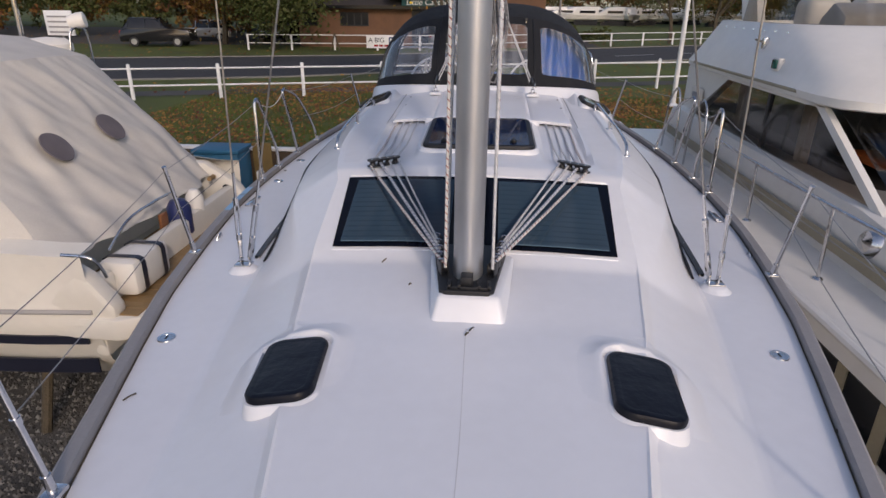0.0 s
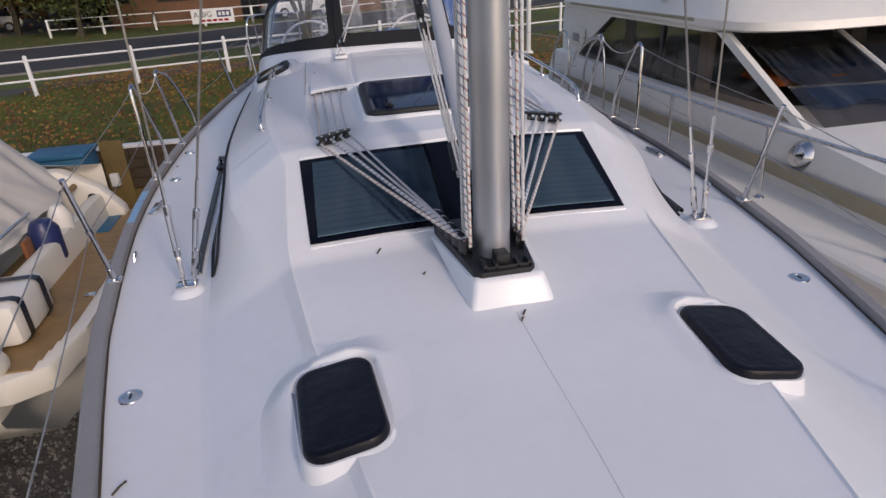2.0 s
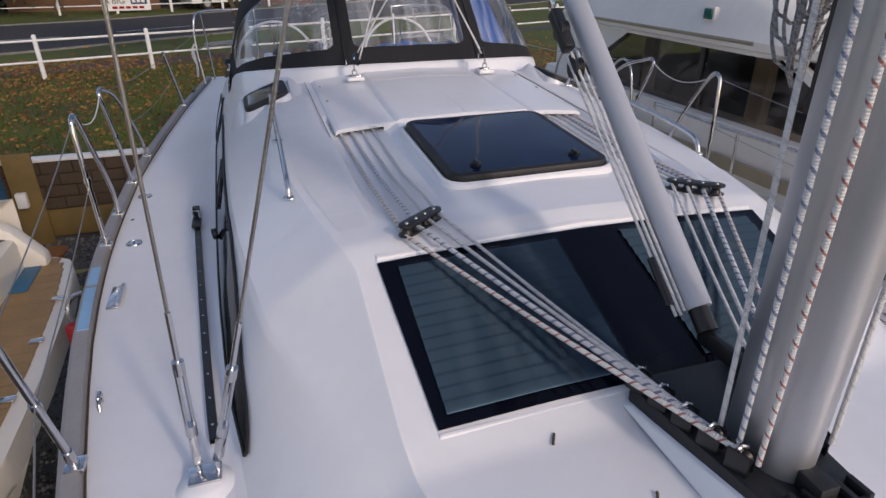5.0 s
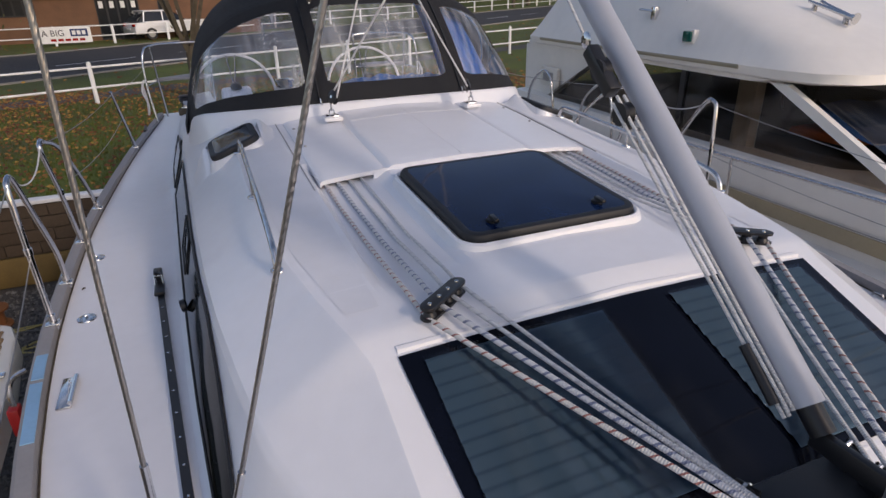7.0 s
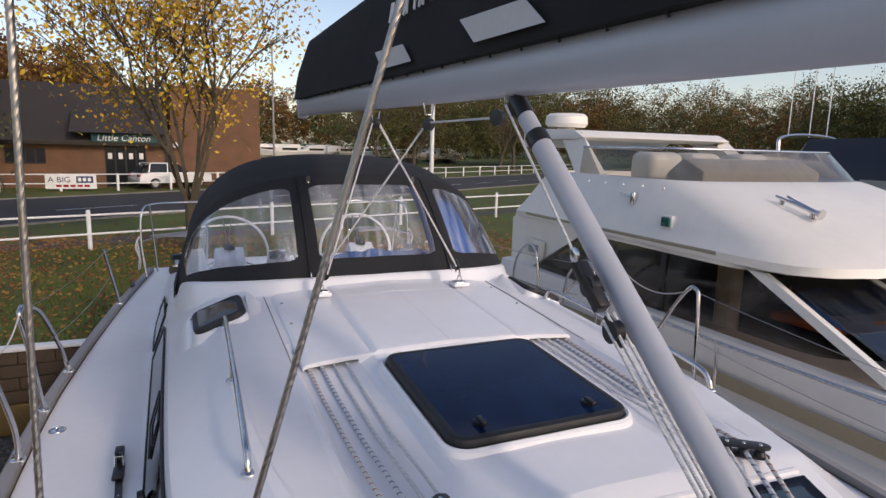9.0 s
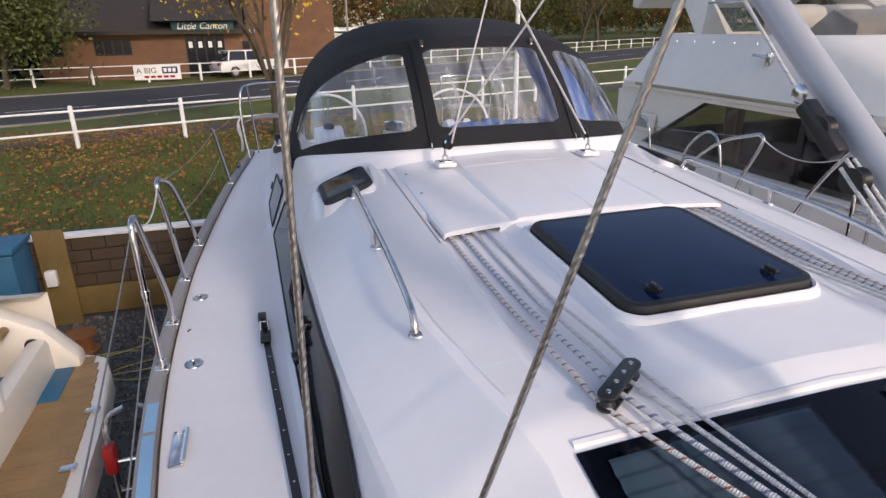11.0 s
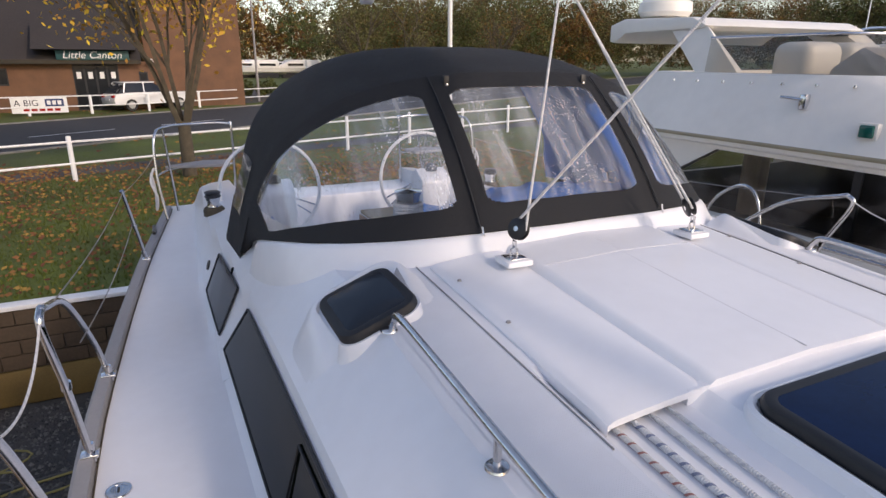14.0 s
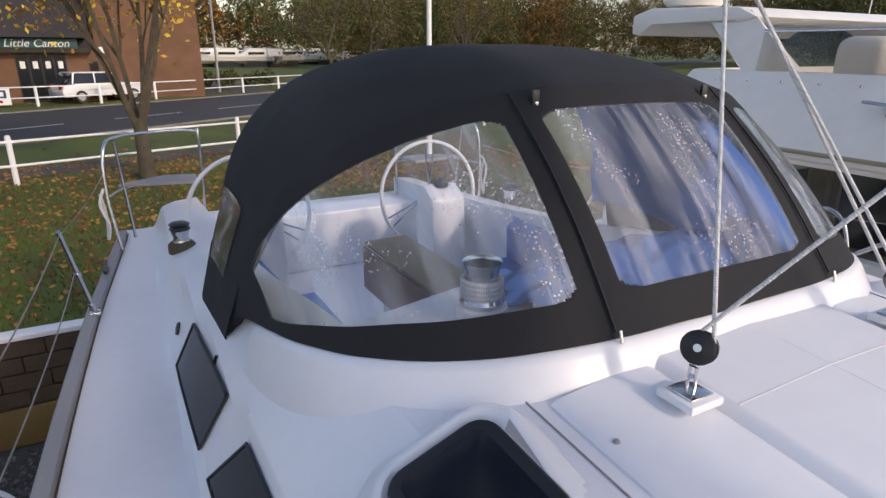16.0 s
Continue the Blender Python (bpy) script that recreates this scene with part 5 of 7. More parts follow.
# ---- cockpit ----
for s in (-1, 1):
    wh = thing("steering_wheel", "white-rimmed steering wheel on a pedestal", "steering wheel", (s * 0.76, 9.6, 0.36), group="steering wheels")
    R = 0.45
    part("rim", tube(B(), [(s * 0.76 + R * math.cos(a), 9.6 + 0.04 * math.sin(a), 0.36 + R * math.sin(a)) for a in np.linspace(0, 2 * math.pi, 49)], 0.016, 10), WHITEP, wh, "white leather-bound rim")
    for a in (90, 210, 330):
        for o in (-6, 6):
            t = radians(a)
            t2 = radians(a + o)
            part("spoke", tube(B(), [(s * 0.76 + 0.05 * math.cos(t), 9.6, 0.36 + 0.05 * math.sin(t)), (s * 0.76 + R * math.cos(t2), 9.6, 0.36 + R * math.sin(t2))], 0.008, 8), STEEL, wh)
    part("hub", lathe(B(), [(0.06, -0.03), (0.06, 0.03), (0.03, 0.05), (0, 0.05)], (s * 0.76, 9.6, 0.36), 16, pose(0, 0, 0, 90, 0, 0)), STEEL, wh)
    pdl = thing("helm_pedestal", "white moulded helm pedestal with a compass", "pedestal", (s * 0.76, 9.4, -0.46), group="helm pedestals")
    bm = B()
    prism(bm, [(9.18, -0.46), (9.52, -0.46), (9.55, 0.42), (9.42, 0.50), (9.24, 0.40)], "x", s * 0.76 - 0.16, s * 0.76 + 0.16, 0.04)
    part("column", bm, GEL, pdl)
    part("compass", lathe(B(), [(0.06, 0.0), (0.06, 0.03), (0.045, 0.06), (0, 0.075)], (s * 0.76, 9.38, 0.47), 16), BLACKP, pdl)
    cu = thing("cockpit_cushion", "blue cockpit seat cushion", "cushion", (s * 0.78, 7.5, -0.02), group="cockpit cushions")
    part("pad", box(B(), s * 0.78 - 0.21, s * 0.78 + 0.21, 6.84, 8.65, -0.018, 0.05, 0.025), BLUEF, cu)
    bk = thing("backrest_cushion", "rumpled blue backrest cushion against the coaming", "cushion", (s * 0.95, 7.4, 0.05), group="backrest cushions")
    bm = B()
    rows = []
    for k in range(25):
        y = 6.86 + 1.7 * k / 24
        w_ = 0.03 * noise.noise(Vector((y * 3, s * 2, 0)))
        rows.append([(s * (0.98 + 0 * w_), y, 0.05), (s * (0.87 + w_), y, 0.08), (s * (0.88 - w_), y, 0.30 + w_), (s * 0.93, y, 0.38 + w_), (s * 0.985, y, 0.36)])
    vg = grid(bm, rows, close=True)
    bm.faces.new(vg[0])
    bm.faces.new(vg[-1])
    part("pad", bm, BLUEF, bk)
    cw = thing("coachroof_winch", "chrome coachroof winch with rope turns under the hood", "winch", (s * 0.62, 6.55, 0.75), group="coachroof winches")
    part("pad", lathe(B(), [(0.09, 0.55), (0.085, 0.78), (0.07, 0.785)], (s * 0.62, 6.55, 0), 20), GEL, cw)
    part("drum", lathe(B(), [(0.07, 0.78), (0.075, 0.80), (0.05, 0.84), (0.055, 0.90), (0.065, 0.93), (0.0, 0.94)], (s * 0.62, 6.55, 0), 18), STEEL, cw)
    for j in range(4):
        part("rope_turn", tube(B(), [(s * 0.62 + 0.063 * math.cos(a), 6.55 + 0.063 * math.sin(a), 0.82 + 0.016 * j) for a in np.linspace(0, 2 * math.pi, 17)], 0.009, 8), ROPEW, cw)
cov = thing("folded_cover", "rumpled blue canvas cover spread on the roof under the hood", "cover", (0.45, 6.5, 0.75))
bm = B()
rows = []
for j in range(31):
    y = 6.27 + 0.49 * j / 30
    row = []
    for k in range(61):
        x = -0.52 + 1.28 * k / 60 + 0.03 * math.sin(j * 0.7)
        lift = 0.012 + 0.055 * abs(noise.noise(Vector((x * 5, y * 7, 2)))) + 0.03 * abs(noise.noise(Vector((x * 13, y * 15, 5))))
        lift += 0.10 * math.sin(math.pi * j / 30) * smooth01(-0.52, 0.05, x)
        row.append((x, y, max(surf(x, y), 0.66) + lift))
    rows.append(row)
slab(bm, rows, (0, 0, -0.006))
part("cloth", bm, BLUEF, cov)
# added sheet behind the starboard vinyl: its blue replaces the sky's reflection
dr = thing("sky_reflection_sheet", "blue translucent sheet added inside the spray hood for the windows' sky reflection", "cover", (1.0, 6.9, 0.7))
bm = B()
rows = []
for k in range(31):
    u = 0.61 + 0.36 * k / 30
    row = []
    for j in range(19):
        q = hood_at(u, 0.06 + 1.8 * j / 18)
        row.append(q + Vector((-0.09 - 0.02 * math.sin(k * 0.45), 0.10 + 0.03 * noise.noise(Vector((k * 0.2, j * 0.15, 4))), -0.05)))
    rows.append(row)
slab(bm, rows, (0, 0.006, 0))
part("cloth", bm, BLUET, dr)
tbl = thing("cockpit_table", "varnished teak cockpit table with folded leaves", "table", (0, 8.1, -0.46))
part("top", box(B(), -0.16, 0.16, 7.5, 8.8, 0.26, 0.29, 0.008), TEAK, tbl)
for s in (-1, 1):
    part("leaf", box(B(), s * 0.165 - 0.01, s * 0.165 + 0.01, 7.5, 8.8, -0.05, 0.255, 0.006), WOOD, tbl)
part("pedestal", box(B(), -0.12, 0.12, 7.7, 8.6, -0.46, 0.26, 0.02), GEL, tbl)
wb2 = thing("washboard", "varnished wooden companionway step edge", "washboard", (0, 6.82, 0.6))
part("board", box(B(), -0.32, 0.32, 6.805, 6.835, -0.2, 0.64, 0.006), WOOD, wb2)


# ---- ground, wall, road ----
def sheet_ground(name, rows, material, label, category):
    bm = B()
    grid(bm, rows)
    return solo(name, bm, material, label, category, "structure")


GZ, YZ, WALLY = -1.25, -2.5, 11.9
FENCE = lambda x: 21.4 + 0.32 * x
ROAD = lambda x: 34.0 + 0.62 * x if x > -8 else 29.04 + 0.35 * (x + 8)
sheet_ground("ground", [[(x, y, YZ) for x in (-700, 700)] for y in (-700, WALLY + 0.4)], GRAVEL, "dark gravel boatyard hardstanding", "ground")
sheet_ground("grass_bank", [[(x, y, GZ) for x in np.linspace(-900, 900, 30)] for y in (WALLY + 0.02, 14, 20, 60, 1800)], GRASS, "green grass strewn with fallen autumn leaves", "ground")
sheet_ground("path", [[(x, FENCE(x) + 0.9, GZ + 0.006) for x in (-60, 60)], [(x, FENCE(x) + 2.1, GZ + 0.006) for x in (-60, 60)]], PATHM, "worn dark footpath beside the fence", "path")
sheet_ground("road", [[(x, ROAD(x) + w, GZ + 0.012) for x in (-60, -30, -8, 100, 200)] for w in (-4.2, 6.6)], ASPHALT, "grey asphalt road with a dashed centre line", "road")
for w in (-4.35, 6.75):
    bm = B()
    grid(bm, [[(x, ROAD(x) + w + d, GZ + h) for x in (-60, -30, -8, 100, 200)] for d, h in ((-0.08, -0.01), (-0.08, 0.06), (0.08, 0.06), (0.08, -0.01))])
    solo("kerb", bm, mat("kerb_stone_" + "ab"[w > 0], (0.22, 0.21, 0.19), 0.9, var=0.3), "low pale kerb along the road", "kerb", "structure")
sheet_ground("car_park", [[(-60, 38.5, GZ + 0.008), (8, 46.5, GZ + 0.008)], [(-60, 70, GZ + 0.008), (8, 70, GZ + 0.008)]], PATHM, "grey car park in front of the restaurant", "ground")
for k in range(-9, 14):
    x = 7.2 * k * 0.62 - 10.4
    bm = B()
    grid(bm, [[(x + a, ROAD(x + a) + w, GZ + 0.017) for a in (0, 2.75)] for w in (-0.06, 0.06)])
    solo("road_marking", bm, WHITEP, "worn white dashed road marking", "road marking", "structure", group="road markings")

# retaining wall: courses of dark blocks over ochre boards, under a white cap
wall = thing("retaining_wall", "brown block retaining wall with a white painted cap and ochre boards", "wall", (-3, WALLY, YZ), kind="structure")
bm = B()
box(bm, -90, 90, WALLY + 0.04, WALLY + 0.30, YZ, GZ - 0.02)
part("backing", bm, MORTAR, wall)
part("cap", box(B(), -90, 90, WALLY - 0.03, WALLY + 0.16, GZ - 0.02, GZ + 0.035, 0.008), WHITEP, wall, "white painted capping board")
part("ochre_board", box(B(), -90, 90, WALLY - 0.012, WALLY + 0.035, YZ + 0.02, YZ + 0.46, 0.004), OCHRE, wall, "weathered ochre timber boards")
blk = B()
box(blk, 0, 0.435, 0, 0.05, 0, 0.175, 0.006, seg=1)
blk_mesh = solo("block", blk, BRICKD, parent=wall)
blk_mesh.location = Vector((-9.0, WALLY, YZ + 0.48)) - wall.location
for r in range(4):
    for k in range(36):
        if r == 0 and k == 0:
            continue
        o = bpy.data.objects.new("block", blk_mesh.data)
        scene.collection.objects.link(o)
        o.parent = wall
        o.location = Vector((-9.0 + 0.447 * k + 0.22 * (r % 2), WALLY + random.uniform(-0.006, 0.004), YZ + 0.48 + 0.187 * r)) - wall.location

# stones and leaves
rnd = random.Random(11)


def scatter(name, n, area, material, label, category, size, flat=False, keep=None, z=GZ):
    verts, faces = [], []
    while n:
        x, y = rnd.uniform(*area[0]), rnd.uniform(*area[1])
        if keep and not keep(x, y):
            continue
        n -= 1
        r = size * rnd.uniform(0.5, 1.3)
        i = len(verts)
        a = rnd.uniform(0, 6.28)
        if flat:
            t = rnd.uniform(-0.5, 0.5)
            for q, k in ((0, 1), (90, 0.6), (180, 1), (270, 0.6)):
                b = a + radians(q)
                verts.append((x + r * k * math.cos(b), y + r * k * math.sin(b), z + 0.012 + r * 0.35 * (1 + math.sin(b + t))))
            faces.append((i, i + 1, i + 2, i + 3))
        else:
            for q in range(4):
                b = a + q * 1.571
                verts.append((x + r * math.cos(b) * rnd.uniform(0.6, 1), y + r * math.sin(b) * rnd.uniform(0.6, 1), z - 0.005))
            verts.append((x, y, z + r * rnd.uniform(0.5, 0.9)))
            faces += [(i + q, i + (q + 1) % 4, i + 4) for q in range(4)]
    me = bpy.data.meshes.new(name)
    me.from_pydata(verts, [], faces)
    me.materials.append(material)
    return tagged(new(name, me), label, category, "", "stuff")


def island_tint(m, amount):
    """Varies a material's brightness from piece to piece."""
    n, l = m.node_tree.nodes, m.node_tree.links
    g = n.new("ShaderNodeNewGeometry")
    h = n.new("ShaderNodeHueSaturation")
    mr = n.new("ShaderNodeMapRange")
    mr.inputs["To Min"].default_value, mr.inputs["To Max"].default_value = 1 - amount, 1 + amount
    l.new(g.outputs["Random Per Island"], mr.inputs["Value"])
    l.new(mr.outputs["Result"], h.inputs["Value"])
    mh = n.new("ShaderNodeMapRange")
    mh.inputs["To Min"].default_value, mh.inputs["To Max"].default_value = 0.47, 0.53
    l.new(g.outputs["Random Per Island"], mh.inputs["Value"])
    l.new(mh.outputs["Result"], h.inputs["Hue"])
    b = n["Principled BSDF"]
    l.new(b.inputs["Base Color"].links[0].from_socket, h.inputs["Color"])
    l.new(h.outputs["Color"], b.inputs["Base Color"])


for m_ in (LEAFG, STONE, LEAFY, LEAFO, LEAFD, LEAFB):
    island_tint(m_, 0.6 if m_ in (LEAFG, STONE) else 0.4)
scatter("gravel_stones", 22000, ((-6, -1.2), (1, 11.8)), STONE, "loose dark grey gravel stones", "gravel", 0.035, z=YZ)
thick = lambda x, y: rnd.random() < 0.25 + 0.75 * smooth01(-0.1, 0.35, noise.noise(Vector((x * 0.25, y * 0.25, 3)))) * (0.5 + 0.5 * smooth01(-7, -2, x))
scatter("fallen_leaves", 10000, ((-9, 9), (12.2, 23)), LEAFG, "scattered brown and orange fallen leaves", "leaves", 0.045, True, thick)
scatter("fallen_leaves", 2500, ((-40, 30), (13, 60)), LEAFG, "sparse fallen leaves on the verges", "leaves", 0.07, True, lambda x, y: not -4.4 < y - ROAD(x) < 6.8)
gv, gf = [], []
for k in range(26000):
    x, y = rnd.uniform(-9, 6), rnd.uniform(12.15, 20.5)
    a, h, w = rnd.uniform(0, 6.28), rnd.uniform(0.03, 0.09), 0.012
    i = len(gv)
    gv += [(x - w * math.cos(a), y - w * math.sin(a), GZ), (x + w * math.cos(a), y + w * math.sin(a), GZ), (x + rnd.uniform(-0.04, 0.04), y + rnd.uniform(-0.04, 0.04), GZ + h)]
    gf.append((i, i + 1, i + 2))
me = bpy.data.meshes.new("grass_blades")
me.from_pydata(gv, [], gf)
me.materials.append(GRASS)
tagged(new("grass_blades", me), "short tufts of grass on the bank", "grass", "", "stuff")


# ---- fences ----
def fence(name, label, x0, x1, line, gap, top, r=0.055, rails=(0.92, 0.42)):
    f = thing(name, label, "fence", (x0, line(x0), GZ))
    px, prev = x0, None
    post = None
    while px <= x1:
        p = Vector((px, line(px), GZ))
        bm = B()
        lathe(bm, [(r, -0.05), (r, top - 0.03), (r * 0.8, top), (0.0, top + 0.015)], p, 12)
        part("post", bm, WHITEP, f)
        if prev:
            for h in rails:
                part("rail", tube(B(), [prev + Vector((0, -0.03, h)), p + Vector((0, -0.03, h))], 0.028, 8), WHITEP, f)
        prev = p
        px += gap
    return f


fence("roadside_fence", "white painted post and rail fence along the grass", -25.40, 25, FENCE, 2.43, 1.05)
FFENCE = lambda x: max(41.3 + 0.14 * x, ROAD(x) + 8.6)
fence("far_fence", "white painted post and rail fence across the road", -15.4, 60, FFENCE, 2.7, 0.95, 0.07)

# ---- restaurant ----
pub = thing("restaurant", "low brown brick restaurant with a dark tiled roof", "building", (-6, 45, GZ))
PY = 43.0
part("wall", box(B(), -13.2, -1.6, PY, PY + 9, GZ, 1.35), BRICK, pub)
bm = B()
prism(bm, [(PY - 0.5, 1.45), (PY + 4.5, 5.0), (PY + 9.5, 1.45), (PY + 9.5, 1.25), (PY - 0.5, 1.25)], "x", -13.8, -2.0)
part("roof", bm, TILE, pub, smooth=False)
bm = B()
prism(bm, [(PY - 1.1, 1.95), (PY + 1.2, 3.6), (PY + 1.2, 1.9)], "x", -7.0, -2.2)
part("porch_roof", bm, TILE, pub, smooth=False)
part("upper_block", box(B(), -1.8, 3.6, PY + 1.5, PY + 9, GZ, 5.0), BRICK, pub, "taller red brick block")
part("fascia", box(B(), -13.8, -2.0, PY - 0.55, PY - 0.45, 1.22, 1.42), DARKW, pub)


def pub_window(x0, x1, z0, z1, panes, name="window"):
    w = part(name, box(B(), x0, x1, PY - 0.03, PY + 0.05, z0, z1), RUBBER, pub, "dark painted joinery")
    n = (x1 - x0) / panes
    for k in range(panes):
        part("pane", box(B(), x0 + n * k + 0.05, x0 + n * (k + 1) - 0.05, PY - 0.045, PY - 0.03, z0 + 0.08, z1 - 0.08), DARKW, w)
    return w


pub_window(-10.3, -8.35, 0.12, 1.0, 4)
pub_window(-12.9, -11.9, 0.12, 1.0, 2)
pub_window(-2.2, -1.75, -0.1, 0.8, 1)
door = pub_window(-5.40, -3.20, GZ + 0.02, 1.20, 4, "door")
for x in (-5.12, -4.57, -4.02, -3.47):
    part("notice", box(B(), x - 0.11, x + 0.11, PY - 0.056, PY - 0.048, 0.45, 0.80), WHITEP, door)
sg = part("sign", box(B(), -5.98, -2.55, PY - 0.68, PY - 0.58, 1.42, 1.90, 0.02), SIGNG, pub, "dark green sign board")


def letters(text, size, m, material, name, parent=None, depth=0.006):
    cu = bpy.data.curves.new(name, "FONT")
    cu.body, cu.size, cu.extrude, cu.align_x, cu.align_y = text, size, depth, "CENTER", "CENTER"
    cu.shear = 0.25 if "i" in text else 0.0
    tmp = bpy.data.objects.new(name, cu)
    scene.collection.objects.link(tmp)
    me = bpy.data.meshes.new_from_object(tmp.evaluated_get(bpy.context.evaluated_depsgraph_get()))
    bpy.data.objects.remove(tmp)
    me.materials.clear()
    me.materials.append(material)
    root = parent
    while root.parent:
        root = root.parent
    me.transform(Matrix.Translation(-root.location) @ m)
    ob = new(name, me)
    ob.parent = parent
    return ob


letters("Little Canton", 0.52, pose(-4.3, PY - 0.70, 1.66, 90, 0, 0), WHITEP, "lettering", sg)
part("lamp", lathe(B(), [(0.16, -0.16), (0.18, 0.0), (0.1, 0.15), (0, 0.17)], (-1.55, PY - 0.25, 1.35), 12), WHITEP, pub)
bn = thing("banner", "white printed banner tied to the fence", "banner", (-6.8, FFENCE(-6.8) - 0.12, GZ + 0.2))
by_ = FFENCE(-6.8) - 0.13
part("sheet", box(B(), -8.0, -5.6, by_, by_ + 0.02, GZ + 0.14, GZ + 0.90), WHITEP, bn)
letters("A BIG", 0.42, pose(-7.35, by_ - 0.01, GZ + 0.62, 90, 0, 0), NAVY, "lettering", bn)
part("blue_panel", box(B(), -6.55, -5.75, by_ - 0.012, by_ - 0.004, GZ + 0.46, GZ + 0.82), mat("banner_blue", (0.01, 0.03, 0.12), 0.6), bn)
for k in range(3):
    part("bar", box(B(), -6.47 + 0.23 * k, -6.31 + 0.23 * k, by_ - 0.02, by_ - 0.013, GZ + 0.54, GZ + 0.74), WHITEP, bn)
for k in range(5):
    part("script_bar", box(B(), -7.5 + 0.33 * k, -7.25 + 0.33 * k, by_ - 0.012, by_ - 0.004, GZ + 0.24, GZ + 0.36), LAMPR, bn)
ab = thing("a_board", "wooden A-board standing by the verge", "sign", (-9.9, 39.6, GZ), )
for d in (-0.3, 0.3):
    part("leg", tube(B(), [(-9.9 + d, 39.6, GZ), (-9.9, 39.6, GZ + 1.05)], 0.05, 6), BARK, ab)


# ---- cars ----
def car(x, y, turn, paint, label, tall=1.0, length=4.3):
    c = thing("car", label, "car")
    L, W = length, 1.78
    prof = [(-L / 2, 0.35), (-L / 2 + 0.02, 0.80 * tall), (-L / 2 + 0.15, 0.92 * tall), (-L * 0.28, 0.96 * tall), (L * 0.34, 0.98 * tall), (L / 2 - 0.12, 0.90 * tall), (L / 2, 0.65), (L / 2 - 0.02, 0.32)]
    bm = B()
    prism(bm, prof, "y", -W / 2, W / 2, 0.07)
    part("body", bm, paint, c)
    bm = B()
    a = [(-L * 0.18, 0.95 * tall), (-L * 0.02, 1.47 * tall), (L * 0.33, 1.50 * tall), (L * 0.46, 0.96 * tall)]
    vs = []
    for (px, pz), k in zip(a, (1, 0.86, 0.86, 1)):
        vs.append([bm.verts.new((px, q * W / 2 * 0.95 * k, pz)) for q in (-1, 1)])
    for k in range(3):
        bm.faces.new((vs[k][0], vs[k][1], vs[k + 1][1], vs[k + 1][0]))
    bm.faces.new([v[0] for v in vs])
    bm.faces.new([v[1] for v in vs])
    bmesh.ops.bevel(bm, geom=list(bm.edges), offset=0.05, segments=2, profile=0.5, affect="EDGES")
    part("greenhouse", bm, DARKW, c, "dark glazed upper body")
    part("roof", box(B(), -L * 0.03, L * 0.34, -W * 0.40, W * 0.40, 1.46 * tall, 1.53 * tall, 0.03), paint, c)
    for q in (-1, 1):
        for px in (-0.10, 0.13, 0.38):
            part("pillar", tube(B(), [(L * px - 0.02, q * W * 0.46, 0.97 * tall), (L * px * 0.9, q * W * 0.405, 1.48 * tall)], 0.04, 6), paint, c)
        for px in (-L * 0.31, L * 0.30):
            w = part("tyre", lathe(B(), [(0.18, -0.10), (0.31, -0.11), (0.33, 0), (0.31, 0.11), (0.18, 0.10)], (px, q * (W / 2 - 0.10), 0.33), 20, pose(0, 0, 0, 90, 0, 0)), RUBBER, c)
            part("rim", lathe(B(), [(0.19, -0.09), (0.17, 0.0), (0.19, 0.09)], (px, q * (W / 2 - 0.08), 0.33), 16, pose(0, 0, 0, 90, 0, 0)), CARS, w)
        part("tail_lamp", box(B(), L / 2 - 0.10, L / 2 + 0.01, q * W * 0.36 - 0.14, q * W * 0.36 + 0.14, 0.72 * tall, 0.88 * tall, 0.02), LAMPR, c)
        part("headlamp", box(B(), -L / 2 - 0.01, -L / 2 + 0.12, q * W * 0.34 - 0.18, q * W * 0.34 + 0.18, 0.68 * tall, 0.82 * tall, 0.02), STEEL, c)
    part("number_plate", box(B(), L / 2 - 0.01, L / 2 + 0.015, -0.26, 0.26, 0.55, 0.66), WHITEP, c)
    c.matrix_world = pose(x, y, GZ + 0.01, 0, 0, turn)


car(-1.9, 42.9, 205, CARW, "white estate car parked nose-in before the restaurant", 1.0, 4.4)
car(-22.2, 41.0, 190, CARK, "black off-road car parked beside the road", 1.18, 4.5)
car(-22.0, 47.5, 8, CARS, "silver hatchback parked beside the road")
car(-15.5, 47.5, 70, CARK, "dark hatchback parked under the trees")


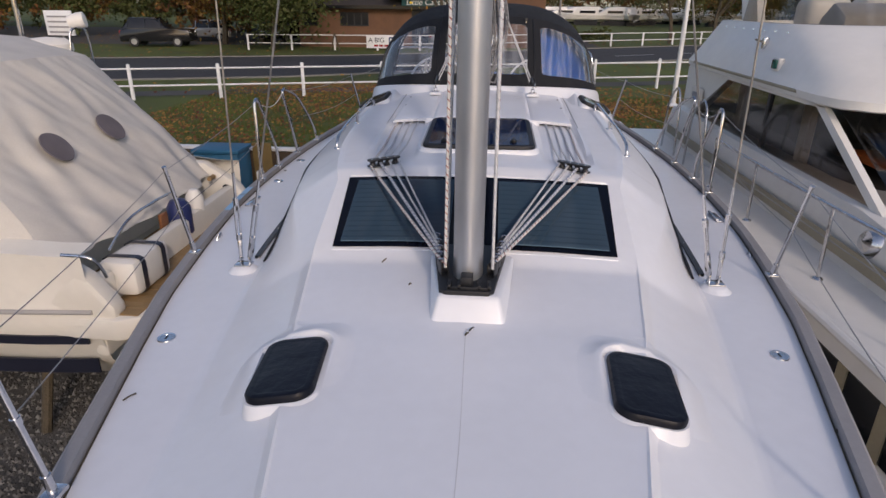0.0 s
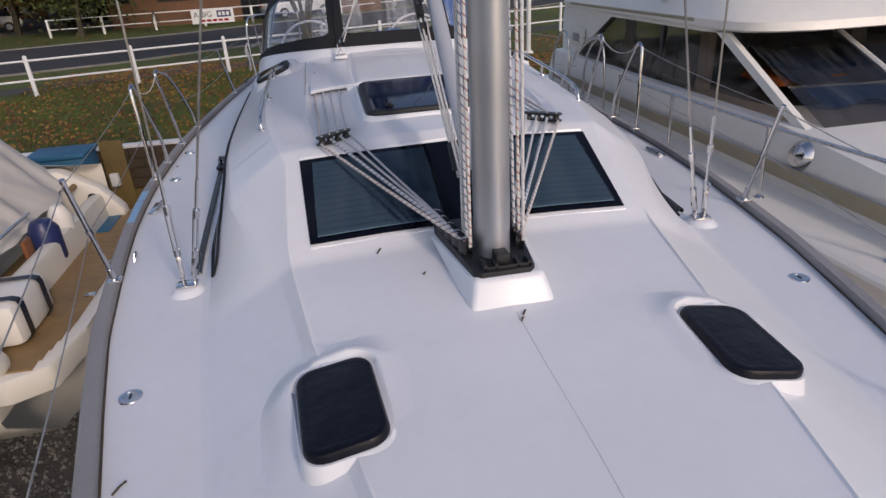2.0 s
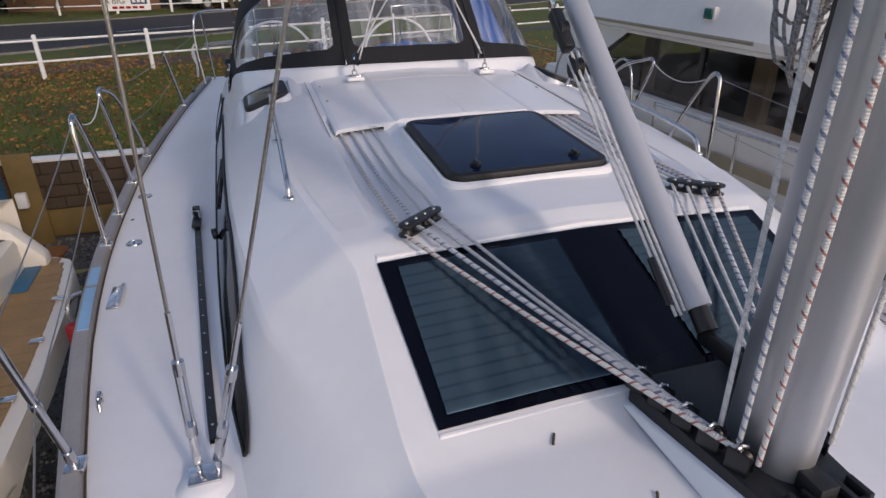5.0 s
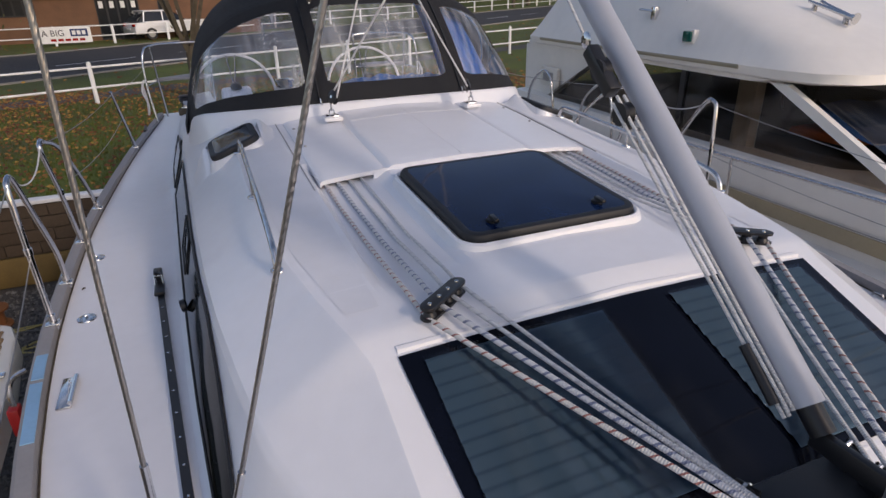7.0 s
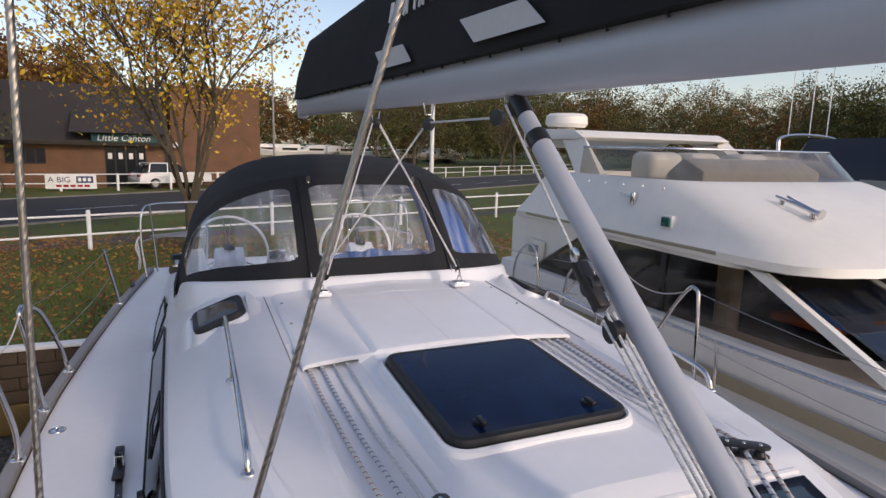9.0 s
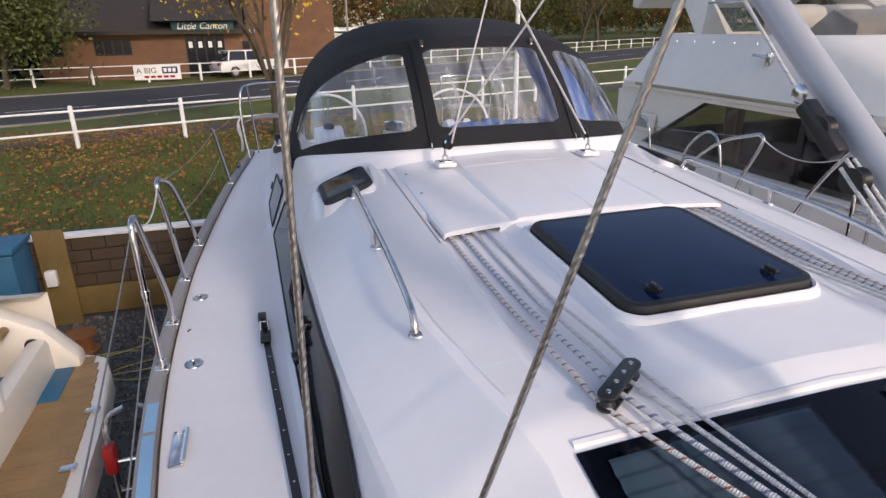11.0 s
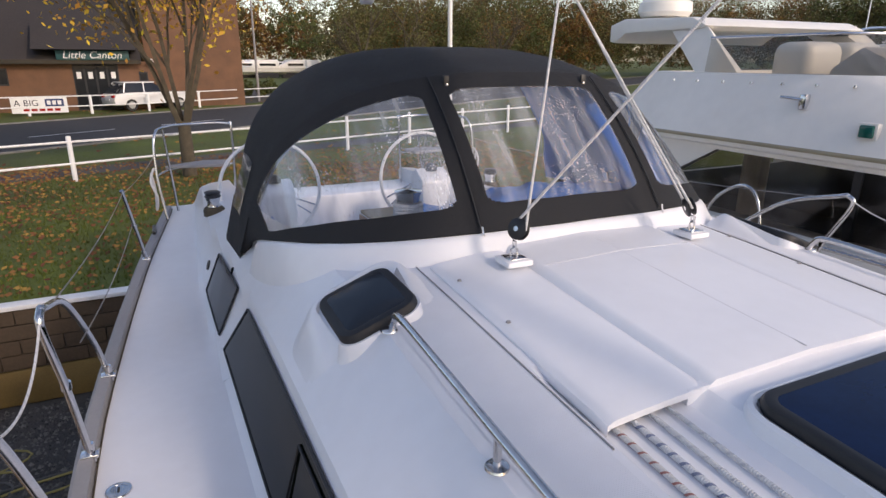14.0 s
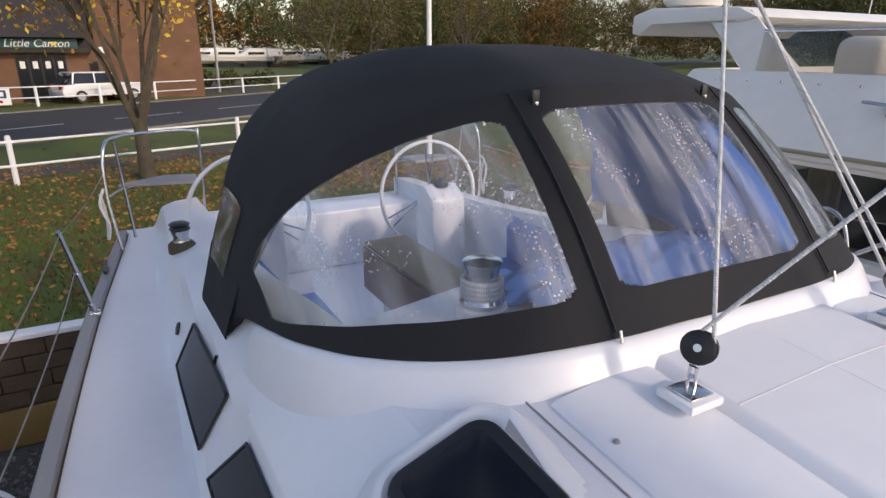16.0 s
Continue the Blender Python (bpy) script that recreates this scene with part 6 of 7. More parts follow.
# ---- trees ----
def tree(name, label, x, y, h, seed, crown, n_leaf, leaf, spread=0.35, bare=0.35, stems=1, z=GZ):
    r = random.Random(seed)
    t = thing(name, label, "tree", (x, y, z))
    wood, tips = B(), []

    def limb(p, d, length, rad, depth):
        pts_ = [p]
        for k in range(4):
            d = (d + Vector((r.uniform(-1, 1), r.uniform(-1, 1), r.uniform(-0.3, 0.6))) * 0.13).normalized()
            pts_.append(pts_[-1] + d * length / 4)
            if depth < 3:
                tips.append((pts_[-1], depth))
        tube(wood, pts_, rad, 7 if depth < 2 else 4, taper=rad * 0.55)
        if depth:
            for k in range(4 if depth > 1 else 3):
                q = pts_[r.randint(2, 4)]
                a = r.uniform(0, 6.28)
                nd = (d * 0.9 + Vector((math.cos(a), math.sin(a), 0.25)) * (spread * 2)).normalized()
                limb(q, nd, length * r.uniform(0.55, 0.75), rad * 0.5, depth - 1)

    for k in range(stems):
        a = 6.28 * k / stems
        d = Vector((math.cos(a) * spread * (stems > 1), math.sin(a) * spread * (stems > 1), 1)).normalized()
        base_h = 0 if stems == 1 else h * 0.10
        limb(Vector((x, y, z + base_h)), d, h * (0.42 if stems == 1 else 0.34), h * (0.022 if stems == 1 else 0.0085), 3)
    if stems > 1:
        tube(wood, [(x, y, z - 0.05), (x, y, z + h * 0.05), (x, y, z + h * 0.14)], h * 0.018, 10, taper=h * 0.015)
    part("trunk", wood, BARK, t)
    verts, faces = [], []
    pick = [p for p, dp in tips if dp <= 1]
    for k in range(n_leaf):
        p = r.choice(pick) + Vector((r.gauss(0, 1), r.gauss(0, 1), r.gauss(0, 1))) * h * bare * 0.12
        s_ = crown[1] * r.uniform(0.5, 1.2)
        i = len(verts)
        a, b = Vector((r.uniform(-1, 1), r.uniform(-1, 1), r.uniform(-1, 1))).normalized(), Vector((r.uniform(-1, 1), r.uniform(-1, 1), r.uniform(-1, 1)))
        b = a.cross(b).normalized()
        verts += [p - a * s_ , p + b * s_ * 0.55, p + a * s_, p - b * s_ * 0.55]
        faces.append((i, i + 1, i + 2, i + 3))
    me_ = bpy.data.meshes.new("crown")
    me_.from_pydata([v - t.location for v in verts], [], faces)
    me_.materials.append(crown[0])
    o = new("crown", me_)
    o.parent = t
    return t


tree("autumn_tree", "multi-stemmed autumn tree with sparse yellow leaves", -1.05, 19.9, 9.6, 3, (LEAFY, 0.075), 9000, None, 0.36, 0.55, stems=6)
tree("autumn_tree", "tall brown-olive autumn tree beside the restaurant", -17.0, 46.0, 12.5, 15, (LEAFB, 0.15), 26000, None, 0.42, 1.0)
tree("green_tree", "dense dark green tree beside the restaurant", -13.6, 38.6, 7.5, 5, (LEAFD, 0.13), 20000, None, 0.45, 1.1)
tree("autumn_tree", "brown-orange autumn tree behind the restaurant", -19, 44, 10, 6, (LEAFO, 0.14), 20000, None, 0.45, 1.1)
tree("roadside_tree", "slender roadside tree with thinning olive leaves", 14.5, 53.0, 9.0, 7, (LEAFB, 0.09), 1300, None, 0.35, 0.8)
tree("roadside_tree", "slender roadside tree with thinning olive leaves", 19.2, 56.5, 9.5, 8, (LEAFB, 0.10), 1500, None, 0.35, 0.8)
tree("roadside_tree", "nearly bare roadside tree with few leaves", 32.5, 64.0, 9.5, 9, (LEAFO, 0.10), 700, None, 0.35, 0.8)
tree("roadside_tree", "slender roadside tree with thinning olive leaves", 36.0, 67.0, 10.5, 10, (LEAFB, 0.11), 1700, None, 0.35, 0.8)


def woods(name, label, xr, yr, hr, n, size, material, seed, bushes):
    """A far wood: many clumps of leaves heaped into crowns of uneven height."""
    r = np.random.default_rng(seed)
    heaps = np.stack([r.uniform(*xr, bushes), r.uniform(*yr, bushes), r.uniform(*hr, bushes)], 1)
    n = int(n * 2.4)
    # each crown is a heap of leaf clumps of its own
    clumps = 46
    c = r.normal(size=(bushes, clumps, 3))
    c *= ((0.25 + 0.70 * r.random((bushes, clumps)) ** 0.6) / np.linalg.norm(c, axis=2))[:, :, None]
    which, what = r.integers(0, bushes, n), r.integers(0, clumps, n)
    x, y, h = heaps[which].T
    u = c[which, what] * np.array([1.0, 1.0, 0.95]) + r.normal(size=(n, 3)) * np.array([0.09, 0.09, 0.055])
    p = np.stack([x + u[:, 0] * h * 0.36, y + u[:, 1] * h * 0.36, np.maximum(GZ + 0.1, GZ + h * 0.50 + u[:, 2] * h * 0.48)], 1)
    a = r.normal(size=(n, 3))
    a /= np.linalg.norm(a, axis=1)[:, None]
    b = np.cross(a, r.normal(size=(n, 3)))
    b /= np.linalg.norm(b, axis=1)[:, None]
    s_ = (size * 0.58 * r.uniform(0.5, 1.5, n))[:, None]
    verts = np.stack([p - a * s_, p + b * s_ * 0.6, p + a * s_, p - b * s_ * 0.6], 1).reshape(-1, 3).tolist()
    faces = np.arange(4 * n).reshape(-1, 4).tolist()
    me_ = bpy.data.meshes.new(name)
    me_.from_pydata(verts, [], faces)
    me_.materials.append(material)
    tagged(new(name, me_), label, "woods", "", "stuff")


woods("far_woods", "far wood of brown and olive autumn trees", (-110, 150), (145, 190), (15, 25), 60000, 0.5, LEAFB, 21, 90)
woods("far_woods", "far rust-brown autumn trees", (-110, 150), (142, 185), (12, 20), 34000, 0.48, LEAFO, 22, 55)
woods("far_woods", "far dark green trees", (-110, 150), (142, 185), (11, 18), 34000, 0.48, LEAFD, 23, 50)
woods("hedge", "autumn trees and bushes behind the road", (20, 150), (82, 104), (12, 20), 52000, 0.24, LEAFB, 24, 85)
woods("hedge", "dark green bushes behind the road", (24, 150), (82, 102), (10, 18), 40000, 0.24, LEAFD, 25, 70)
woods("hedge", "rusty autumn bushes behind the road", (26, 150), (82, 104), (11, 19), 34000, 0.24, LEAFO, 26, 48)
woods("hedge", "trees behind the parked cars", (-70, -15), (50, 75), (6, 12), 30000, 0.28, LEAFD, 27, 34)
woods("hedge", "brown autumn trees behind the parked cars", (-70, -17), (46, 80), (6, 11), 22000, 0.28, LEAFO, 28, 26)
woods("hedge", "tall autumn trees beyond the yard", (86, 130), (50, 66), (14, 17), 30000, 0.26, LEAFB, 31, 40)
woods("hedge", "tall green trees beyond the yard", (86, 130), (50, 66), (12, 16), 24000, 0.26, LEAFD, 32, 34)
woods("hedge", "tall olive trees behind the restaurant", (-36, -16), (60, 74), (13, 17), 26000, 0.26, LEAFB, 33, 20)
woods("hedge", "tall orange autumn trees behind the restaurant", (-20, -9), (60, 72), (11, 14.5), 14000, 0.24, LEAFO, 34, 10)
woods("shrub", "low green shrub bed across the road", (2, 9), (50, 53), (1.0, 1.6), 5000, 0.12, LEAFD, 29, 16)
pole = thing("flagpole", "tall white flagpole on the grass", "flagpole", (5.6, 19.0, GZ))
part("shaft", tube(B(), [(5.6, 19.0, GZ - 0.05), (5.6, 19.0, 3.0), (5.6, 19.0, 9.0)], 0.075, 14, taper=0.04), WHITEP, pole)
part("base", lathe(B(), [(0.16, 0), (0.16, 0.06), (0.10, 0.10)], (5.6, 19.0, GZ), 16), WHITEP, pole)
lp = thing("lamp_post", "thin grey street lamp post by the road", "lamp post", (4.9, 47.5, GZ))
part("shaft", tube(B(), [(4.9, 47.5, GZ - 0.05), (4.9, 47.5, 8.5)], 0.09, 10, taper=0.05), GREYP, lp)
part("head", box(B(), 4.8, 5.0, 46.7, 47.6, 8.45, 8.58, 0.03), GREYP, lp)


# ---- far boats ashore ----
def far_boat(x, y, turn, k, group="boats ashore"):
    b = thing("motor_boat", "white motor boat laid up ashore across the road", "boat", group=group)
    bm = B()
    rows = []
    for t, w, dz in ((0, 1.0, 0), (0.5, 1.25, 0), (0.8, 0.95, 0.12), (1.0, 0.05, 0.3)):
        yv = -3 + 7 * t
        rows.append([(-w, yv, 1.5 + dz), (-w * 0.8, yv, 0.9), (0, yv, 0.5), (w * 0.8, yv, 0.9), (w, yv, 1.5 + dz), (0, yv, 1.62 + dz)])
    grid(bm, rows, close=True)
    part("hull", bm, RGEL, b)
    bm = B()
    prism(bm, [(-2.2, 1.5), (-2.0, 2.3 + 0.3 * k), (0.5, 2.3 + 0.3 * k), (2.2, 1.6)], "x", -0.85, 0.85, 0.08)
    part("cabin", bm, RGEL, b)
    part("window", box(B(), -0.87, 0.87, -1.6, 0.7, 1.75, 2.1), DARKW, b)
    part("cradle", box(B(), -0.7, 0.7, -2, 1.5, 0, 0.75), RUBBER, b)
    b.matrix_world = pose(x, y, GZ, 0, 0, turn)
    return b


rb = random.Random(8)
first = far_boat(8, 104, 95, 0)
second = far_boat(14, 100, 80, 1)
for k in range(52):
    copy_thing(rb.choice((first, second)), pose(rb.uniform(-2, 42), rb.uniform(98, 138), GZ, 0, 0, rb.choice((90, -90, 80, 100, 0)) + rb.uniform(-15, 15)))
sh_ = thing("timber_shed", "pale orange timber fence panels across the road", "fence", (4, 60, GZ))
part("panel", box(B(), 1.0, 5.5, 60, 60.2, GZ, 0.3), mat("orange_timber", (0.42, 0.20, 0.08), 0.8, var=0.2), sh_)


# ---- motor cruiser lying stern-on, under a canvas cover ----
lb = thing("motor_cruiser", "cream motor cruiser with a teak bathing platform and covered cockpit", "boat", (-5, 5.8, -2.5))
LY0, LY1 = 4.15, 7.55


def l_hull(x):
    """Half of the stern's rounding: how far the side lies inboard near the transom."""
    return 0.10 + 0.35 * smooth01(-3.9, -3.0, x)


bm = B()
rows = []
for x in (-11.5, -9.5, -7.5, -5.5, -4.4, -3.8, -3.45, -3.2):
    k = 0.9 * smooth01(-9.0, -11.8, x) + 0.0
    i = 0.06 * smooth01(-4.0, -3.2, x)
    c = (LY0 + LY1) / 2
    w = (LY1 - LY0) / 2 * (1 - k) - i
    t = -0.33 if x < -3.6 else -0.36
    prof = [(w * 0.88, t + 0.05), (w, t), (w * 1.0, t - 0.12), (w * 0.985, t - 0.45), (w * 1.015, t - 0.62), (w * 0.98, -1.12), (w * 0.93, -1.40), (w * 0.55, -1.95), (0, -2.15)]
    rows.append([(x, c - a, b) for a, b in prof] + [(x, c + a, b) for a, b in prof[::-1][1:]])
vs = grid(bm, rows)
part("hull", bm, CREAM, lb)
part("transom", box(B(), -3.32, -3.18, LY0 + 0.12, LY1 - 0.12, -1.35, -0.62, 0.05), CREAM, lb)
for a, b, d, mt, nm in ((-1.10, -1.18, 0.012, NAVY, "stripe"), (-1.36, -1.5, 0.01, NAVY, "waterline")):
    for s, y in ((-1, LY0), (1, LY1)):
        bm = B()
        slab(bm, [[(x, y + s * (d - 0.035 - 0.06 * smooth01(-4.0, -3.2, x) - (0.05 if a < -1.3 else 0)), z) for x in np.linspace(-9, -3.3, 14)] for z in (a, b)], (0, s * 0.02, 0))
        part(nm, bm, mt, lb)
part("rubbing_strake", tube(B(), [(x, LY0 - 0.01 + 0.06 * smooth01(-4.0, -3.2, x), -0.86) for x in np.linspace(-9, -3.2, 16)], 0.022, 8), mat("grey_strake", (0.4, 0.38, 0.36), 0.5), lb)
# bathing platform: rounded rim and teak laid in planks
out_ = [(-3.9, LY0 + 0.06), (-3.0, LY0 + 0.02), (-2.74, LY0 + 0.16), (-2.66, 4.8), (-2.66, 5.6), (-2.70, 6.4), (-2.78, 7.1), (-2.86, 7.36), (-3.0, 7.46), (-3.9, 7.46)]
bm = B()
prism(bm, out_, "z", -1.12, -0.915, 0.035)
plat = part("bathing_platform", bm, CREAM, lb)
for k in range(26):
    y = 4.27 + 0.1195 * k
    xe = float(np.interp(y, [4.2, 4.8, 5.6, 6.4, 7.1, 7.36], [-2.86, -2.76, -2.76, -2.80, -2.88, -2.98]))
    part("teak_plank", box(B(), -3.75, xe, y, y + 0.112, -0.914, -0.900), TEAK, plat)
part("mat", box(B(), -3.55, -3.05, 6.75, 7.25, -0.899, -0.889, 0.004), BLUEP, lb, "turquoise mat on the teak")
for y in (5.3, 5.95, 6.55):
    part("latch", box(B(), -2.83, -2.74, y - 0.03, y + 0.03, -0.905, -0.885, 0.005), STEEL, lb)
# quarter mouldings either side of the transom
for y, s in ((7.30, 1), (4.30, -1)):
    bm = B()
    prism(bm, [(-4.2, -0.30), (-3.55, -0.33), (-3.2, -0.55), (-3.0, -0.82), (-3.0, -0.93), (-4.2, -0.93)], "y", y - 0.09, y + 0.09, 0.05)
    part("quarter", bm, CREAM, lb)
part("quarter_port", lathe(B(), [(0.045, -0.02), (0.055, 0.0), (0.03, 0.012), (0.0, 0.012)], (-3.28, 7.20, -0.66), 16, pose(0, 0, 0, 90, 0, 0)), BLACKP, lb)
part("wooden_knob", tube(B(), [(-3.42, 7.18, -0.50), (-3.42, 7.05, -0.50)], 0.03, 10), TEAK, lb)
part("corner_cleat", tube(B(), spline([(-3.35, LY0 + 0.05, -0.34), (-3.15, LY0 + 0.07, -0.36), (-3.08, LY0 + 0.10, -0.44), (-3.05, LY0 + 0.12, -0.56)], 5), 0.014, 8), STEEL, lb)
# canvas cover
cover = thing("canvas_cover", "cream canvas cockpit cover with two round net vents, hanging in folds", "boat cover", (-4.2, 5.8, -0.5))
bm = B()
rows = []
for j in range(57):
    v = j / 56
    row = []
    for k in range(121):
        u = k / 120
        y = 4.32 + 3.05 * u + (0.35 * v if u < 0.5 else -0.25 * v) * abs(2 * u - 1)
        x = -3.38 - 1.22 * v - 0.16 * (2 * u - 1) ** 2
        z = -0.50 + 1.46 * v + 0.06 * math.sin(math.pi * u) * v
        f = 0.030 * math.sin(u * 34 + 5 * noise.noise(Vector((u * 4, v * 2, 7))) + 3 * v) * (1 - v) ** 0.8 + 0.06 * noise.noise(Vector((u * 4, v * 2.0, 1.0))) + 0.030 * noise.noise(Vector((u * 11 + v * 4, v * 3, 2.0))) + 0.012 * noise.noise(Vector((u * 26 + v * 9, v * 7, 3.0)))
        row.append((x + f, y, z + 0.02 * noise.noise(Vector((u * 7, v * 4, 4)))))
    rows.append(row)
vg = grid(bm, rows)
part("stern_face", bm, CANVAS, cover, angle=60)
for s, u in ((0, 0), (1, -1)):
    bm = B()
    side = []
    for r_ in rows:
        e = Vector(r_[u])
        side.append([e, e + Vector((-0.8, -0.06 if s == 0 else 0.06, 0.0)), e + Vector((-2.0, -0.10 if s == 0 else 0.10, 0.0)), e + Vector((-3.6, 0.0, 0.0))])
    grid(bm, side)
    part("side_face", bm, CANVAS, cover)
bm = B()
grid(bm, [[rows[-1][k], Vector(rows[-1][k]) + Vector((-0.7, 0, 0.20)), Vector(rows[-1][k]) + Vector((-2.0, 0, 0.28)), Vector(rows[-1][k]) + Vector((-3.6, 0, 0.10))] for k in range(0, 121, 4)])
part("top_face", bm, CANVAS, cover)


def on_cover(u, v):
    return Vector(rows[round(v * 56)][round(u * 120)])


for u, v in ((0.29, 0.50), (0.60, 0.52)):
    q = on_cover(u, v)
    part("vent", lathe(B(), [(0.165, 0.0), (0.16, 0.010), (0.0, 0.012)], q + Vector((0.045, 0, 0.03)), 28, pose(0, 0, 0, 0, 50, 0)), mat("net_" + "ab"[u > 0.5], (0.16, 0.14, 0.15), 0.9, var=0.3, fine=200), cover, "round grey net vent")
# things stowed on the platform
cb = thing("life_raft", "white life raft canister strapped on the platform", "life raft", (-3.0, 4.9, -0.9))
part("case", box(B(), -3.33, -2.98, 4.55, 5.15, -0.885, -0.55, 0.06), RGEL, cb)
for y in (4.68, 5.02):
    part("strap", box(B(), -3.34, -2.97, y - 0.02, y + 0.02, -0.886, -0.54, 0.055), NAVY, cb)
rail_ = thing("stern_guard", "bent stainless guard rail at the transom", "guardrail", (-3.4, 5.3, -0.6))
part("tube", tube(B(), spline([(-3.36, 4.8, -0.55), (-3.32, 5.1, -0.36), (-3.34, 5.6, -0.34), (-3.36, 6.0, -0.36)], 6), 0.014, 10), STEEL, rail_)
fd = thing("fender", "navy fender standing on the platform", "fender", (-3.3, 6.1, -0.9), group="fenders")
part("body", lathe(B(), [(0.0, 0.015), (0.10, 0.03), (0.13, 0.10), (0.13, 0.38), (0.08, 0.46), (0.0, 0.48)], (-3.30, 6.0, -0.9), 18), mat("navy_vinyl", (0.02, 0.03, 0.12), 0.4), fd)
fd2 = thing("fender", "pale fender standing on the platform", "fender", (-3.3, 6.35, -0.9), group="fenders")
part("body", lathe(B(), [(0.0, 0.015), (0.08, 0.03), (0.10, 0.10), (0.10, 0.40), (0.05, 0.48), (0.0, 0.49)], (-3.28, 6.34, -0.9), 18), RGEL, fd2)
bd = thing("wooden_board", "red-brown wooden board leaning on the transom", "board", (-3.4, 5.75, -0.9))
part("board", box(B(), -3.02, -2.99, 5.66, 5.80, -0.86, -0.50, 0.004, Matrix.Translation((-0.33, 0, 0)) ), WOOD, bd)
# radar and lamps on the cover's arch
ar = thing("radar", "white radar scanner on the cruiser's arch", "radar", (-5.3, 6.9, 0.95))
part("dome", lathe(B(), [(0.0, 0.0), (0.20, 0.02), (0.27, 0.08), (0.27, 0.16), (0.20, 0.22), (0.0, 0.24)], (-5.27, 7.2, 0.92), 24), RGEL, ar)
part("arch", tube(B(), spline([(-5.3, 5.2, 0.75), (-5.27, 5.8, 0.90), (-5.27, 7.3, 0.90), (-5.3, 7.7, 0.75)], 6), 0.06, 10), RGEL, ar)
part("mast_tube", tube(B(), [(-5.5, 7.1, 0.75), (-5.47, 7.1, 2.6)], 0.03, 10), STEEL, ar)
part("searchlight", lathe(B(), [(0.07, -0.10), (0.09, 0.0), (0.09, 0.08), (0.0, 0.09)], (-4.93, 7.35, 1.34), 16, pose(0, 0, 0, 0, 80, 20)), RGEL, ar)
part("bracket", tube(B(), spline([(-5.0, 7.2, 0.86), (-4.98, 7.25, 1.22), (-4.90, 7.42, 1.22), (-4.90, 7.45, 0.84)], 6), 0.014, 8), STEEL, ar)
nt = thing("notice_board", "white printed notice hung on the cruiser's mast", "notice", (-5.3, 7.5, 1.2))
part("board", box(B(), -5.46, -5.10, 7.50, 7.52, 1.16, 1.45, 0.004), WHITEP, nt)
part("post", tube(B(), [(-5.28, 7.53, 0.80), (-5.28, 7.53, 1.40)], 0.012, 8), STEEL, nt)
for k in range(4):
    part("text_bar", box(B(), -5.42, -5.14 - 0.04 * (k % 2), 7.494, 7.499, 1.37 - 0.06 * k, 1.39 - 0.06 * k), GREYP, nt)
prop = thing("boat_prop", "timber prop under the cruiser", "prop", (-4.2, 4.6, -2.5))
part("post", tube(B(), [(-4.3, 4.6, -2.5), (-4.3, 4.9, -1.7)], 0.05, 8), BARK, prop)

# ---- yard clutter ----
bi = thing("storage_bin", "tall blue plastic storage bin against the wall", "bin", (-5.1, 11.3, -2.5))
part("body", box(B(), -5.6, -4.72, 10.95, 11.6, -2.48, -1.14, 0.03), BLUEP, bi)
part("lid", box(B(), -5.63, -4.69, 10.92, 11.63, -1.14, -1.06, 0.02), BLUEP, bi)
pl = thing("plywood_sheet", "stained plywood sheet leaning beside the bin", "board", (-4.5, 11.5, -2.5))
part("sheet", box(B(), -4.68, -4.30, 11.62, 11.66, -2.49, -1.05, 0.004), OCHRE, pl)
so = thing("power_socket", "white weatherproof socket box", "socket", (-4.55, 11.4, -1.75))
part("case", box(B(), -4.62, -4.48, 11.52, 11.62, -1.85, -1.62, 0.015), WHITEP, so)
re = thing("hose_reel", "brown hose reel lying on the gravel", "reel", (-4.1, 10.7, -2.5))
part("drum", lathe(B(), [(0.0, 0.01), (0.20, 0.01), (0.20, 0.03), (0.13, 0.04), (0.13, 0.24), (0.20, 0.25), (0.20, 0.27), (0.0, 0.27)], (-4.1, 10.7, -2.5), 20), WOOD, re)
rh = random.Random(3)
for k in range(7):
    ho = thing("hose", "loose yellowish hose lying on the gravel", "hose", (-3.6, 10.4, -2.49), group="hoses")
    x, y = rh.uniform(-4.3, -2.5), rh.uniform(9.0, 11.0)
    pts_ = [(x + 0.5 * math.cos(a * 1.0 + k) * (1 + 0.3 * a), y + 0.3 * math.sin(a + k), -2.485) for a in np.linspace(0, 4 + k % 3, 16)]
    part("tube", tube(B(), pts_, 0.012, 6), mat("hose_%s" % "abcdefg"[k], (0.35, 0.30, 0.10) if k % 2 else (0.10, 0.10, 0.10), 0.6), ho)
ld = thing("ladder", "aluminium boarding ladder with a red strap beside the platform", "ladder", (-2.45, 6.2, -2.5))
for x in (-2.58, -2.30):
    part("stile", tube(B(), spline([(x, 6.05, -2.49), (x, 6.05, -1.0), (x, 6.10, -0.72), (x + (0.1 if x < -2.4 else -0.1), 6.14, -0.66)], 5), 0.018, 8), STEEL, ld)
for k in range(7):
    part("rung", tube(B(), [(-2.58, 6.05, -2.3 + 0.22 * k), (-2.30, 6.05, -2.3 + 0.22 * k)], 0.015, 8), STEEL, ld)
part("strap", box(B(), -2.62, -2.55, 6.0, 6.10, -1.05, -0.85, 0.02), RED, ld)
cr = thing("plastic_crate", "grey plastic crate on the gravel", "crate", (-2.4, 6.8, -2.5))
part("shell", box(B(), -2.62, -2.28, 6.6, 7.0, -2.49, -2.1, 0.03), GREYP, cr)

# ---- motor yacht with a flying bridge ----
ry = thing("motor_yacht", "white flybridge motor yacht with dark windows and a beige stripe", "boat", (4.6, 5, -2.5))
RC = 4.6


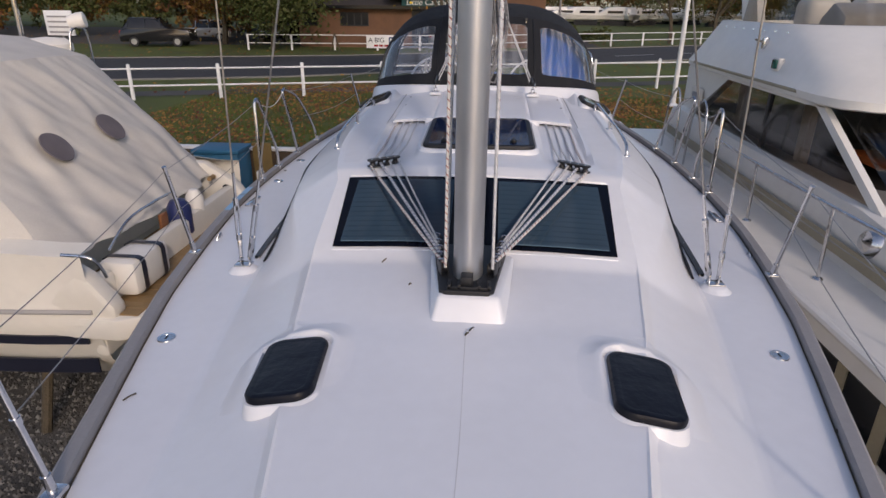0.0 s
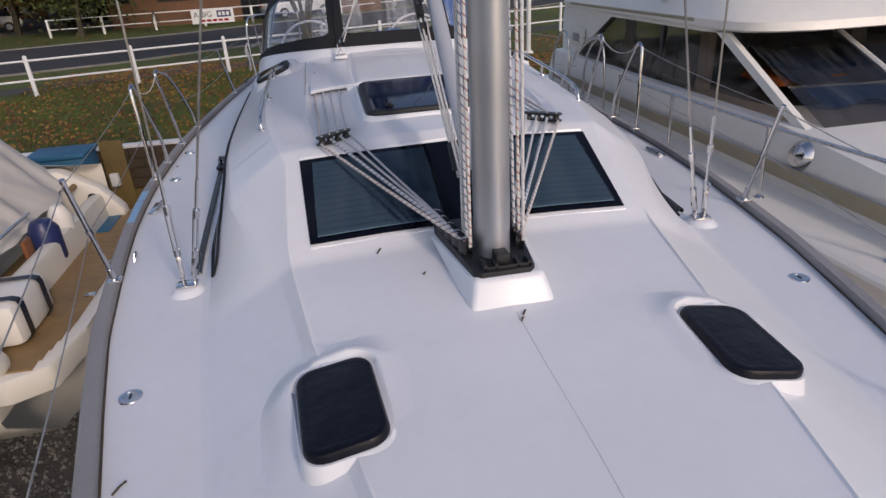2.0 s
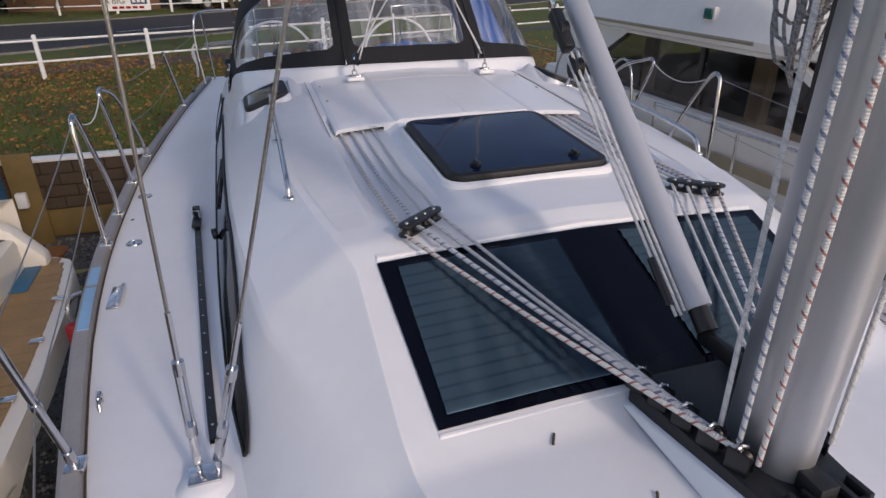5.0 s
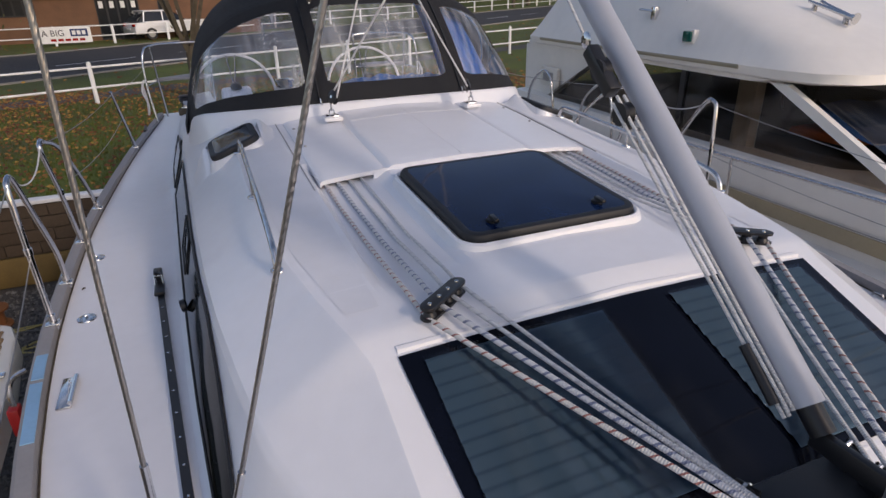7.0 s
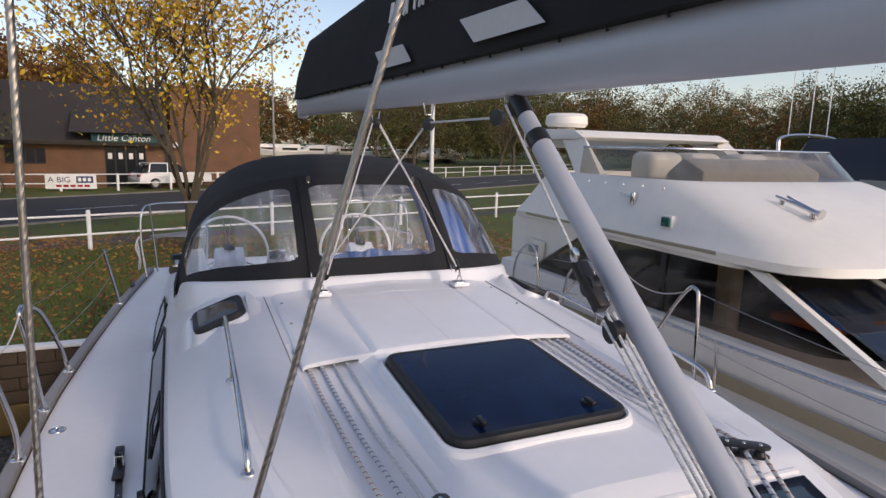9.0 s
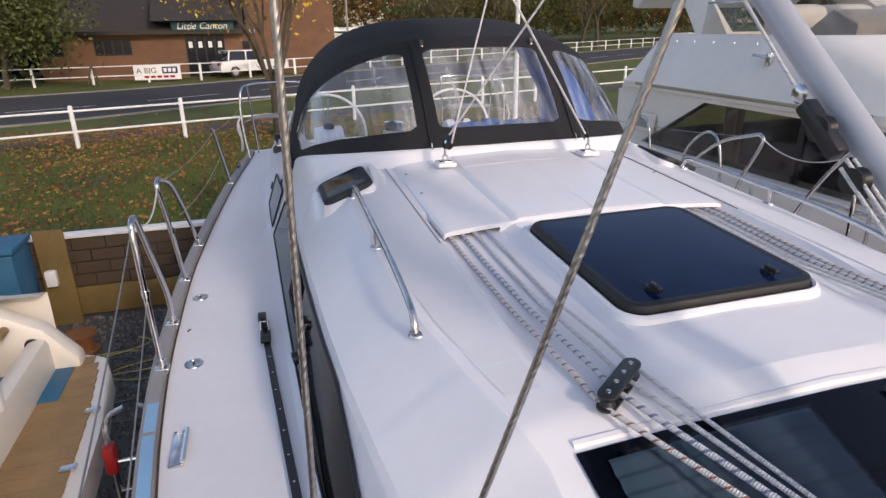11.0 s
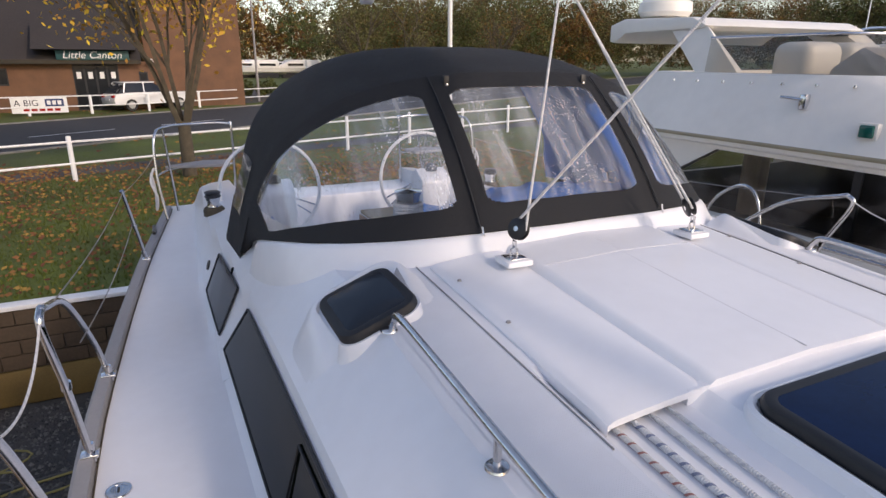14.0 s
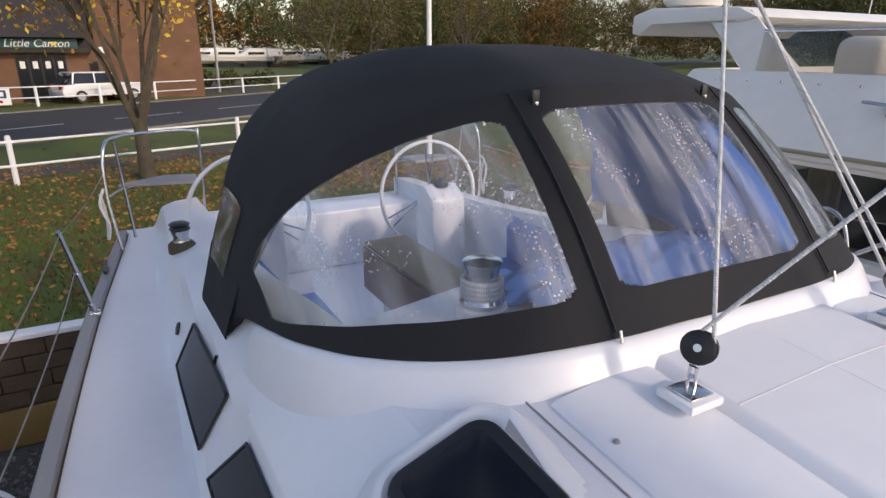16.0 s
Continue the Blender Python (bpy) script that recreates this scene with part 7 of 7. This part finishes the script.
def r_half(y):
    return float(np.interp(y, [-5.5, -4, -2, 0, 2.5, 5, 10.4], [0.1, 0.75, 1.5, 2.0, 2.36, 2.42, 2.36]))


bm = B()
hrows = []
for y in list(np.arange(-5.5, 10.41, 0.5)) + [10.4]:
    w = r_half(float(y))
    k = 0.93 - 0.25 * smooth01(2, -5.5, y)
    prof = [(w - 0.03, -0.235), (w, -0.25), (w, -0.40), (w - 0.05, -0.42), (w - 0.05, -0.78), (w + 0.005, -0.80), (w - 0.0, -0.92), (w * k + 0.0, -1.5), (w * k * 0.8, -1.9), (0, -2.35)]
    hrows.append([(RC - a, y, b) for a, b in prof] + [(RC + a, y, b) for a, b in prof[::-1][1:]])
grid(bm, hrows)
part("hull", bm, RGEL, ry)
bm = B()
grid(bm, [[(RC + q * (r_half(float(y)) - 0.03), y, -0.28) for q in np.linspace(-1, 1, 9)] for y in np.arange(-5.5, 10.5, 0.5)])
part("deck", bm, RGEL, ry)
for s in (-1, 1):
    bm = B()
    slab(bm, [[(RC + s * (r_half(float(y)) - 0.045), y, z) for y in np.arange(-2, 9.1, 0.5)] for z in (-0.44, -0.76)], (s * 0.012, 0, 0))
    part("hull_window", bm, DARKW, ry, "long dark hull window")
    for k in range(22):
        y = -1.0 + 0.42 * k
        part("rib", box(B(), RC + s * (r_half(y) - 0.035) - 0.012, RC + s * (r_half(y) - 0.035) + 0.012, y, y + 0.10, -0.77, -0.43), BEIGE, ry)
    bm = B()
    slab(bm, [[(RC + s * (r_half(float(y)) * (0.985 if z > -1.1 else 0.965) + 0.012), y, z) for y in np.arange(-3, 10.1, 0.5)] for z in (-1.0, -1.2)], (s * 0.012, 0, 0))
    part("stripe", bm, NAVY, ry)
    part("gunwale", tube(B(), [(RC + s * (r_half(float(y)) + 0.005), y, -0.26) for y in np.arange(-5.4, 10.4, 0.4)], 0.03, 8), RGEL, ry)


def loft(name, rings, material, label="", cap=True):
    bm = B()
    vs = grid(bm, [[Vector(p) for p in r_] for r_ in rings], close=True)
    if cap:
        bm.faces.new(vs[-1])
        bm.faces.new(vs[0][::-1])
    return part(name, bm, material, ry, label)


def plan(w0, y_front, y_back, z, nose=0.5, nf=8):
    """House outline in plan: square aft, rounded at the front."""
    pts = [(RC - w0, y_back, z)]
    for k in range(nf + 1):
        a = math.pi * k / nf
        pts.append((RC - w0 * math.copysign(abs(math.cos(a)) ** 0.45, math.cos(a)), y_front + nose * (1 - math.sin(a) ** 0.8), z))
    pts.append((RC + w0, y_back, z))
    return pts


# lower trunk forward, the coaming under the windows, and the band above them
loft("trunk", [plan(1.80, 0.6, 9.6, -0.30, 1.2), plan(1.78, 0.9, 9.6, -0.05, 1.2), plan(1.72, 4.0, 9.6, 0.16, 0.5), plan(1.66, 4.2, 9.6, 0.17, 0.5)], RGEL)
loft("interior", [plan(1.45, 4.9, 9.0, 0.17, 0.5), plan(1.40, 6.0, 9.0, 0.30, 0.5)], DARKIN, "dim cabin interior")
loft("roof_band", [plan(1.60, 5.62, 9.5, 0.735, 0.3), plan(1.60, 5.60, 9.5, 0.80, 0.3)], RGEL)
for s in (-1, 1):
    x0, x1 = RC + s * 1.66, RC + s * 1.60
    # slanted front pillar, centre and aft pillars
    bm = B()
    for a, b, w in (((x0, 4.42, 0.16), (x1, 5.66, 0.75), 0.16),):
        a, b = Vector(a), Vector(b)
        grid(bm, [[a + Vector((0, -w / 2, 0)), a + Vector((0, w / 2, 0)), a + Vector((-s * 0.06, w / 2, 0)), a + Vector((-s * 0.06, -w / 2, 0))], [b + Vector((0, -w / 2, 0)), b + Vector((0, w / 2, 0)), b + Vector((-s * 0.06, w / 2, 0)), b + Vector((-s * 0.06, -w / 2, 0))]], close=True)
    part("pillar", bm, RGEL, ry)
    bm = B()
    prism(bm, [(7.95, 0.74), (8.95, 0.16), (9.6, 0.16), (9.6, 0.74)], "x", x1 - 0.05 * s - 0.03, x1 - 0.05 * s + 0.06)
    part("aft_quarter", bm, RGEL, ry)
    part("window_bar", box(B(), x1 + s * 0.0 - 0.02, x1 + 0.02, 6.62, 6.68, 0.17, 0.735), BLACKP, ry)
    bm = B()
    grid(bm, [[(x0 - s * 0.02, 4.50, 0.17), (x0 - s * 0.02, 8.93, 0.17)], [(x1 - s * 0.01, 5.66, 0.735), (x1 - s * 0.01, 7.95, 0.735)]])
    g_ = part("side_window", bm, TINT, ry, "dark tinted saloon window")
    for y in (5.84, 7.45):
        bm = B()
        grid(bm, [[(x1 - s * (0.09 + 0.03 * math.sin(k * 1.9)), y + 0.035 * k, z) for k in range(9)] for z in (0.18, 0.5, 0.73)])
        part("curtain", bm, CURTAIN, ry, "beige curtain gathered behind the glass")
    # recessed vent on the aft quarter
    part("vent_frame", box(B(), x1 + s * 0.02 - 0.03, x1 + s * 0.02 + 0.03, 8.72, 9.12, 0.28, 0.52, 0.03), CREAM, ry)
    part("vent_slot", box(B(), x1 + s * 0.035 - 0.025, x1 + s * 0.035 + 0.025, 8.80, 9.04, 0.34, 0.46, 0.02), GREYP, ry)
    # beige stripe with a white edge, low on the trunk
    bm = B()
    slab(bm, [[(RC + s * 1.812, y, z) for y in np.arange(2.2, 9.5, 0.4)] for z in (-0.20, -0.09)], (s * 0.012, 0, 0))
    part("beige_stripe", bm, BEIGE, ry)
for k in range(3):
    a, b = -1.45 + 0.98 * k, -1.45 + 0.98 * (k + 1)
    bm = B()
    grid(bm, [[(RC + a * 1.05, 4.30 + 0.02 * abs(k - 1), 0.17), (RC + b * 1.05, 4.30 + 0.02 * abs(k - 1), 0.17)], [(RC + a, 5.60, 0.735), (RC + b, 5.60, 0.735)]])
    part("windscreen", bm, TINT, ry)
    if k:
        part("screen_bar", tube(B(), [(RC + a * 1.05, 4.30, 0.17), (RC + a, 5.60, 0.735)], 0.025, 6), RGEL, ry)
for x, c_, w in ((3.6, ORANGE, 0.5), (4.7, BLUEF, 0.6)):
    part("bunk_cloth", box(B(), x - w / 2, x + w, 5.2, 6.2, 0.295, 0.36, 0.03), c_, ry)
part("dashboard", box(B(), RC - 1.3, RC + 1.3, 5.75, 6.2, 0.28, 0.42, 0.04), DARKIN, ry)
bm = B()
slab(bm, [[(RC - 1.15 + 2.3 * k / 24, 4.75 + 0.95 * j / 12, 0.215 + 0.30 * j / 12 + 0.05 * noise.noise(Vector((k * 0.35, j * 0.4, 9)))) for k in range(25)] for j in range(13)], (0, 0, 0.006))
part("screen_cover", bm, BLUEF, ry, "rumpled blue cloth behind the windscreen")
part("inner_wheel", tube(B(), [(RC - 0.75 + 0.22 * math.cos(a), 6.1, 0.52 + 0.20 * math.sin(a)) for a in np.linspace(0, 6.28, 25)], 0.012, 8), GREYP, ry)
# flying bridge: overhanging lip, raked coaming, screen
FLY = [plan(1.58, 5.15, 9.25, 0.76, 0.55), plan(1.66, 5.00, 9.35, 0.79, 0.6), plan(1.68, 5.02, 9.35, 0.86, 0.6), plan(1.60, 5.25, 9.25, 1.0, 0.6), plan(1.42, 6.55, 9.0, 1.40, 0.45), plan(1.36, 6.60, 8.98, 1.41, 0.45), plan(1.30, 6.70, 8.95, 1.37, 0.45), plan(1.28, 6.75, 8.95, 0.95, 0.45)]
loft("flying_bridge", FLY, RGEL, "white flying bridge with a raked front", cap=False)
bm = B()
grid(bm, [[(RC + a * 1.28, y, 0.96) for a in (-1, 0, 1)] for y in (7.0, 9.0)])
part("bridge_floor", bm, RGEL, ry)
bm = B()
a_, b_ = plan(1.38, 6.62, 8.4, 1.40, 0.45), plan(1.34, 6.95, 8.4, 1.72, 0.45)
grid(bm, [a_, b_])
part("wind_screen", bm, FLYG, ry, "low smoked flybridge screen")
part("screen_rail", tube(B(), b_, 0.012, 8), STEEL, ry)
for s in (-1, 1):
    part("rub_rail", tube(B(), [(RC + s * 1.665, y, 0.845) for y in np.linspace(6.0, 9.1, 8)], 0.022, 8), BEIGE, ry)
    part("nav_light", box(B(), RC + s * 1.60 - 0.03, RC + s * 1.60 + 0.03, 6.58, 6.72, 0.97, 1.09, 0.01), RGEL, ry)
    part("nav_lens", box(B(), RC + s * 1.635 - 0.015, RC + s * 1.635 + 0.015, 6.60, 6.70, 0.985, 1.075, 0.008), GREEN if s < 0 else RED, ry, "coloured side light lens")
    part("bracket", box(B(), RC + s * 1.53 - 0.03, RC + s * 1.53 + 0.03, 7.20, 7.26, 1.14, 1.26, 0.01), STEEL, ry)
    part("bracket_arm", tube(B(), [(RC + s * 1.56, 7.23, 1.22), (RC + s * 1.56, 7.42, 1.23)], 0.012, 8), STEEL, ry)
    for k in range(7):
        part("stud", lathe(B(), [(0.014, -0.01), (0.012, 0.008), (0, 0.01)], (RC + s * 1.455, 6.9 + 0.3 * k, 1.33), 8), STEEL, ry)
    # deck lamp
    part("dome_lamp", lathe(B(), [(0.12, 0.0), (0.115, 0.03), (0.08, 0.075), (0.0, 0.095)], (RC + s * 1.74, 4.22, 0.0), 24, pose(0, 0, 0, 0, s * 80, 0)), STEEL, ry, "round polished stainless lamp")
for x, e in ((3.70, 0.0), (3.77, 0.06)):
    part("horn", tube(B(), [(x, 6.10 - e, 1.315), (x, 5.95, 1.275), (x, 5.70 + e, 1.205)], 0.011, 10, taper=0.018), STEEL, ry)
    part("horn_bell", lathe(B(), [(0.018, 0.0), (0.026, 0.03), (0.045, 0.05)], (x, 5.70 + e, 1.205), 16, pose(0, 0, 0, 105, 0, 0)), STEEL, ry)
for y, z in ((6.06, 1.20), (5.76, 1.10)):
    part("horn_foot", tube(B(), [(3.735, y, z), (3.735, y, z + 0.10)], 0.022, 10), STEEL, ry)
for x in (3.9, 4.5, 5.3):
    part("bridge_seat", box(B(), x - 0.25, x + 0.25, 7.65, 8.05, 0.96, 1.68, 0.10, seg=3), CREAM, ry)
bm = B()
prism(bm, [(6.95, 0.95), (6.95, 1.50), (7.25, 1.64), (7.5, 1.45), (7.55, 0.95)], "x", 3.7, 5.5, 0.05)
part("console", bm, CANVAS, ry, "beige canvas cover over the helm console")
# radar arch
for s in (-1, 1):
    bm = B()
    grid(bm, [[(RC + s * 1.35, 7.95, 1.30), (RC + s * 1.35, 8.45, 1.30), (RC + s * 1.25, 8.45, 1.30), (RC + s * 1.25, 7.95, 1.30)], [(RC + s * 1.2, 8.65, 1.90), (RC + s * 1.2, 9.15, 1.92), (RC + s * 1.1, 9.15, 1.80), (RC + s * 1.1, 8.65, 1.78)]], close=True)
    part("arch_leg", bm, RGEL, ry)
bm = B()
prism(bm, [(8.55, 1.84), (8.75, 1.93), (9.75, 1.96), (9.98, 1.90), (9.98, 1.72), (9.86, 1.70), (9.72, 1.83), (8.75, 1.80)], "x", RC - 1.25, RC + 1.25, 0.02)
part("arch_top", bm, RGEL, ry)
part("radar_dome", lathe(B(), [(0.0, 0.0), (0.26, 0.0), (0.30, 0.05), (0.29, 0.15), (0.24, 0.19), (0.0, 0.20)], (RC - 0.75, 9.65, 1.99), 28), RGEL, ry, "white radar dome")
part("radar_foot", lathe(B(), [(0.14, -0.07), (0.12, 0.0)], (RC - 0.75, 9.65, 2.0), 16), RGEL, ry)


# guard rails along its side deck
for s in (-1, 1):
    gr = thing("guardrail", "stainless guardrail along the motor yacht's side deck", "guardrail", (RC + s * 2.3, 4, -0.28), group="motor yacht guardrails")
    ex = lambda y: RC + s * (r_half(y) - 0.32)
    part("top_rail", tube(B(), spline([(ex(y), y, 0.25 + 0.03 * (4.5 - y) * (y < 4.5)) for y in (-3.0, -1.0, 1.0, 2.5, 4.0, 5.6, 6.6)], 4), 0.015, 10), STEEL, gr)
    for y in (-1.6, 0.0, 1.6, 3.05, 4.2, 5.5, 6.6):
        part("post", tube(B(), [(ex(y), y, -0.28), (ex(y), y + 0.03, 0.26 + 0.03 * max(0, 4.5 - y))], 0.0135, 10), STEEL, gr)
        part("foot", lathe(B(), [(0.04, 0.0), (0.035, 0.008), (0.016, 0.02)], (ex(y), y, -0.28), 14), STEEL, gr)
    part("middle_wire", tube(B(), [(ex(y), y, 0.02) for y in (-3.0, 0.0, 3.0, 6.6)], 0.004, 6), WIRE, gr)
    for y in (7.0, 8.1):
        part("gate_hoop", tube(B(), spline([(ex(y), y, -0.28), (ex(y), y + 0.03, 0.25), (ex(y), y + 0.12, 0.52), (ex(y), y + 0.30, 0.55), (ex(y), y + 0.55, 0.30), (ex(y), y + 0.62, -0.28)], 6), 0.0135, 10), STEEL, gr)

# ---- another motor boat beyond, with a navy canopy ----
nb = thing("canopied_boat", "white motor boat with a navy canopy moored beyond", "boat", (9.5, 9.0, -2.5))
bm = B()
rows = []
for y, w in ((2.0, 0.2), (4.0, 1.1), (7.0, 1.55), (13.0, 1.5)):
    rows.append([(9.6 - w, y, -0.1), (9.6 - w * 0.9, y, -1.2), (9.6, y, -2.1), (9.6 + w * 0.9, y, -1.2), (9.6 + w, y, -0.1), (9.6, y, 0.0)])
grid(bm, rows, close=True)
part("hull", bm, RGEL, nb)
bm = B()
rows = []
for y, h, w in ((5.8, 0.1, 1.3), (6.9, 1.55, 1.2), (8.5, 1.85, 1.2), (11.5, 1.8, 1.2), (12.6, 0.2, 1.3)):
    rows.append([(9.6 - w, y, 0.0), (9.6 - w * 0.9, y, h * 0.7 + 0.3), (9.6 - w * 0.55, y, h + 0.25), (9.6 + w * 0.55, y, h + 0.25), (9.6 + w * 0.9, y, h * 0.7 + 0.3), (9.6 + w, y, 0.0)])
grid(bm, rows)
part("canopy", bm, NAVY, nb, "navy canvas canopy")
for y0, y1 in ((7.9, 8.8), (9.0, 10.0), (10.2, 11.2)):
    bm = B()
    grid(bm, [[(8.40, y0, 0.55), (8.40, y1, 0.55)], [(8.46, y0 + 0.1, 1.25), (8.46, y1, 1.25)]])
    part("pane", bm, GREYP, nb)
part("arch", tube(B(), spline([(8.4, 11.8, 0.0), (8.5, 11.9, 1.7), (8.8, 12.0, 2.1), (10.4, 12.0, 2.1), (10.7, 11.9, 1.7), (10.8, 11.8, 0.0)], 6), 0.04, 8), STEEL, nb)
for x in (8.9, 9.6, 10.2):
    part("aerial", tube(B(), [(x, 12.0, 2.1), (x, 12.0, 4.6)], 0.012, 6), WHITEP, nb)
nb.location.x += 2.6
